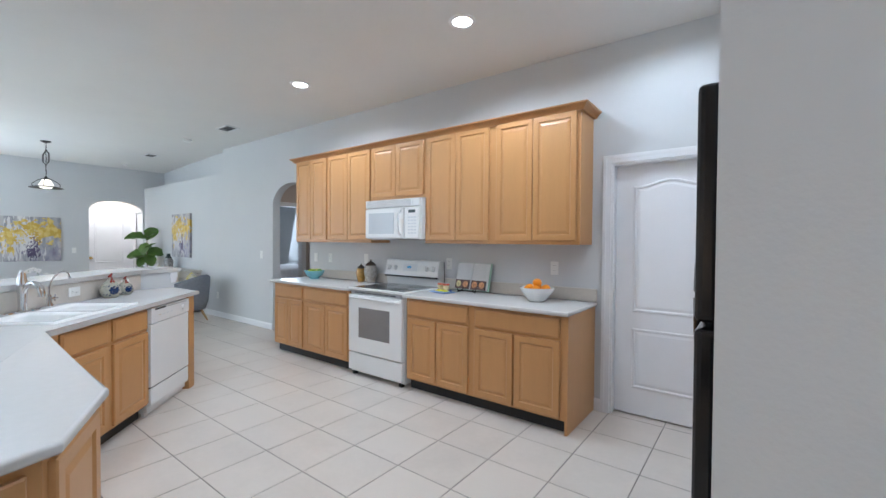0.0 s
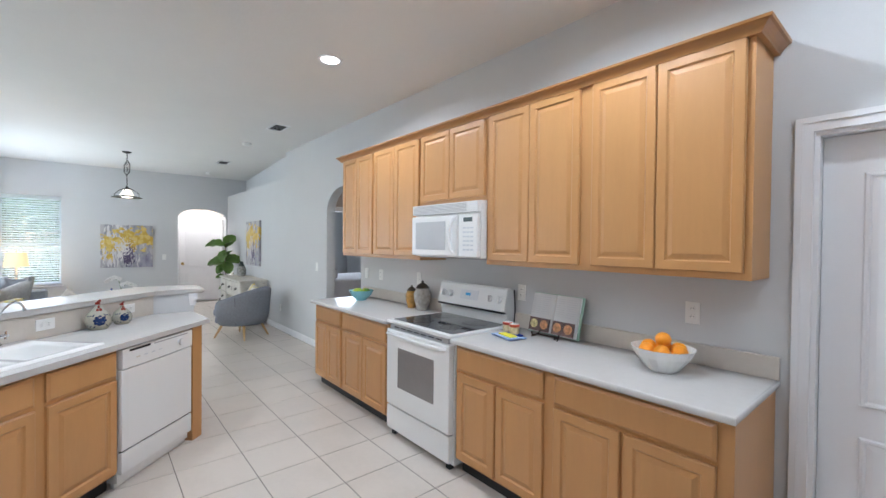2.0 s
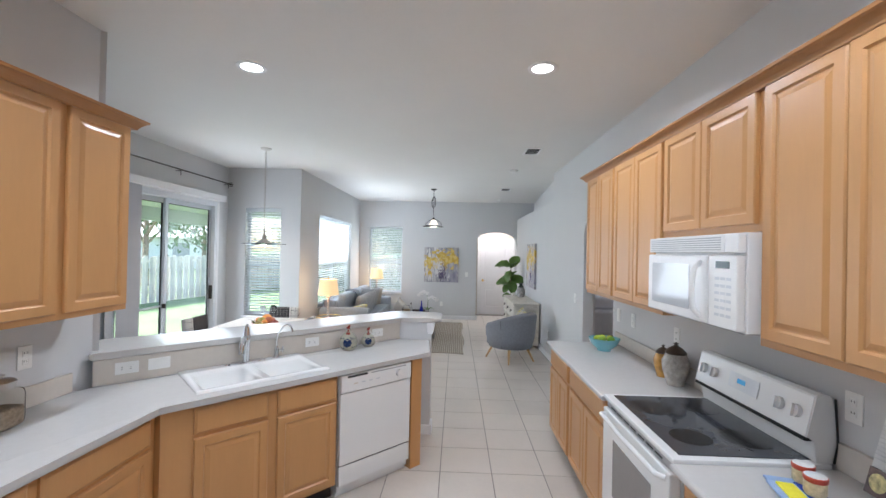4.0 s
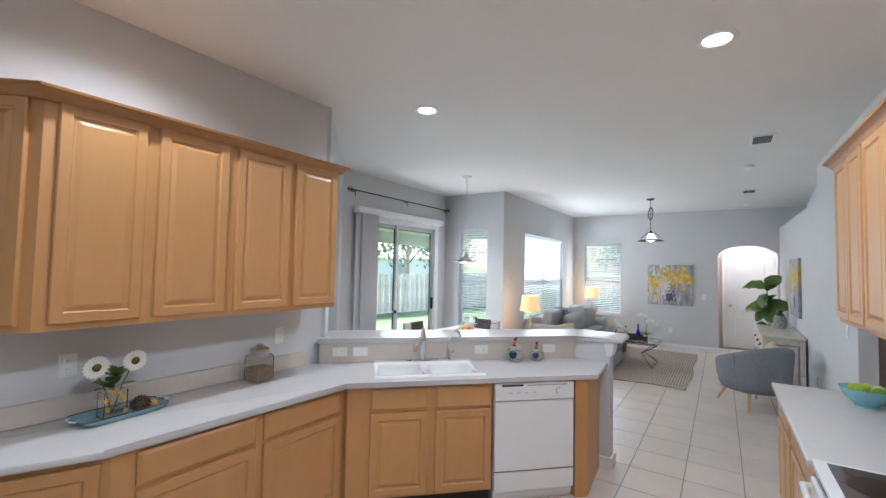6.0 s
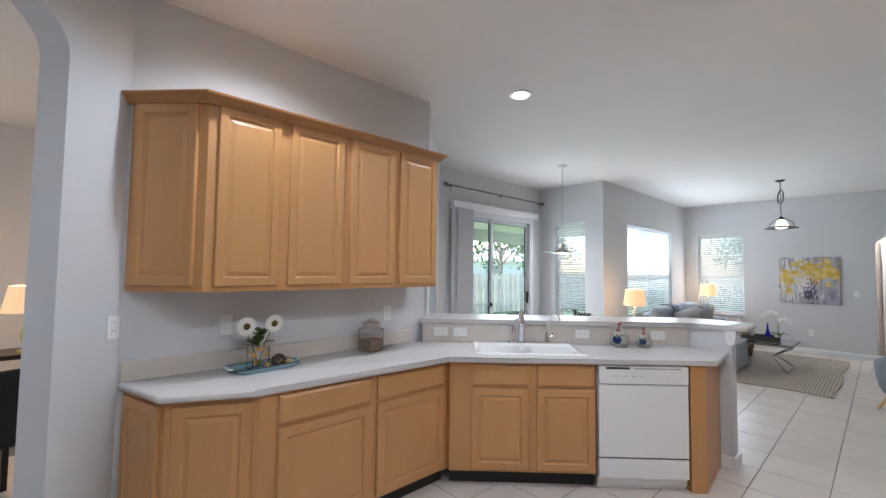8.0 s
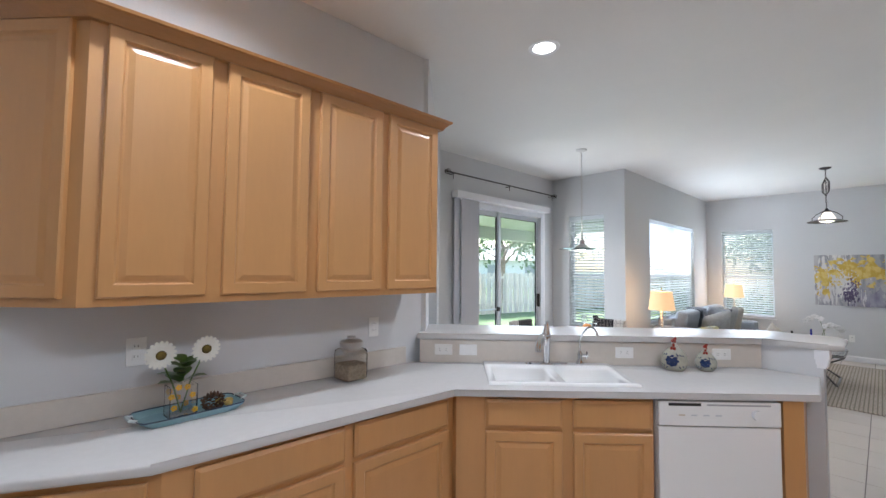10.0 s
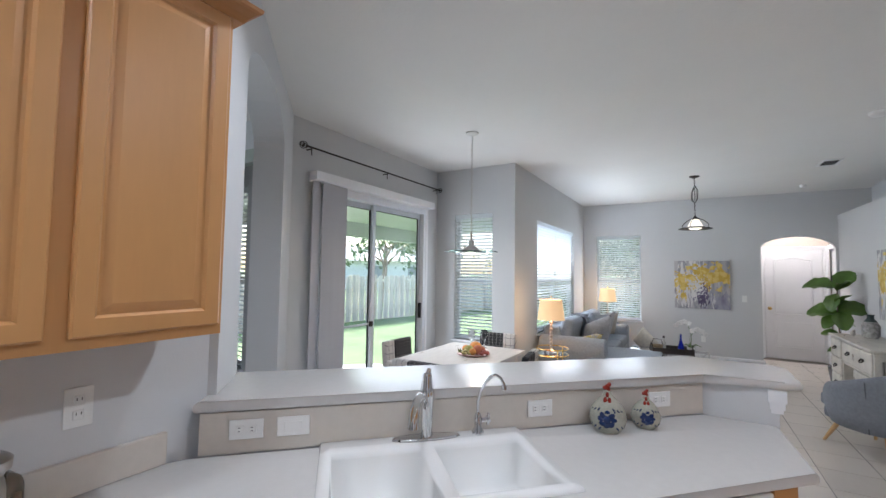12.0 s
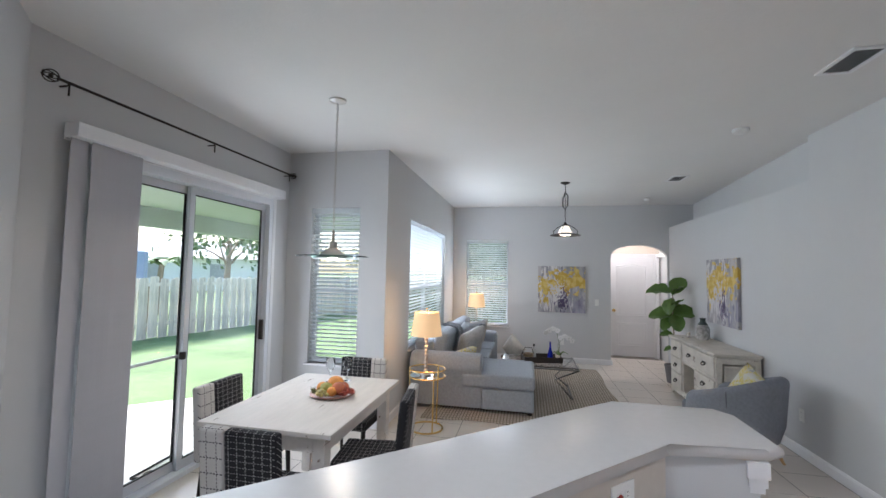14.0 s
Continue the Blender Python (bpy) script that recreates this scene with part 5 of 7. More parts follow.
for x, y, z, r, mt, nm in ((-0.04, 0.0, 0.06, 0.062, OR1, "pumpkin"), (0.03, 0.06, 0.05, 0.05, OR2, "pumpkin"), (0.05, -0.03, 0.05, 0.045, GRN, "gourd"), (-0.03, 0.07, 0.045, 0.04, OR2, "pumpkin"), (0.08, 0.03, 0.04, 0.035, OR1, "gourd"), (0.01, -0.08, 0.045, 0.042, OR1, "pumpkin")):
    bm = bmesh.new()
    bmesh.ops.create_uvsphere(bm, u_segments=24, v_segments=12, radius=r)
    for v in bm.verts:
        a = math.atan2(v.co.y, v.co.x)
        k = 1 + 0.08 * abs(math.cos(4 * a))
        v.co.x, v.co.y, v.co.z = v.co.x * k, v.co.y * k, v.co.z * 0.82
    part(nm, bm, mt, pl, smooth="all", at=pose(x, y, z))
gr_ = random.Random(4)
for gx, gy, col, lab in ((0.10, -0.03, (0.55, 0.45, 0.16), "cluster of pale grapes"), (0.02, 0.115, (0.42, 0.08, 0.05), "cluster of red grapes")):
    bm = bmesh.new()
    for i in range(48):
        a, rr_ = gr_.uniform(0, 6.28), 0.052 * gr_.random() ** 0.5
        bmesh.ops.create_icosphere(bm, subdivisions=1, radius=0.0125, matrix=Matrix.Translation((gx + rr_ * math.cos(a), gy + rr_ * math.sin(a), 0.025 + 0.055 * gr_.random() * (1 - rr_ / 0.06))))
    part("grapes", bm, make_mat("grapes", col, 0.3, vary=0.3, scale=40), pl, lab, smooth="all")
bm = bmesh.new()
for i in range(26):
    a = gr_.uniform(0, 6.28)
    tube(bm, [(0.07, -0.11, 0.02), (0.07 + 0.035 * math.cos(a), -0.11 + 0.035 * math.sin(a), 0.02 + 0.04 * gr_.random())], 0.005, 4, r2=0.001)
part("leaves", bm, make_mat("dry_green", (0.16, 0.17, 0.05), 0.7, vary=0.3), pl, "tuft of olive green leaves")
THING = glass_mat("thin_glass", (0.97, 0.98, 0.98), ior=1.14)
for x, y in ((-5.0, 0.05), (-4.93, -0.06)):
    th = thing("wine_glass", "clear stemmed wine glass on the dining table", "glass", pose(x, y, 0.75), "wine glasses")
    bm = bmesh.new()
    lathe(bm, [(0, 0.001), (0.034, 0.002), (0.006, 0.008), (0.004, 0.075), (0.02, 0.09), (0.037, 0.13), (0.033, 0.185), (0.0315, 0.185), (0.0355, 0.13), (0.018, 0.093), (0, 0.088)], n=20)
    part("bowl", bm, THING, th, smooth="all")

# ---- sofa ----
so = thing("sofa", "grey upholstered chaise sofa with rolled arms under the window", "sofa", pose(0, 0, 0))
part("base", box(-9.20, -6.98, 0.10, 0.93, 0.05, 0.30, 0.03), SOFA, so)
bm = bmesh.new()
prof = [(-6.96, 0.05), (-6.96, 0.40)] + [(-6.86 - 0.138 * math.cos(radians(a)), 0.535 + 0.138 * math.sin(radians(a))) for a in range(-35, 216, 12)] + [(-6.785, 0.40), (-6.78, 0.05)]
prism(bm, prof, 0.07, 0.945, "y")
bmesh.ops.bevel(bm, geom=[e for e in bm.edges if abs(e.verts[0].co.y - e.verts[1].co.y) < 1e-6], offset=0.03, segments=3, profile=0.5, affect="EDGES")
part("arm", bm, SOFA, so, smooth=True)
part("arm", box(-9.36, -9.12, 0.06, 0.94, 0.05, 0.62, 0.06, 3), SOFA, so)
part("back", box(-9.15, -6.98, 0.06, 0.30, 0.28, 0.78, 0.06, 3), SOFA, so)
part("chaise_base", box(-7.72, -6.74, 0.945, 1.55, 0.05, 0.285, 0.025), SOFA, so)
part("chaise_cushion", box(-7.74, -6.745, 0.70, 1.56, 0.29, 0.45, 0.05, 4), SOFA, so)
for a, b in ((-7.70, -7.02), (-8.42, -7.76), (-9.12, -8.44)):
    part("seat_cushion", box(a, b, 0.30, 0.93 if a < -7.72 else 0.70, 0.29, 0.455, 0.045, 4), SOFA, so)
    part("back_cushion", box(a, b, -0.09, 0.09, -0.23, 0.23, 0.08, 4), SOFA, so, at=pose(0, 0.36, 0.66, -12, 0, 0))
for x, y in ((-6.80, 0.12), (-6.80, 1.50), (-9.30, 0.88), (-7.66, 1.50)):
    part("foot", box(x - 0.025, x + 0.025, y - 0.025, y + 0.025, 0, 0.06), IRON, so)


def pillow(m, s, mat, label, t=0.13):
    bm = bmesh.new()
    n = 10
    grid = {}
    for side in (1, -1):
        for i in range(n + 1):
            for j in range(n + 1):
                u, v = 2 * i / n - 1, 2 * j / n - 1
                k = max(0.0, (1 - u ** 4) * (1 - v ** 4)) ** 0.5
                edge = i in (0, n) or j in (0, n)
                if edge and side < 0:
                    grid[side, i, j] = grid[1, i, j]
                    continue
                pinch = 1 - 0.06 * (1 - abs(u)) - 0.0
                grid[side, i, j] = bm.verts.new((u * s / 2 * (1 - 0.05 * (1 - v * v)), side * t / 2 * k, v * s / 2 * (1 - 0.05 * (1 - u * u))))
    for side in (1, -1):
        for i in range(n):
            for j in range(n):
                bm.faces.new((grid[side, i, j], grid[side, i + 1, j], grid[side, i + 1, j + 1], grid[side, i, j + 1]))
    return tagged(part("throw_pillow", bm, mat, smooth="all", at=m), label, "pillow")


pillow(pose(-7.16, 0.62, 0.545, -52, 8, -38), 0.40, PILY, "yellow and grey patterned throw pillow on the sofa")
pillow(pose(-7.66, 0.68, 0.63, -24, 14, -34), 0.52, SOFA2, "plain grey throw pillow on the sofa", 0.17)
pillow(pose(-8.02, 0.58, 0.66, -22, -8, -24), 0.52, SOFA, "grey throw pillow leaning on the sofa back", 0.17)
pillow(pose(-8.42, 0.62, 0.65, -22, 6, -30), 0.50, SOFA2, "plain grey throw pillow in the middle of the sofa", 0.16)
pillow(pose(-8.86, 0.62, 0.63, -22, 8, -40), 0.46, PILW, "cream throw pillow at the far end of the sofa")
bm = bmesh.new()
rr = random.Random(8)
rowv = []
for i in range(13):
    row = []
    for j in range(17):
        u, v = i / 12, j / 16
        if v < 0.45:
            y, z = 0.30 + 0.22 * (v / 0.45) ** 0.5, 0.895 - 0.10 * v
        else:
            y, z = 0.52 + 0.20 * (v - 0.45), 0.85 - 0.66 * (v - 0.45)
        row.append(bm.verts.new((-7.86 + 0.30 * u - 0.12 * v, y + 0.025 * math.sin(11 * u + 3 * v), z + 0.02 * math.sin(14 * u))))
    rowv.append(row)
for i in range(12):
    for j in range(16):
        bm.faces.new((rowv[i][j], rowv[i + 1][j], rowv[i + 1][j + 1], rowv[i][j + 1]))
bmesh.ops.solidify(bm, geom=bm.faces[:], thickness=0.015)
tagged(part("throw_blanket", bm, THROW, smooth="all"), "dark grey throw blanket draped over the sofa back", "blanket")


# ---- lamps and side tables ----
def table_lamp(x, y, z0, h, r, label):
    th = thing("table_lamp", label, "table lamp", pose(x, y, z0), "table lamps")
    bm = bmesh.new()
    prof = [(0, 0), (0.062, 0.0), (0.062, 0.012), (0.012, 0.02)]
    hb = h - 0.26
    n = 9
    for i in range(n):
        a, b = 0.02 + (hb - 0.02) * i / n, 0.02 + (hb - 0.02) * (i + 1) / n
        rad = 0.024 if i % 2 == 0 else 0.020
        prof += [(0.008, a), (rad * 0.8, a + (b - a) * 0.2), (rad, (a + b) / 2), (rad * 0.8, a + (b - a) * 0.8)]
    prof += [(0.008, hb), (0.008, hb + 0.06), (0, hb + 0.06)]
    lathe(bm, prof, n=18)
    part("base", bm, STEEL, th, "beaded metal lamp base", smooth=True)
    bm = bmesh.new()
    lathe(bm, [(r, h - 0.245), (r * 0.80, h - 0.0), (r * 0.80 - 0.003, h), (r - 0.004, h - 0.243)], n=36)
    s = part("shade", bm, SHADE, th, "glowing cream drum shade", smooth=True)
    s.visible_shadow = False
    bm = bmesh.new()
    tube(bm, [(0, 0, h - 0.03), (0, 0, h + 0.035)], 0.004, 8)
    ball(bm, (0, 0, h + 0.04), 0.009, seg=10, rings=6)
    for a in (0, 2.09, 4.19):
        tube(bm, [(0, 0, h - 0.02), (r * 0.79 * math.cos(a), r * 0.79 * math.sin(a), h - 0.02)], 0.002, 5)
    part("finial", bm, BRASS, th, smooth=True)
    return th


st = thing("side_table", "round brass side table with a mirrored top and a ring base", "side table", pose(-6.14, 0.44, 0))
for z in (0.62, 0.545):
    bm = bmesh.new()
    tube(bm, [(0.19 * math.cos(i * math.pi / 16), 0.19 * math.sin(i * math.pi / 16), z) for i in range(32)], 0.008, 6, closed=True)
    part("ring", bm, BRASS, st, smooth=True)
bm = bmesh.new()
lathe(bm, [(0, 0.553), (0.183, 0.553), (0.183, 0.547), (0, 0.547)], n=32)
part("mirror_top", bm, CHROME, st, "round mirrored top")
bm = bmesh.new()
tube(bm, [(0.17 * math.cos(i * math.pi / 16), 0.17 * math.sin(i * math.pi / 16), 0.010) for i in range(32)], 0.010, 6, closed=True)
part("base_ring", bm, BRASS, st, smooth=True)
for a in (0.6, 2.7, 4.8):
    bm = bmesh.new()
    tube(bm, [(0.17 * math.cos(a), 0.17 * math.sin(a), 0.012), (0.19 * math.cos(a), 0.19 * math.sin(a), 0.62)], 0.008, 8)
    part("leg", bm, BRASS, st, smooth=True)
table_lamp(-6.15, 0.42, 0.554, 0.655, 0.165, "table lamp with a beaded metal base on the brass side table")
s2 = thing("side_table", "small dark side table at the far end of the sofa", "side table", pose(-9.64, 0.50, 0))
part("top", box(-0.2, 0.2, -0.2, 0.2, 0.56, 0.585, 0.005), IRON, s2)
for x in (-0.17, 0.17):
    for y in (-0.17, 0.17):
        part("leg", box(x - 0.015, x + 0.015, y - 0.015, y + 0.015, 0, 0.56), IRON, s2)
table_lamp(-9.64, 0.52, 0.586, 0.66, 0.165, "table lamp with a cream shade beside the far window")

# ---- rug, coffee table ----
bm = box(-9.45, -6.45, 0.30, 2.62, 0.0005, 0.014, 0.004)
bmesh.ops.subdivide_edges(bm, edges=[e for e in bm.edges if e.calc_length() > 1], cuts=24, use_grid_fill=True)
for v in bm.verts:
    v.co.x += 0.03 * math.sin(v.co.y * 5) * (1 if v.co.x > -6.6 else 0)
    v.co.y += 0.02 * math.sin(v.co.x * 4) * (1 if v.co.y > 2.5 else 0)
tagged(part("rug", bm, RUG), "woven brown and beige jute rug on the tile floor", "rug")
ct = thing("coffee_table", "low glass-topped coffee table with crossed metal legs", "coffee table", pose(-7.85, 1.62, 0.012))
GX, GY = 0.36, 0.50
GUN = make_mat("gunmetal", (0.20, 0.19, 0.18), 0.35, metal=0.9, vary=0.1)
part("glass_top", box(-GX, GX, -GY, GY, 0.405, 0.415, 0.002, 1), GLASS, ct)
bm = bmesh.new()
for a, b in (((-GX, -GY), (GX, -GY)), ((GX, -GY), (GX, GY)), ((GX, GY), (-GX, GY)), ((-GX, GY), (-GX, -GY))):
    tube(bm, [(*a, 0.392), (*b, 0.392)], 0.012, 4)
part("frame", bm, GUN, ct)
for sy in (-1, 1):
    for sx in (-1, 1):
        bm = bmesh.new()
        tube(bm, [(sx * GX, sy * GY, 0.39), (sx * GX * 0.3, sy * GY * 0.45, 0.20), (sx * GX * 0.9, sy * GY * 0.85, 0.01)], 0.012, 4)
        part("leg", bm, GUN, ct)
for sy in (-1, 1):
    bm = bmesh.new()
    tube(bm, [(-GX * 0.9, sy * GY * 0.85, 0.012), (GX * 0.9, sy * GY * 0.85, 0.012)], 0.011, 4)
    part("floor_bar", bm, GUN, ct)
DARKW = make_mat("dark_wicker", (0.05, 0.04, 0.035), 0.7, vary=0.3, scale=40, bump=0.8, bump_scale=150)
ZG = 0.012 + 0.4155
ty = thing("serving_tray", "dark wooden serving tray on the glass coffee table", "tray", pose(-7.86, 1.66, ZG, 0, 0, 12))
part("bottom", boxes((-0.14, 0.14, -0.25, 0.25, 0, 0.012)), DARKW, ty)
part("rim", boxes((-0.15, -0.14, -0.26, 0.26, 0, 0.075), (0.14, 0.15, -0.26, 0.26, 0, 0.075), (-0.14, 0.14, -0.26, -0.25, 0, 0.075), (-0.14, 0.14, 0.25, 0.26, 0, 0.075)), DARKW, ty)
for sy in (-0.255, 0.255):
    bm = bmesh.new()
    tube(bm, [(-0.07, sy, 0.075), (-0.06, sy, 0.12), (0.06, sy, 0.12), (0.07, sy, 0.075)], 0.006, 6)
    part("handle", bm, IRON, ty)
bt = thing("bottle", "slim cobalt blue glass bottle on the tray", "bottle", pose(-7.84, 1.78, ZG + 0.013))
bm = bmesh.new()
lathe(bm, [(0, 0), (0.036, 0.0), (0.042, 0.03), (0.034, 0.10), (0.013, 0.18), (0.011, 0.25), (0.014, 0.26), (0, 0.262)], n=18)
part("body", bm, make_mat("cobalt", (0.01, 0.02, 0.35), 0.1), bt, smooth=True)
b2 = thing("bottle", "small clear bottle with a dark stopper on the tray", "bottle", pose(-7.95, 1.56, ZG + 0.013))
bm = bmesh.new()
lathe(bm, [(0, 0), (0.03, 0.0), (0.03, 0.10), (0.012, 0.13), (0.012, 0.17), (0, 0.17)], n=16)
part("body", bm, make_mat("frosted", (0.5, 0.5, 0.48), 0.2), b2, smooth=True)
bm = bmesh.new()
lathe(bm, [(0, 0.205), (0.014, 0.20), (0.014, 0.171), (0, 0.171)], n=12)
part("stopper", bm, DARK, b2)
bk = thing("basket", "small round tan basket with a white tag on the tray", "basket", pose(-7.86, 1.48, ZG + 0.013))
bm = bmesh.new()
lathe(bm, [(0, 0), (0.06, 0.0), (0.078, 0.08), (0.07, 0.08), (0.055, 0.01), (0, 0.01)], n=20)
part("body", bm, make_mat("tan_wicker", (0.32, 0.24, 0.15), 0.8, vary=0.3, scale=40), bk, smooth=True)
bm = bmesh.new()
tube(bm, [(0, -0.075, 0.08), (0, -0.05, 0.16), (0, 0.05, 0.16), (0, 0.075, 0.08)], 0.005, 6)
part("handle", bm, DARKW, bk)
part("tag", box(0.082, 0.085, -0.04, 0.02, -0.01, 0.07), PLASTIC, bk, "white tag", at=pose(0.02, 0, 0, 0, 12, 0))
WHITEFL = make_mat("orchid_petal", (0.80, 0.79, 0.78), 0.6, vary=0.03)
oc = thing("orchid", "white orchid with an arching stem in a small pot", "plant", pose(-7.92, 1.90, ZG))
bm = bmesh.new()
lathe(bm, [(0, 0), (0.04, 0.0), (0.052, 0.09), (0.045, 0.09), (0, 0.08)], n=18)
part("pot", bm, PORC, oc, smooth=True)
for sgn, hh in ((1, 0.40), (-1, 0.30)):
    pts = [(0, 0, 0.08), (0, 0.01 * sgn, 0.22), (0.0, -0.03 * sgn, hh), (0, -0.11 * sgn, hh + 0.03), (0, -0.19 * sgn, hh - 0.02)]
    bm = bmesh.new()
    tube(bm, pts, 0.0035, 6)
    part("stem", bm, FIG, oc)
    for k, (fy, fz_) in enumerate(((-0.02, 0.02), (-0.08, 0.045), (-0.13, 0.02), (-0.18, -0.015))):
        bm = bmesh.new()
        for a in range(5):
            an = a * 2 * math.pi / 5 + math.pi / 2
            ball(bm, (0.004 * (a % 2), 0.024 * math.cos(an), 0.022 * math.sin(an)), 0.021 if a in (1, 4) else 0.017, 0.25, 1.05, 0.85, 10, 6)
        part("flower", bm, WHITEFL, oc, "white orchid flower", smooth="all", at=pose(0.014, fy * sgn, hh + fz_, 0, 8 * k - 10, 20 * k - 30))
for a in range(4):
    bm = bmesh.new()
    an = a * 1.7
    pts = [(0, 0, 0.08), (0.06 * math.cos(an), 0.06 * math.sin(an), 0.13), (0.13 * math.cos(an), 0.13 * math.sin(an), 0.10)]
    tube(bm, pts, 0.014, 5, r2=0.003)
    part("leaf", bm, FIG, oc)
bs = thing("cushion_basket", "wicker basket with a patterned cushion beside the coffee table", "basket", pose(-8.75, 1.25, 0.015))
bm = bmesh.new()
lathe(bm, [(0, 0), (0.16, 0.0), (0.21, 0.28), (0.20, 0.28), (0.15, 0.02), (0, 0.02)], n=24)
part("body", bm, make_mat("brown_wicker", (0.16, 0.10, 0.06), 0.8, vary=0.3, scale=40, bump=0.8, bump_scale=120), bs, smooth=True)
pillow(pose(-8.75, 1.25, 0.42, 8, 40, 60), 0.36, PILW, "cream cushion with dark lines in the wicker basket")

# ---- armchair ----
ac = thing("armchair", "grey upholstered tub armchair with splayed beech legs", "armchair", pose(-6.22, 3.34, 0, 0, 0, 32))
CH = make_mat("armchair_cloth", (0.215, 0.225, 0.255), 0.95, vary=0.10, scale=40, bump=0.5, bump_scale=500)
bm = bmesh.new()
loops = []
n = 40
for i in range(n + 1):
    u = -1 + 2 * i / n
    a = radians(10 + 138 * u)
    end = 1 - max(0, (abs(u) - 0.90) / 0.10) ** 2 * 0.35
    top = (0.575 + 0.215 * (0.5 + 0.5 * math.cos(math.pi * u)) ** 0.8) * (0.5 + 0.5 * end)
    ro, ri = 0.40, 0.295 + 0.02 * (1 - end)
    c, s = math.cos(a), math.sin(a)
    lean = 1 + 0.16 * (top - 0.5)
    mid, half = (ro * lean + ri * 1.04) / 2, (ro * lean - ri * 1.04) / 2 * (0.55 + 0.45 * end)
    sec = [(ro * 0.86, 0.22), (ro * 0.97, 0.36)]
    for q in range(7):
        b = math.pi * q / 6
        sec.append((mid + half * math.cos(b), top - 0.06 + 0.06 * math.sin(b)))
    sec += [(ri, 0.40), (ri * 0.95, 0.22)]
    loops.append([bm.verts.new((p * c, p * s * 0.97, z)) for p, z in sec])
for a, b in zip(loops, loops[1:]):
    for i in range(11):
        j = (i + 1) % 11
        bm.faces.new((a[i], a[j], b[j], b[i]))
bm.faces.new(loops[0]), bm.faces.new(loops[-1][::-1])
part("shell", bm, CH, ac, smooth="all")
bm = bmesh.new()
for a in (radians(-62), radians(82)):
    tube(bm, [(0.405 * (0.86 + 0.18 * q) * math.cos(a), 0.405 * (0.86 + 0.18 * q) * math.sin(a) * 0.97, 0.22 + 0.44 * q) for q in (0, 0.35, 0.7, 1)], 0.004, 5)
part("seam", bm, make_mat("seam_thread", (0.10, 0.105, 0.12), 0.9), ac, "dark stitched seam")
part("seat_cushion", box(-0.33, 0.24, -0.26, 0.26, 0.33, 0.45, 0.05, 4), CH, ac)
part("seat_base", box(-0.31, 0.26, -0.25, 0.25, 0.22, 0.33, 0.04, 3), CH, ac)
for x, y in ((-0.24, -0.20), (-0.24, 0.20), (0.22, -0.20), (0.22, 0.20)):
    bm = bmesh.new()
    tube(bm, [(x * 0.85, y * 0.85, 0.23), (x * 1.25, y * 1.25, 0.0)], 0.023, 10, r2=0.012)
    part("leg", bm, LEGW, ac, "splayed beech leg", smooth=True)
pillow(pose(-6.32, 3.52, 0.60, -20, 24, 10), 0.35, PILY, "yellow and grey floral pillow in the armchair")

# ---- dresser ----
dr = thing("dresser", "distressed cream sideboard with drawers and an open cubby", "dresser", pose(-8.42, 3.50, 0))
DL, DD, DH = 1.46, 0.44, 0.80
for nm, spec in zip(("side_board", "side_board", "back_board", "bottom_board", "divider", "divider", "shelf", "shelf", "shelf"), ((0, 0.02, 0, DD, 0.06, DH - 0.03), (DL - 0.02, DL, 0, DD, 0.06, DH - 0.03), (0.02, DL - 0.02, DD - 0.015, DD, 0.06, DH - 0.03), (0.02, DL - 0.02, 0.002, DD, 0.06, 0.10), (0.44, 0.47, 0.0, DD, 0.10, DH - 0.03), (0.84, 0.86, 0.0, DD, 0.10, 0.50), (0.47, DL - 0.02, 0.002, DD, 0.49, 0.51), (0.47, DL - 0.02, 0.002, DD, 0.10, 0.12),)):
    part(nm, boxes(spec), DRES, dr)
part("top", box(-0.02, DL + 0.03, -0.03, DD + 0.01, DH - 0.03, DH, 0.008), DRES, dr)
bm = bmesh.new()
prism(bm, [(0, 0), (0.06, 0), (0.10, 0.05), (DL - 0.10, 0.05), (DL - 0.06, 0), (DL, 0), (DL, 0.07), (0, 0.07)], -0.004, 0.02, "y")
part("plinth", bm, DRES, dr)
bm = bmesh.new()
door_front(bm, 0.0, DD, 0.10, DH - 0.05, t=0.008, rail=0.06)
part("side_panel", bm, DRES, dr, at=pose(DL, 0, 0, 0, 0, 90))
for x0, x1, z0, z1 in ((0.025, 0.435, 0.53, 0.755), (0.025, 0.435, 0.32, 0.52), (0.025, 0.435, 0.11, 0.31), (0.475, DL - 0.025, 0.52, 0.755), (0.865, DL - 0.025, 0.31, 0.485), (0.865, DL - 0.025, 0.125, 0.30)):
    bm = bmesh.new()
    drawer_front(bm, x0, x1, z0, z1, 0.0, 0.016)
    d = part("drawer", bm, DRES, dr)
    for hx in ([(x0 + x1) / 2] if x1 - x0 < 0.9 else [x0 + 0.25, x1 - 0.25]):
        bm = bmesh.new()
        tube(bm, [(hx - 0.045, -0.016, (z0 + z1) / 2 + 0.012), (hx - 0.04, -0.035, (z0 + z1) / 2 - 0.01), (hx, -0.04, (z0 + z1) / 2 - 0.018), (hx + 0.04, -0.035, (z0 + z1) / 2 - 0.01), (hx + 0.045, -0.016, (z0 + z1) / 2 + 0.012)], 0.006, 6)
        quadbox(bm, hx - 0.05, hx + 0.05, -0.0185, -0.015, (z0 + z1) / 2 - 0.002, (z0 + z1) / 2 + 0.026)
        part("pull", bm, IRON, d, "dark bail pull")
vs = thing("vase", "grey patterned ceramic bottle vase on the dresser", "vase", pose(-8.05, 3.78, DH))
bm = bmesh.new()
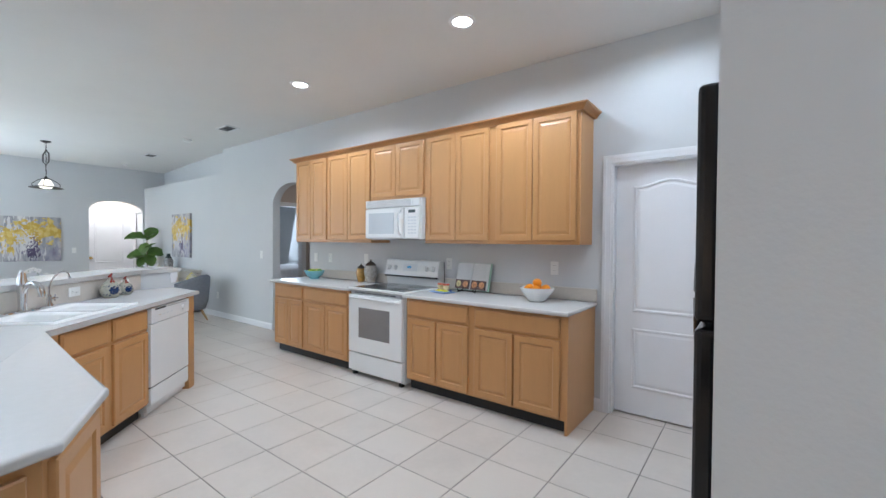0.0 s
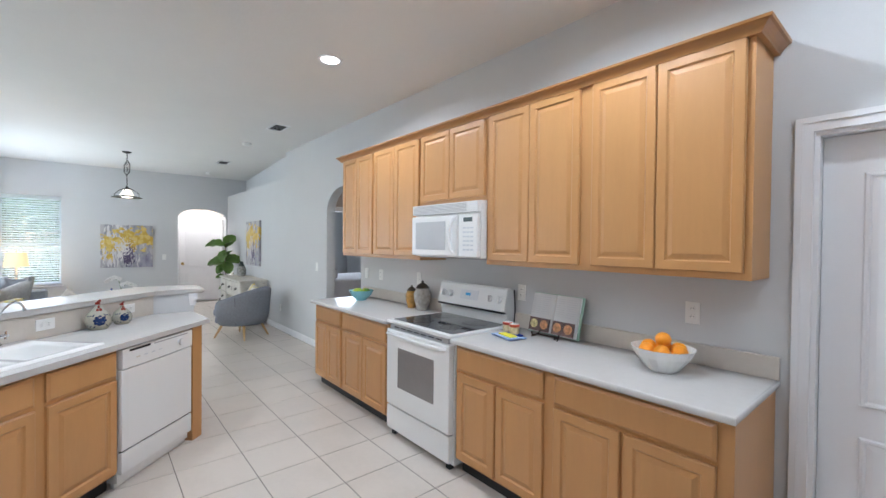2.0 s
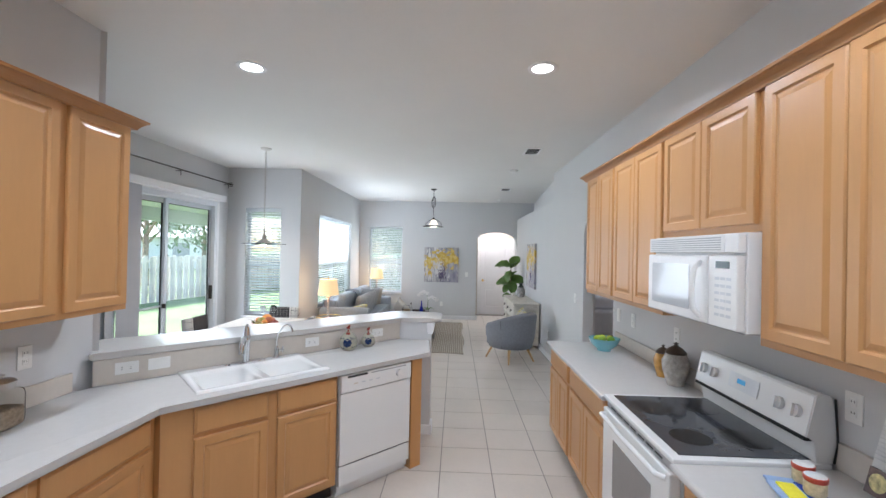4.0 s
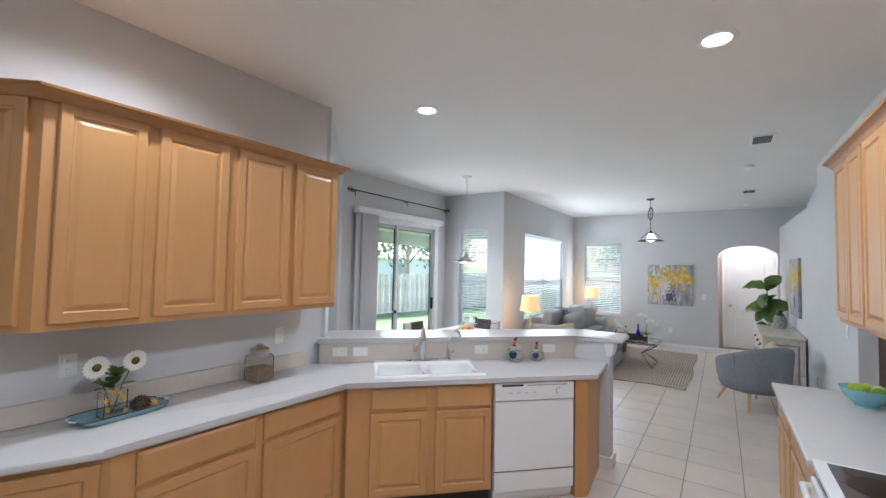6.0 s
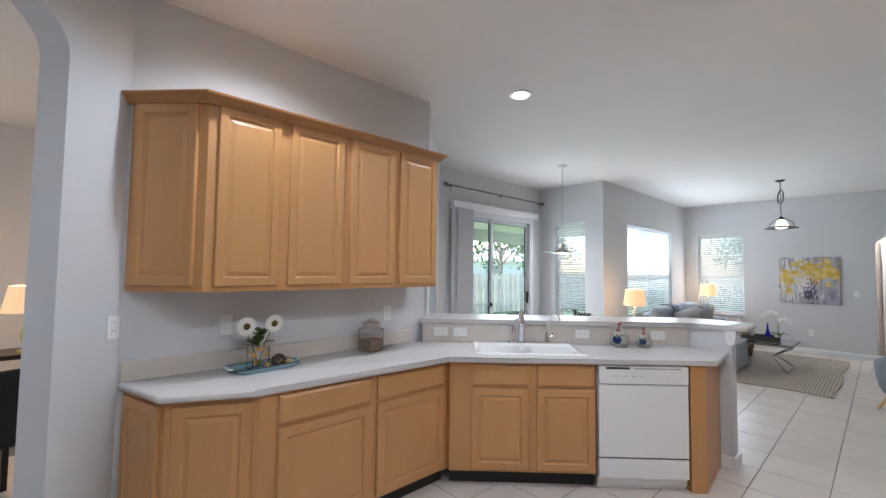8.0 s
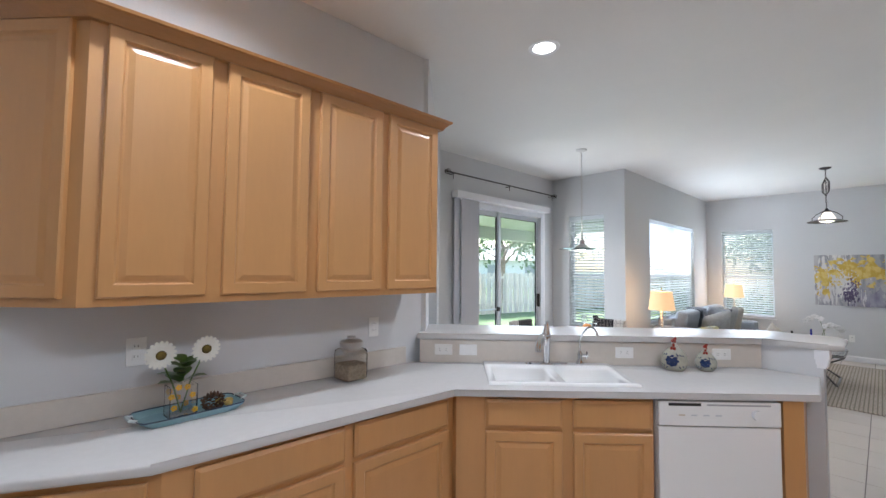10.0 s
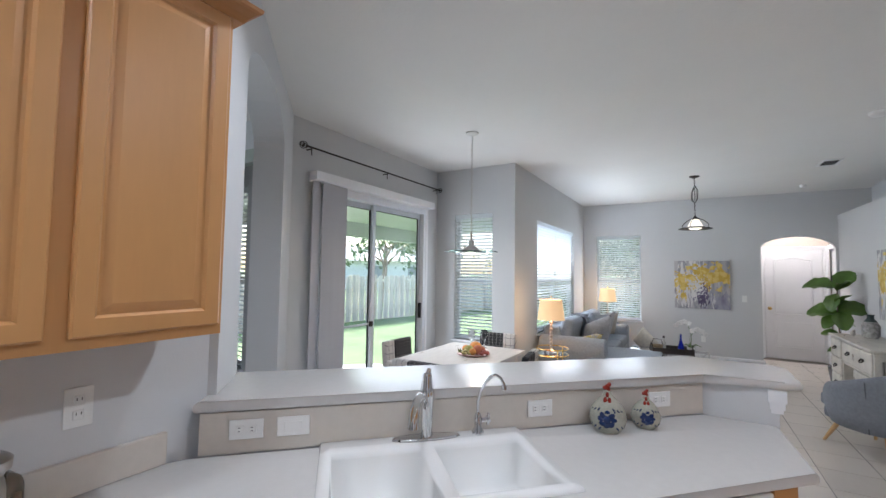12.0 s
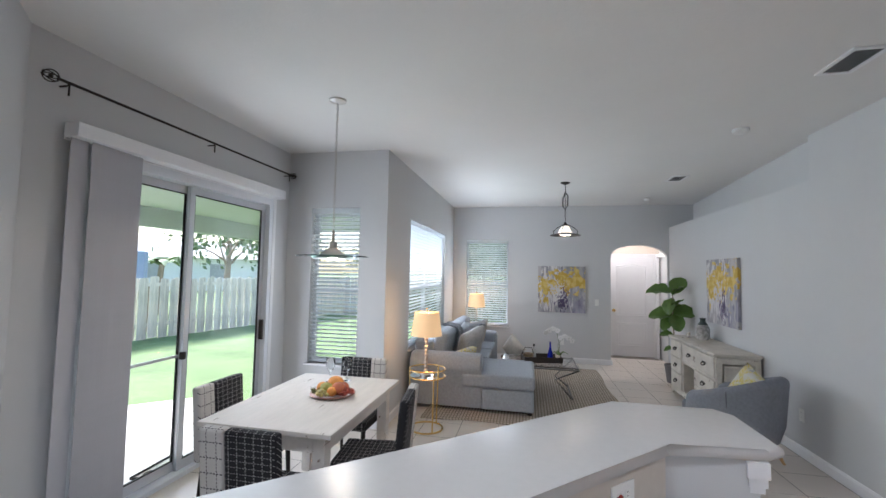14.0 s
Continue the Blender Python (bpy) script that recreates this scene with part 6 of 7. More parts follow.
lathe(bm, [(0, 0), (0.06, 0.0), (0.082, 0.03), (0.085, 0.15), (0.06, 0.20), (0.032, 0.235), (0.03, 0.27), (0.04, 0.285), (0, 0.285)], n=28)
part("body", bm, make_mat("patterned_grey_glaze", (0.33, 0.32, 0.31), 0.4, vary=0.6, scale=25), vs, smooth=True)
bm = bmesh.new()
lathe(bm, [(0.0325, 0.232), (0.062, 0.2), (0.0335, 0.238), (0.0315, 0.27), (0.042, 0.286), (0.03, 0.288)], n=28)
part("neck_band", bm, make_mat("dark_green_glaze", (0.03, 0.05, 0.045), 0.3), vs, smooth=True)
or_ = thing("ornament", "small pale bird ornament on the dresser", "ornament", pose(-8.22, 3.66, DH))
bm = bmesh.new()
ball(bm, (0, 0, 0.03), 0.03, 1.4, 0.9, 1)
ball(bm, (0.035, 0, 0.065), 0.016)
part("body", bm, PILW, or_, smooth="all")

# ---- fiddle-leaf plant ----
fp = thing("fig_plant", "tall potted plant with large dark green leaves behind the dresser", "plant", pose(-8.95, 3.71, 0))
bm = bmesh.new()
lathe(bm, [(0, 0), (0.11, 0.0), (0.145, 0.27), (0.13, 0.27), (0.12, 0.24), (0, 0.24)], n=28)
part("pot", bm, make_mat("grey_pot", (0.17, 0.16, 0.16), 0.6, vary=0.1), fp, "grey tapered pot", smooth=True)
bm = bmesh.new()
tube(bm, [(0, 0, 0.2), (0.02, 0.0, 0.6), (-0.01, -0.02, 1.0), (0.02, -0.02, 1.45)], 0.013, 8, r2=0.007)
part("stem", bm, BARK, fp, smooth=True)
lr = random.Random(3)
for i, (z, az, el, ln, roll) in enumerate(((1.36, 84, 66, 0.36, 62), (1.38, 256, 16, 0.44, 30), (1.30, 300, -52, 0.30, 12), (1.34, 20, 55, 0.26, 30), (1.02, 256, 10, 0.40, 38), (1.06, 66, 14, 0.36, 55), (1.12, 30, 62, 0.28, 20), (1.02, 95, 44, 0.30, 60), (1.04, 5, -38, 0.32, 10), (0.94, 110, -8, 0.26, 40), (0.98, 290, -30, 0.28, 20), (0.72, 262, 14, 0.22, 35), (0.66, 60, 20, 0.18, 30), (0.52, 250, -5, 0.17, 30))):
    bm = bmesh.new()
    rows = []
    for a in range(9):
        t = a / 8
        w = 0.42 * ln * math.sin(math.pi * min(1, t * 0.93 + 0.03)) ** 0.7 * (0.75 + 0.5 * t)
        drop = -0.30 * ln * t * t
        row = []
        for b in range(5):
            s = (b - 2) / 2
            row.append(bm.verts.new((0.84 * ln * t, 0.84 * s * w, drop + 0.34 * w * abs(s) + 0.10 * w * math.sin(a * 2.1 + 1.5 * b + i))))
        rows.append(row)
    for p, q in zip(rows, rows[1:]):
        for b in range(4):
            bm.faces.new((p[b], p[b + 1], q[b + 1], q[b]))
    side = 1 if math.sin(radians(az)) * 0.96 + math.cos(radians(az)) * 0.28 > 0 else -1
    part("leaf", bm, FIG, fp, smooth="all", at=pose(0, -0.01, z, 0, 0, az) @ pose(0, 0, 0, 0, -el, 0) @ pose(0, 0, 0, side * (roll + lr.uniform(-6, 6)), 0, 0))

# ---- paintings ----
for nm, m, w, h, sd_ in (("far", pose(LX + 0.001, 2.085, 1.36, 0, 0, 90), 0.86, 0.87, 0.0), ("side", pose(-7.85, NY - 0.001, 1.45), 0.88, 0.86, 0.9)):
    th = thing("painting", "square abstract canvas in ochre, grey and lavender on the wall", "painting", m)
    part("canvas", box(-w / 2, w / 2, -0.038, -0.001, -h / 2, h / 2, 0.003), painting_mat("abstract_paint", sd_), th)

# ---- kitchen worktop things ----
ob_ = thing("fruit_bowl", "white faceted bowl filled with oranges on the counter", "bowl", pose(-0.12, 3.70, ZC))
bm = bmesh.new()
lathe(bm, [(0, 0), (0.06, 0), (0.075, 0.012), (0.125, 0.075), (0.145, 0.115), (0.138, 0.115), (0.115, 0.07), (0.06, 0.02), (0, 0.018)], n=18)
part("bowl", bm, PORC, ob_)
ORM = make_mat("orange_peel", (0.93, 0.33, 0.012), 0.4, vary=0.14, scale=20, bump=0.5, bump_scale=400)
for x, y, z in ((-0.06, -0.04, 0.095), (0.02, -0.065, 0.10), (0.075, 0.0, 0.10), (-0.02, 0.06, 0.10), (-0.08, 0.03, 0.10), (0.0, 0.0, 0.15), (0.05, 0.06, 0.10)):
    bm = bmesh.new()
    ball(bm, (0, 0, 0), 0.037, 1, 1, 0.94, 20, 12)
    o = tagged(part("orange", bm, ORM, ob_, smooth="all", at=pose(x, y, z)))
bb = thing("bowl", "pale blue bowl of limes and lemons on the counter", "bowl", pose(-3.17, 3.73, ZC))
bm = bmesh.new()
lathe(bm, [(0, 0), (0.055, 0), (0.055, 0.012), (0.10, 0.05), (0.128, 0.105), (0.121, 0.105), (0.095, 0.055), (0, 0.025)], n=32)
part("bowl", bm, make_mat("pale_blue_glaze", (0.24, 0.52, 0.58), 0.25), bb, smooth=True)
for x, y, c in ((-0.05, 0.0, (0.55, 0.60, 0.05)), (0.03, -0.03, (0.25, 0.42, 0.03)), (0.05, 0.04, (0.13, 0.30, 0.03)), (-0.01, 0.05, (0.5, 0.5, 0.06)), (-0.02, -0.05, (0.35, 0.45, 0.04))):
    bm = bmesh.new()
    ball(bm, (0, 0, 0), 0.030, 1.15, 1, 1, 14, 9)
    part("lime", bm, make_mat("citrus_skin", c, 0.4, vary=0.1), bb, smooth="all", at=pose(x, y, 0.095, 0, 0, 40 * x * 100))


PEWTER = make_mat("dark_pewter", (0.13, 0.115, 0.10), 0.35, metal=0.8, vary=0.2)


def canister(x, y, r, h, fill, label, c=(0.55, 0.53, 0.50)):
    th = thing("canister", label, "jar", pose(x, y, ZC))
    bm = bmesh.new()
    lathe(bm, [(0, 0), (r * 0.6, 0), (r * 0.95, h * 0.35), (r, h * 0.55), (r * 0.75, h * 0.72), (r * 0.72, h * 0.74), (0, h * 0.74)], n=28)
    part("body", bm, make_mat("canister_body", c, 0.08, vary=0.35, scale=25, coat=0.6), th, smooth=True)
    bm = bmesh.new()
    lathe(bm, [(r * 0.75, h * 0.735), (r * 0.80, h * 0.76), (r * 0.5, h * 0.86), (r * 0.14, h * 0.92), (r * 0.12, h * 0.94), (r * 0.2, h * 0.97), (0, h)], n=24)
    part("lid", bm, PEWTER, th, "dark pewter domed lid with a knob", smooth=True)
    return th


canister(-2.445, 3.865, 0.060, 0.215, None, "small amber glass canister with a dark bronze lid", (0.50, 0.27, 0.06))
canister(-2.265, 3.855, 0.080, 0.27, None, "large grey glass canister with a dark bronze lid", (0.40, 0.37, 0.33))
# cookbook on a stand
cb = thing("cookbook", "open cookbook with food photographs on a black stand", "book", pose(-0.885, 3.86, ZC + 0.02, -14, 0, -4))
PAGE = make_mat("page", (0.68, 0.68, 0.68), 0.6, vary=0.02)
TXT = make_mat("printed_text", (0.59, 0.59, 0.60), 0.6)
part("cover", box(-0.20, 0.205, 0.012, 0.022, -0.005, 0.265), make_mat("green_cover", (0.36, 0.55, 0.44), 0.5), cb, "pale green cover")
for s in (-1, 1):
    bm = bmesh.new()
    rows = []
    for i in range(9):
        t = i / 8
        x = s * (0.003 + 0.19 * t)
        y = -0.014 * math.sin(math.pi * min(1, t * 1.1)) + 0.002
        rows.append((x, y))
    outline = rows + [(s * 0.193, 0.011), (s * 0.003, 0.011)]
    prism(bm, outline if s > 0 else outline[::-1], 0.0, 0.26, "z")
    pg = part("page_block", bm, PAGE, cb)
    for k in range(9):
        z = 0.235 - 0.014 * k
        for (ta, tb_) in ((0.12, 0.46), (0.54, 0.90)):
            xa, xb = s * (0.003 + 0.19 * ta), s * (0.003 + 0.19 * tb_)
            ya = -0.0158
            part("text_line", boxes((min(xa, xb), max(xa, xb), ya, ya + 0.004, z, z + 0.003)), TXT, pg)
    for k in range(2):
        ta, tb_ = 0.06 + 0.44 * k, 0.48 + 0.44 * k
        xa, xb = sorted((s * (0.003 + 0.19 * ta), s * (0.003 + 0.19 * tb_)))
        part("photo", boxes((xa, xb, -0.0165, -0.004, 0.004, 0.092)), make_mat("photo_ground", (0.13, 0.08, 0.07), 0.4, vary=0.7, scale=25), pg)
        bm = bmesh.new()
        ball(bm, ((xa + xb) / 2, -0.0165, 0.05), 0.031, 1.05, 0.05, 1, 18, 8)
        part("photo_dish", bm, make_mat("photo_dish", ((0.62, 0.30, 0.14), (0.66, 0.58, 0.28))[k if s < 0 else 0], 0.5, vary=0.5, scale=50), pg, smooth="all")
es = thing("book_stand", "small black wire book stand on the counter", "stand", pose(-0.885, 3.83, ZC))
bm = bmesh.new()
tube(bm, [(-0.09, -0.05, 0.035), (-0.085, -0.05, 0.012), (-0.08, 0.0, 0.012), (0.08, 0.0, 0.012), (0.085, -0.05, 0.012), (0.09, -0.05, 0.035)], 0.005, 6)
for s in (-1, 1):
    tube(bm, [(0.08 * s, 0.0, 0.012), (0.10 * s, -0.04, 0.0)], 0.005, 6)
    tube(bm, [(0.08 * s, 0.0, 0.012), (0.05 * s, 0.09, 0.10)], 0.005, 6)
part("frame", bm, IRON, es)
# folded towel with two jars
tw = thing("dish_towel", "folded blue and yellow dish towels on the counter", "towel", pose(-1.06, 3.64, ZC, 0, 0, -14))
for i, (a, b, c, d, z, col) in enumerate(((-0.11, 0.10, -0.06, 0.08, 0.001, (0.30, 0.42, 0.66)), (-0.05, 0.12, -0.075, 0.02, 0.011, (0.34, 0.46, 0.70)), (-0.03, 0.105, -0.055, 0.00, 0.020, (0.82, 0.74, 0.05)), (-0.06, 0.07, 0.01, 0.075, 0.012, (0.02, 0.05, 0.30)))):
    part("fold", box(a, b, c, d, z, z + 0.009, 0.004, 3), make_mat("towel_cloth", col, 0.95, vary=0.08, scale=40, bump=0.6, bump_scale=300), tw)
for x, y in ((-1.115, 3.70), (-1.035, 3.675)):
    j = thing("spice_jar", "small glass jar with a red-banded lid on the folded towel", "jar", pose(x, y, ZC + 0.022))
    bm = bmesh.new()
    lathe(bm, [(0, 0), (0.028, 0), (0.032, 0.008), (0.032, 0.045), (0.028, 0.05), (0, 0.05)], n=20)
    part("body", bm, make_mat("jar_label", (0.62, 0.50, 0.30), 0.3, vary=0.4, scale=30), j, smooth=True)
    bm = bmesh.new()
    lathe(bm, [(0.031, 0.046), (0.034, 0.05), (0.034, 0.062), (0.031, 0.064)], n=20)
    part("lid_band", bm, make_mat("lid_red", (0.50, 0.07, 0.04), 0.4), j, smooth=True)
    bm = bmesh.new()
    lathe(bm, [(0.031, 0.064), (0.0, 0.067)], n=20)
    part("lid_top", bm, PORC, j)


# hens on the sink counter
def hen(m, k, label):
    th = thing("ceramic_hen", label, "figurine", m)
    bm = bmesh.new()
    lathe(bm, [(0, 0), (0.050, 0.0), (0.075, 0.03), (0.084, 0.07), (0.072, 0.115), (0.044, 0.155), (0.020, 0.180), (0.016, 0.198), (0, 0.203)], n=32)
    part("body", bm, make_mat("cream_glaze", (0.36, 0.35, 0.29), 0.15, vary=0.2, scale=15), th, smooth=True)
    NAVY = make_mat("navy_glaze", (0.012, 0.028, 0.10), 0.15)
    for az0 in (-90, 90):
        for pr in range(9):
            a = radians(az0) + 0.34 * math.cos(pr * 0.785) * (0.0 if pr == 8 else 1)
            z = 0.078 + (0.0 if pr == 8 else 0.028 * math.sin(pr * 0.785))
            bm = bmesh.new()
            rad = 0.0815 if abs(z - 0.078) < 0.02 else (0.079 if z < 0.07 else 0.071)
            ball(bm, (0, 0, 0), 0.0165 if pr < 8 else 0.022, 0.22, 1, 0.75, 10, 6)
            part("petal", bm, NAVY, th, smooth="all", at=Matrix.Translation((rad * math.cos(a), rad * math.sin(a), z)) @ Euler((pr * 0.6, 0, a)).to_matrix().to_4x4())
        for q in range(18):
            w = (-1 if q % 2 else 1) * (0.42 + 0.10 * (q // 2))
            a = radians(az0) + w
            z = (0.124 - 0.002 * (q // 2), 0.030 + 0.002 * (q // 2), 0.108)[q % 3]
            rad = 0.071 if z > 0.1 else (0.0765 if z < 0.06 else 0.0825)
            bm = bmesh.new()
            ball(bm, (0, 0, 0), 0.009, 0.25, 0.42, 1.3, 8, 5)
            part("leaf_mark", bm, NAVY, th, smooth="all", at=Matrix.Translation((rad * math.cos(a), rad * math.sin(a), z)) @ Euler((0.7 * (1 if w > 0 else -1), 0, a)).to_matrix().to_4x4())
    RED = make_mat("red_glaze", (0.26, 0.03, 0.02), 0.2)
    bm = bmesh.new()
    for y, z, r in ((-0.012, 0.212, 0.009), (0.0, 0.220, 0.011), (0.008, 0.232, 0.009), (0.004, 0.205, 0.010)):
        ball(bm, (y, 0, z), r, 1, 0.6, 1.2, 10, 7)
    part("comb", bm, RED, th, smooth="all")
    bm = bmesh.new()
    ball(bm, (0.009, -0.036, 0.158), 0.013, 0.7, 0.8, 1.4, 10, 7)
    ball(bm, (-0.009, -0.036, 0.158), 0.013, 0.7, 0.8, 1.4, 10, 7)
    ball(bm, (0.0, -0.022, 0.184), 0.010, 0.8, 0.9, 1.5, 10, 7)
    part("wattle", bm, RED, th, smooth="all")
    th.scale = (k * 0.98, k * 0.98, k * 0.9)
    return th


hen(pose(*uv(3.205, -0.955, ZC), 0, 0, 97), 0.92, "large cream ceramic hen with a navy flower, by the sink")
hen(pose(*uv(3.395, -0.955, ZC), 0, 0, 102), 0.74, "small cream ceramic hen with navy leaves, beside the larger one")

# flower tray
tr = thing("enamel_tray", "pale blue rectangular enamel tray with a dark rim", "tray", pose(-0.56, 0.52, ZC, 0, 0, 6))
bm = bmesh.new()
rings_ = []
for k, z in ((0.86, 0.006), (1.0, 0.026), (1.02, 0.028), (0.99, 0.020), (0.84, 0.0)):
    ring = []
    for i in range(32):
        a = 2 * math.pi * i / 32
        c, s = math.cos(a), math.sin(a)
        sup = (abs(c) ** 9 + abs(s) ** 9) ** (-0.1111)
        ring.append(bm.verts.new((0.21 * k * c * sup, 0.10 * k * s * sup, z)))
    rings_.append(ring)
for a, b in zip(rings_, rings_[1:]):
    for i in range(32):
        j = (i + 1) % 32
        bm.faces.new((a[i], a[j], b[j], b[i]))
bm.faces.new(rings_[0]), bm.faces.new(rings_[-1][::-1])
part("dish", bm, make_mat("blue_enamel", (0.25, 0.40, 0.44), 0.2, vary=0.05), tr, smooth=True)
bm = bmesh.new()
tube(bm, [v for v in [(0.2135 * math.cos(a) * (abs(math.cos(a)) ** 9 + abs(math.sin(a)) ** 9) ** (-0.1111), 0.1015 * math.sin(a) * (abs(math.cos(a)) ** 9 + abs(math.sin(a)) ** 9) ** (-0.1111), 0.028) for a in [2 * math.pi * i / 32 for i in range(32)]]], 0.0028, 6, closed=True)
part("rim", bm, make_mat("navy_rim", (0.01, 0.03, 0.06), 0.3), tr)
for s in (-1, 1):
    bm = bmesh.new()
    tube(bm, [(0.21 * s, -0.04, 0.028), (0.235 * s, -0.03, 0.034), (0.235 * s, 0.03, 0.034), (0.21 * s, 0.04, 0.028)], 0.006, 6)
    part("handle", bm, make_mat("pale_enamel", (0.62, 0.70, 0.70), 0.2), tr)
tr.scale = (0.9, 0.95, 1)
zz = ZC + 0.0075
vz = thing("glass_vase", "clear square glass vase with yellow blossoms and two white flowers", "vase", pose(-0.525, 0.52, zz, 0, 0, 6))
bm = bmesh.new()
quadbox(bm, -0.05, 0.05, -0.035, 0.035, 0, 0.12)
bm.faces.ensure_lookup_table()
bmesh.ops.delete(bm, geom=[f for f in bm.faces if f.calc_center_median().z > 0.119], context="FACES")
bmesh.ops.solidify(bm, geom=bm.faces[:], thickness=0.004)
part("vessel", bm, GLASS, vz)
YEL = make_mat("yellow_blossom", (0.75, 0.42, 0.03), 0.6, vary=0.2)
for x, y, z in ((-0.03, -0.039, 0.03), (0.0, -0.039, 0.06), (0.03, -0.039, 0.09), (0.035, 0.039, 0.04), (-0.03, 0.039, 0.08), (-0.01, 0.039, 0.115), (0.02, 0.039, 0.118), (-0.04, 0.039, 0.02), (0.045, 0.039, 0.085)):
    bm = bmesh.new()
    for a in range(5):
        ball(bm, (0.007 * math.cos(a * 1.257), 0, 0.007 * math.sin(a * 1.257)), 0.0055, 1, 0.3, 1, 8, 5)
    part("blossom", bm, YEL, vz, smooth="all", at=pose(x, y, z))
WPET = make_mat("white_petal", (0.80, 0.79, 0.72), 0.6, vary=0.04)
for fx, fz, tilt_ in ((-0.082, 0.255, -8), (0.082, 0.252, 10)):
    bm = bmesh.new()
    tube(bm, [(0.0, 0, 0.01), (fx * 0.4, 0.0, 0.13), (fx, 0.005, fz - 0.01)], 0.003, 6)
    part("stem", bm, FIG, vz)
    bm = bmesh.new()
    for ring_i, (cnt, ln_) in enumerate(((18, 0.056), (15, 0.045))):
        for a in range(cnt):
            an = 2 * math.pi * (a + 0.5 * ring_i) / cnt
            c, s = math.cos(an), math.sin(an)
            pr_ = []
            for t, w in ((0.22, 0.005), (0.62, 0.012), (1.0, 0.004)):
                cx_, cz_ = c * ln_ * t, s * ln_ * t
                pr_.append((bm.verts.new((cx_ - s * w, 0.008 * t * t + 0.004 * ring_i, cz_ + c * w)), bm.verts.new((cx_ + s * w, 0.008 * t * t + 0.004 * ring_i, cz_ - c * w))))
            for p, q in zip(pr_, pr_[1:]):
                bm.faces.new((p[0], p[1], q[1], q[0]))
    fl = part("flower", bm, WPET, vz, "white daisy-like flower", at=pose(fx, 0.012, fz, -6, tilt_, 0))
    bm = bmesh.new()
    ball(bm, (0, 0.012, 0), 0.019, 1, 0.5, 1, 14, 8)
    part("centre", bm, make_mat("flower_centre", (0.12, 0.08, 0.01), 0.8, vary=0.5, scale=60), fl, "dark yellow-brown flower centre", smooth="all")
for a, zc_, sz in ((20, 0.12, 0.10), (140, 0.13, 0.10), (250, 0.15, 0.10), (330, 0.19, 0.09), (80, 0.18, 0.09), (190, 0.20, 0.09), (290, 0.13, 0.10), (50, 0.16, 0.09), (110, 0.20, 0.08), (225, 0.18, 0.09), (350, 0.15, 0.09), (270, 0.21, 0.08)):
    bm = bmesh.new()
    rows = []
    for i in range(5):
        t = i / 4
        w = 0.35 * sz * math.sin(math.pi * (0.08 + 0.9 * t))
        rows.append([bm.verts.new((sz * t, w * s, 0.25 * sz * t * (1 - t) + 0.15 * w * abs(s))) for s in (-1, 0, 1)])
    for p, q in zip(rows, rows[1:]):
        for b in range(2):
            bm.faces.new((p[b], p[b + 1], q[b + 1], q[b]))
    part("leaf", bm, FIG, vz, smooth="all", at=pose(0, 0, zc_, 0, -15, a))
pc = thing("pine_cone", "brown pine cone with pale shells on the enamel tray", "pine cone", pose(-0.64, 0.53, zz + 0.03))
bm = bmesh.new()
for k in range(70):
    t = k / 70
    a = k * 2.4
    r = 0.030 * math.sin(math.pi * (0.12 + 0.82 * t)) + 0.004
    m4 = Matrix.Translation((-0.04 + 0.08 * t, r * math.cos(a), r * math.sin(a))) @ Euler((a, 0, 0.5)).to_matrix().to_4x4() @ Matrix.Diagonal((0.9, 1.3, 0.45, 1))
    bmesh.ops.create_icosphere(bm, subdivisions=1, radius=0.0085, matrix=m4)
part("scales", bm, make_mat("cone_brown", (0.11, 0.055, 0.03), 0.8, vary=0.5, scale=60), pc)
for k, (x, y) in enumerate(((-0.71, 0.50), (-0.70, 0.545), (-0.675, 0.48), (-0.69, 0.52))):
    bm = bmesh.new()
    ball(bm, (0, 0, 0), 0.017, 1.2, 0.8, 0.7, 10, 7)
    tagged(part("shell", bm, make_mat("shell_yellow", (0.60, 0.42, 0.12), 0.5, vary=0.3, scale=60), smooth="all", at=pose(x, y, zz + 0.014, 0, 0, 40 * k)), "small yellow shell on the enamel tray", "shell", "shells on the tray")
# storage jar
gj = thing("storage_jar", "square clear glass storage jar with oats and a metal lid", "jar", pose(-1.335, 0.475, ZC, 0, 0, 8))
gj.scale = (1.14, 1.14, 1.06)
bm = box(-0.062, 0.062, -0.062, 0.062, 0.0, 0.16, 0.028, 5)
part("jar_body", bm, glass_mat("jar_glass", (0.95, 0.97, 0.965), ior=1.13), gj, smooth=True)
part("oats", box(-0.054, 0.054, -0.054, 0.054, 0.006, 0.085, 0.012, 3), make_mat("oats", (0.42, 0.33, 0.24), 0.95, vary=0.3, scale=70), gj, "oats filling half the jar")
bm = bmesh.new()
lathe(bm, [(0.044, 0.158), (0.044, 0.170), (0.054, 0.171), (0.055, 0.192), (0.048, 0.199), (0.020, 0.203), (0.014, 0.207), (0.022, 0.213), (0.021, 0.219), (0, 0.221)], n=28)
part("lid", bm, STEEL, gj, "brushed metal lid with a knob", smooth=True)

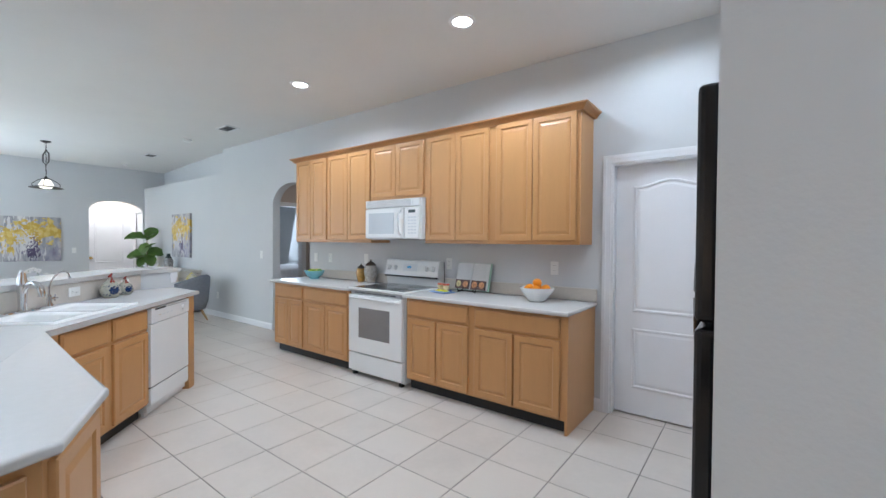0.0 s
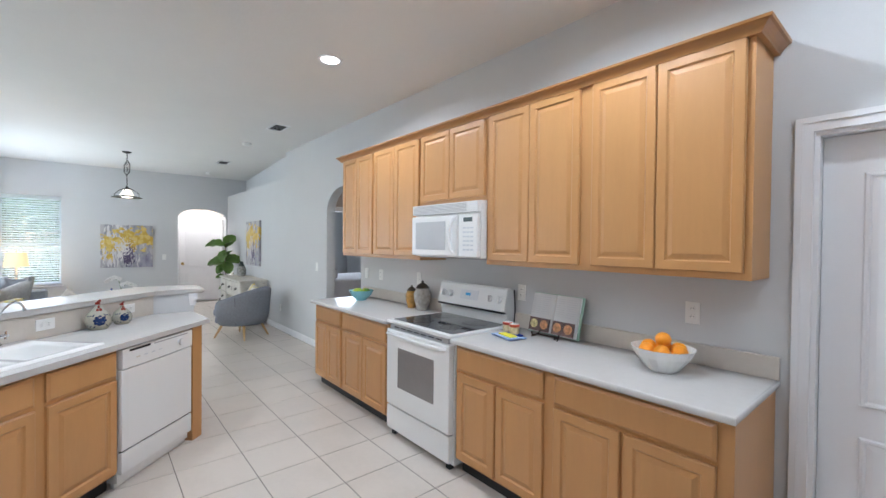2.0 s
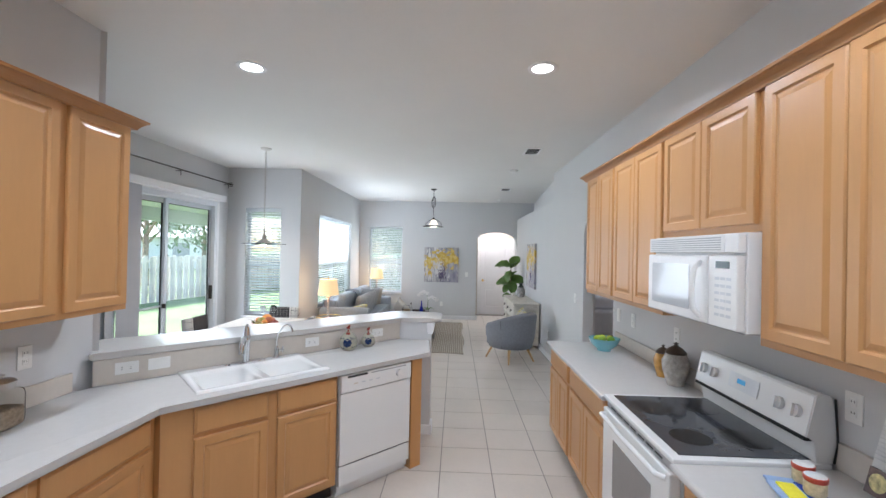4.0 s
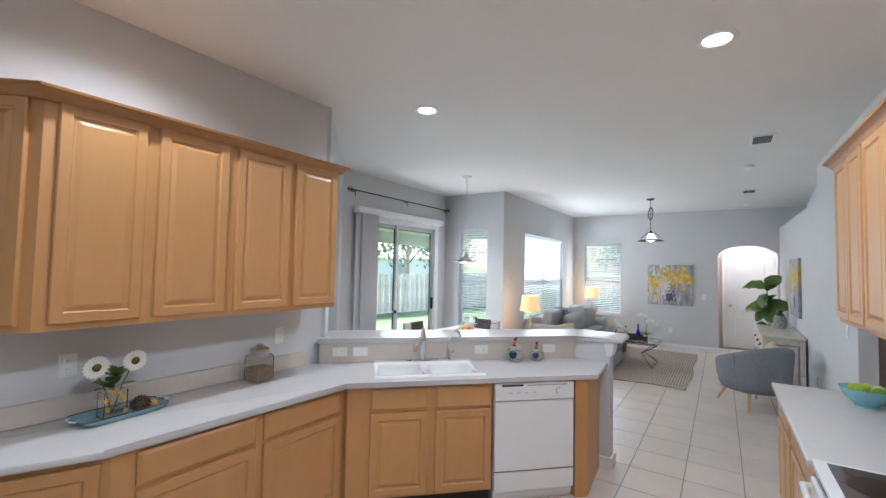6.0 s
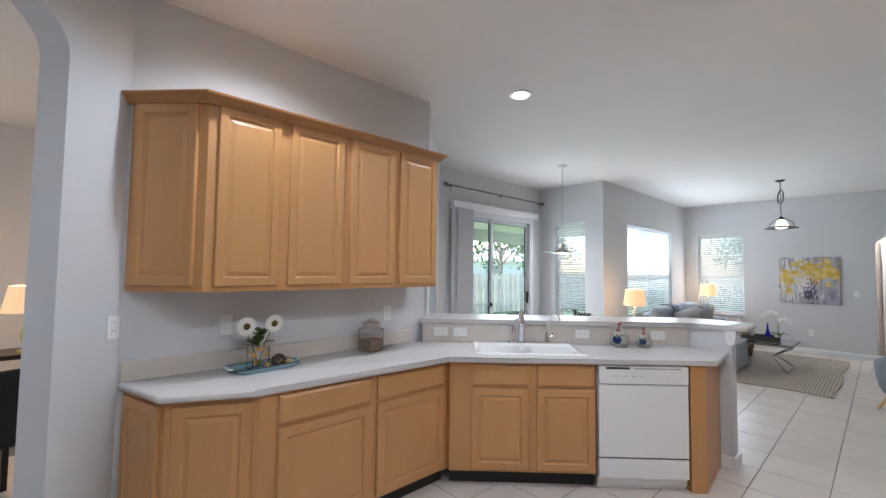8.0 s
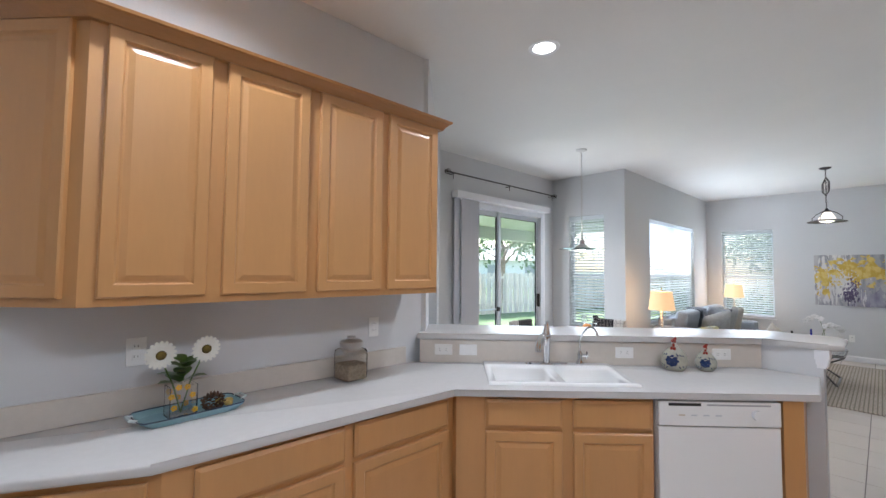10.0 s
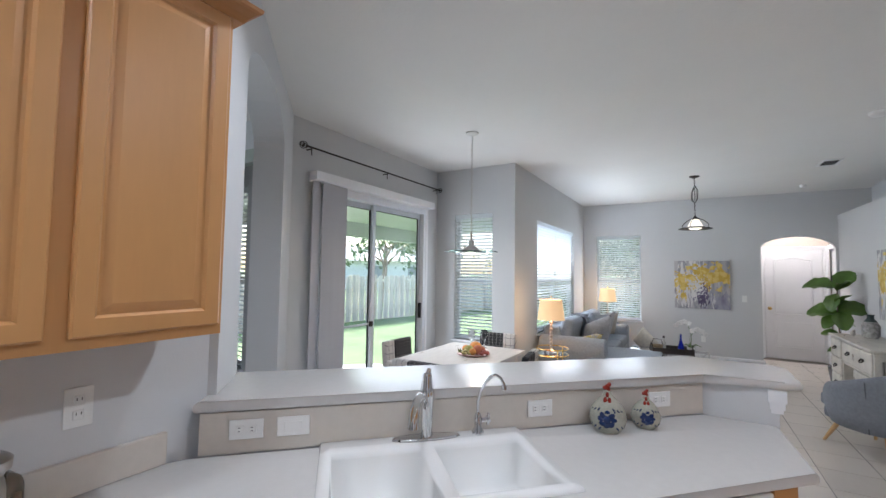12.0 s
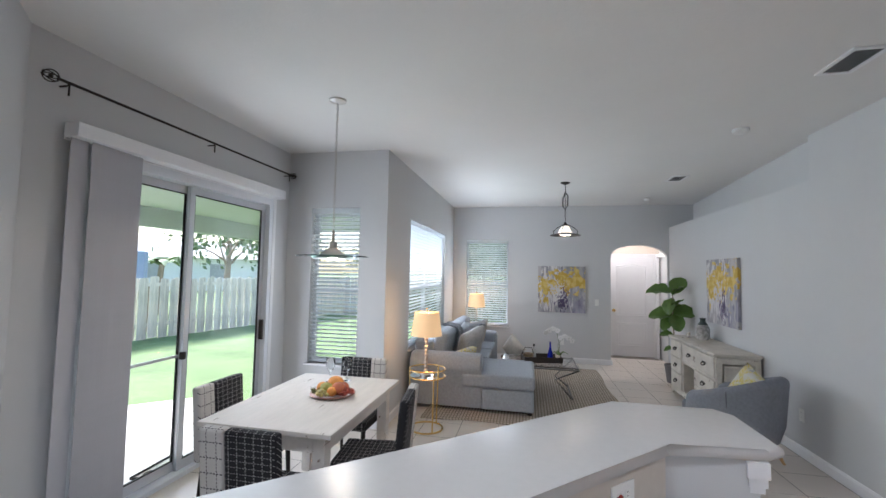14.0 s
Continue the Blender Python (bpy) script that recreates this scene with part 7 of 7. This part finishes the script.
# ---- beyond the openings: dining room lamp and table, side-room window ----
cs = thing("console_table", "low dark console table in the dining room", "table", pose(2.35, -2.0, 0))
part("top", box(-0.6, 0.6, -0.2, 0.2, 0.71, 0.75, 0.005), IRON, cs)
for x in (-0.55, 0.55):
    for y in (-0.16, 0.16):
        part("leg", box(x - 0.02, x + 0.02, y - 0.02, y + 0.02, 0, 0.71), IRON, cs)
lp = thing("table_lamp", "lit table lamp with a cream shade in the dining room", "table lamp", pose(0.50, -1.9, 0.75))
cs.location = (0.55, -1.95, 0)
bm = bmesh.new()
lathe(bm, [(0, 0), (0.07, 0), (0.07, 0.015), (0.03, 0.03), (0.055, 0.12), (0.05, 0.2), (0.012, 0.27), (0.01, 0.34), (0, 0.34)], n=20)
part("base", bm, make_mat("yellow_glaze", (0.45, 0.40, 0.12), 0.3), lp, smooth=True)
bm = bmesh.new()
lathe(bm, [(0.18, 0.33), (0.14, 0.55), (0.137, 0.55), (0.177, 0.33)], n=32)
part("shade", bm, SHADE, lp, smooth=True).visible_shadow = False
dc = thing("dining_chair", "dark upholstered chair in the dining room", "chair", pose(0.66, -0.70, 0, 0, 0, 200))
part("seat", box(-0.22, 0.22, -0.2, 0.22, 0.38, 0.47, 0.03, 3), DARK, dc)
part("backrest", box(-0.22, 0.22, -0.24, -0.18, 0.40, 0.85, 0.03, 3), DARK, dc)
for x in (-0.18, 0.18):
    for y in (-0.18, 0.18):
        part("leg", box(x - 0.015, x + 0.015, y - 0.015, y + 0.015, 0, 0.38), IRON, dc)
CURT = make_mat("brown_curtain", (0.29, 0.24, 0.19), 0.7, vary=0.35, scale=30)
cu = thing("curtain", "brown curtain panel hanging beside the side-room window", "curtain")
bm = bmesh.new()
pts = []
for i in range(80):
    t = i / 79
    pts.append((-3.29 + 0.040 * math.sin(i * 0.55), -1.67 - 0.40 * t))
prism(bm, pts + [(x + 0.012, y) for x, y in pts[::-1]], 0.02, 2.44, "z")
part("panel", bm, CURT, cu)
bm = bmesh.new()
tube(bm, [(-3.30, -1.66, 2.46), (-3.30, -3.2, 2.46)], 0.012, 8)
tube(bm, [(-3.398, -1.72, 2.44), (-3.30, -1.72, 2.46)], 0.008, 6)
ball(bm, (-3.30, -1.64, 2.46), 0.04, seg=12, rings=8)
part("rod", bm, IRON, cu, smooth=True)

# ---- outdoors ----
gm = bmesh.new()
quadbox(gm, -300, 300, -300, 300, -0.5, -0.16)
tagged(part("ground", gm, GRASS), "green lawn reaching to the horizon", "ground", kind="structure")
bm = bmesh.new()
prism(bm, [(-3.3, -1.31), (-6.45, -1.31), (-6.6, -2.7), (-6.0, -3.35), (-4.6, -4.6), (-3.3, -5.0)], -0.159, -0.05, "z")
tagged(part("patio", bm, CONC), "pale concrete patio slab outside the glass door", "patio", kind="structure")
mt = thing("door_mat", "open scrollwork black rubber door mat on the patio", "door mat", pose(-4.88, -1.53, -0.049, 0, 0, 4))
mt.scale = (0.62, 0.40, 1)
bm = bmesh.new()
tube(bm, [(0.38 * math.cos(q), 0.40 * math.sin(q) - 0.2, 0.006) for q in [math.pi * i / 18 for i in range(19)]] + [(-0.38, -0.22, 0.006), (0.38, -0.22, 0.006)], 0.012, 5, closed=True)
part("rim", bm, DARK, mt)
for k in range(5):
    q = math.pi * (k + 0.5) / 5
    bm = bmesh.new()
    tube(bm, [(0.24 * math.cos(q) + 0.085 * (1 - 0.1 * i / 2.5) * math.cos(i * 0.7 + q), 0.22 * math.sin(q) - 0.12 + 0.07 * (1 - 0.1 * i / 2.5) * math.sin(i * 0.7 + q), 0.006) for i in range(15)], 0.010, 5)
    part("scroll", bm, DARK, mt)
po = thing("porch_roof", "green-grey porch ceiling on a square white post", "porch")
part("soffit", boxes((-10.5, -3.3, -4.0, -1.32, 2.50, 2.62)), SOFFIT, po)
part("beam", boxes((-10.5, -3.3, -4.05, -3.85, 2.22, 2.499)), SOFFIT, po)
for x in (-3.5, -10.3):
    part("post", box(x - 0.07, x + 0.07, -4.02, -3.88, -0.16, 2.219, 0.005), WHITEP, po, "square white porch post")
rk = random.Random(11)
bm = bmesh.new()
for i in range(160):
    x = -3.6 - rk.random() * 3.2
    y = -2.66 - max(0.0, x + 6.75) * 0.86 - abs(rk.gauss(0, 0.13)) - 0.06
    bmesh.ops.create_icosphere(bm, subdivisions=1, radius=rk.uniform(0.02, 0.06), matrix=Matrix.Translation((x, y, -0.15)) @ Matrix.Diagonal((1.4, 1, 0.5, 1)))
tagged(part("stones", bm, make_mat("pale_stones", (0.45, 0.43, 0.40), 0.9, vary=0.3, scale=10)), "strip of pale stones along the patio edge", "stones", kind="stuff")
fe = thing("fence", "tall weathered board-on-board wooden fence at the end of the lawn", "fence")
pk = None
rf = random.Random(5)
for i in range(112):
    x = -18.6 + i * 0.128
    yy = -7.9 - 0.20 * (x + 10.07) + (0.035 if i % 2 else 0.0)
    if pk is None:
        bm = bmesh.new()
        prism(bm, [(-0.0665, 0), (0.0665, 0), (0.0665, 1.50), (0.045, 1.535), (-0.045, 1.535), (-0.0665, 1.50)], -0.009, 0.009, "y")
        o = part("board", bm, FENCE, fe)
        pk = o.data
    else:
        o = new("board", pk)
        o.parent = fe
    o.matrix_basis = pose(x, yy, -0.17 + rf.uniform(-0.04, 0.03), 0, rf.uniform(-0.9, 0.9), -11.3)
for z in (0.15, 1.15):
    part("rail", boxes((-8.7, 5.7, 0.012, 0.036, z, z + 0.085)), FENCE, fe, at=pose(-10.07, -7.9, 0, 0, 0, -11.3))
f2_ = thing("fence", "weathered wooden fence along the side of the garden", "fence")
for i in range(46):
    o = new("board", pk)
    o.parent = f2_
    o.matrix_basis = pose(-18.4 + (0.045 if i % 2 else 0.0), -6.2 + i * 0.15, -0.17 + rf.uniform(-0.03, 0.03), 0, rf.uniform(-0.8, 0.8), 90)
nh = thing("neighbour_house", "white single-storey house behind the fence with a pale roof", "house", pose(-32.0, -25.5, -0.16, 0, 0, -48))
part("wall", box(-7, 7, -3, 3, 0, 2.6), WHITEP, nh)
bm = bmesh.new()
prism(bm, [(-3.6, 2.55), (3.6, 2.55), (0, 4.0)], -7.5, 7.5, "x")
part("roof", bm, make_mat("pale_shingle", (0.50, 0.48, 0.46), 0.9, vary=0.15, scale=5), nh)
for x in (-4.5, -1.0, 3.5):
    part("window", box(x - 0.6, x + 0.6, 3.0, 3.05, 1.0, 2.1), APPLD, nh)
tp = thing("blue_tarp_shed", "blue panel of a play structure above the fence", "shed", pose(-11.0, -8.95, 0, 0, 0, 40))
part("panel", box(-0.32, 0.32, -0.3, 0.3, 1.15, 2.05, 0.02), make_mat("blue_panel", (0.16, 0.22, 0.33), 0.6, vary=0.1), tp)
for x in (-0.28, 0.28):
    part("post", box(x - 0.04, x + 0.04, 0.301, 0.38, -0.16, 1.15), BARK, tp)


def tree(x, y, h, r, seed, label, leaf_n=2600):
    rt = random.Random(seed)
    th = thing("tree", label, "tree", pose(x, y, -0.16))
    bm = bmesh.new()
    tube(bm, [(0, 0, 0), (0.05, 0.03, h * 0.25), (-0.05, 0, h * 0.55)], 0.17, 10, r2=0.10)
    tips = []
    for i in range(9):
        a = i * 2.4
        z0 = h * (0.32 + 0.03 * i)
        tip = (r * rt.uniform(0.4, 0.8) * math.cos(a), r * rt.uniform(0.4, 0.8) * math.sin(a), z0 + h * rt.uniform(0.12, 0.35))
        tube(bm, [(0, 0, z0), (tip[0] * 0.5, tip[1] * 0.5, z0 + (tip[2] - z0) * 0.6), tip], 0.06, 6, r2=0.015)
        tips.append(tip)
    part("trunk", bm, BARK, th)
    vs_, fs_ = [], []
    for i in range(leaf_n):
        t = tips[i % len(tips)]
        c = [t[k] + rt.gauss(0, r * (0.30 if k < 2 else 0.20)) for k in range(3)]
        e = Euler((rt.uniform(0, 6.3), rt.uniform(0, 6.3), rt.uniform(0, 6.3))).to_matrix()
        s = rt.uniform(0.10, 0.20)
        k = len(vs_)
        for p in ((-s, 0, 0), (0, -s * 0.5, 0), (s, 0, 0), (0, s * 0.5, 0)):
            vs_.append(tuple(Vector(c) + e @ Vector(p)))
        fs_.append((k, k + 1, k + 2, k + 3))
    me = bpy.data.meshes.new("crown")
    me.from_pydata(vs_, [], fs_)
    me.materials.append(LEAF)
    cr = new("crown", me)
    cr.parent = th
    tagged(cr, kind="stuff")
    return th


pm = thing("palm", "small ragged broad-leaved palm behind the fence", "tree", pose(-15.0, -12.2, -0.16))
bm = bmesh.new()
tube(bm, [(0, 0, 0), (0.05, 0, 1.0), (0, 0.05, 1.9)], 0.13, 8, r2=0.09)
part("trunk", bm, BARK, pm)
rp = random.Random(6)
for i in range(11):
    bm = bmesh.new()
    ln_ = rp.uniform(0.9, 1.4)
    rows = []
    for a in range(7):
        t = a / 6
        w = 0.16 * math.sin(math.pi * (0.06 + 0.9 * t))
        rows.append([bm.verts.new((ln_ * t, q * w, 0.9 * t - 1.0 * t * t - 0.3 * w * abs(q))) for q in (-1, 0, 1)])
    for p, q in zip(rows, rows[1:]):
        for b in range(2):
            bm.faces.new((p[b], p[b + 1], q[b + 1], q[b]))
    part("frond", bm, LEAF, pm, smooth="all", at=pose(0, 0, 1.85, 0, rp.uniform(-35, 5), i * 137.5))
TL = "leafy tree with a forked trunk behind the garden fence"
for x, y, h, r, sd_, n_ in ((-18.2, -11.9, 5.4, 2.2, 1, 700), (-26, -14, 5.0, 2.4, 2, 900), (-36, -11, 4.4, 2.8, 3, 1500), (-34, -2, 4.4, 3.0, 4, 1700), (-24, 0.5, 4.6, 2.5, 5, 1300), (-30, 5, 5, 3.0, 7, 1500)):
    tree(x, y, h, r, sd_, TL, n_)
bm = bmesh.new()
rb = random.Random(9)
V, F = [], []
for cx, cy in ((-17.6, -3.6), (-17.7, -2.2), (-17.4, -0.8), (-17.0, 0.8)):
    for i in range(900):
        c = (cx + rb.gauss(0, 0.5), cy + rb.gauss(0, 0.6), 0.1 + abs(rb.gauss(0, 0.38)))
        e = Euler((rb.uniform(0, 6.3), rb.uniform(0, 6.3), 0)).to_matrix()
        s = rb.uniform(0.04, 0.09)
        k = len(V)
        for p in ((-s, 0, 0), (0, -s * 0.5, 0), (s, 0, 0), (0, s * 0.5, 0)):
            V.append(tuple(Vector(c) + e @ Vector(p)))
        F.append((k, k + 1, k + 2, k + 3))
me = bpy.data.meshes.new("hedge")
me.from_pydata(V, [], F)
me.materials.append(LEAF)
tagged(new("hedge", me), "loose green shrubs along the side fence", "shrubs", kind="stuff")
bm.free()

# ---- floor tiles (last) ----
TS, X0, Y0 = 0.3965, -0.012, 2.363
tile_me = None
inside = []
for i in range(-27, 8):
    for j in range(-10, 9):
        x, y = X0 + (i + 0.5) * TS, Y0 + (j + 0.5) * TS
        if x > 2.3 or x < -10.9 or y > 5.3 or y < -1.25 - (2.0 if x > -3.4 else 0):
            continue
        inside.append((abs(x + 2.2) * 0.8 + abs(y - 2.0), x, y))
inside.sort()
rt_ = random.Random(2)
GAP = 0.006
rest = []
for k, (d, x, y) in enumerate(inside):
    if k < 300:
        if tile_me is None:
            h = TS / 2 - GAP / 2
            bm = bmesh.new()
            lo = [bm.verts.new((a * h, b * h, -0.003)) for a, b in ((-1, -1), (1, -1), (1, 1), (-1, 1))]
            mi = [bm.verts.new((a * h, b * h, -0.0012)) for a, b in ((-1, -1), (1, -1), (1, 1), (-1, 1))]
            hi = [bm.verts.new((a * (h - 0.002), b * (h - 0.002), 0.0)) for a, b in ((-1, -1), (1, -1), (1, 1), (-1, 1))]
            for p, q in ((lo, mi), (mi, hi)):
                for a in range(4):
                    bm.faces.new((p[a], p[(a + 1) % 4], q[(a + 1) % 4], q[a]))
            bm.faces.new(hi)
            o = part("tile", bm, TILE, floor)
            tile_me = o.data
        else:
            o = new("tile", tile_me)
            o.parent = floor
        o.matrix_basis = pose(x, y, rt_.uniform(-0.0004, 0.0))
    else:
        rest.append((x, y))
V, F = [], []
h = TS / 2 - GAP / 2
for x, y in rest:
    k = len(V)
    V += [(x - h, y - h, -0.0005), (x + h, y - h, -0.0005), (x + h, y + h, -0.0005), (x - h, y + h, -0.0005)]
    F.append((k, k + 1, k + 2, k + 3))
me = bpy.data.meshes.new("far_tiles")
me.from_pydata(V, [], F)
me.materials.append(TILE)
o = new("far_tiles", me)
o.parent = floor
tagged(o, kind="stuff")
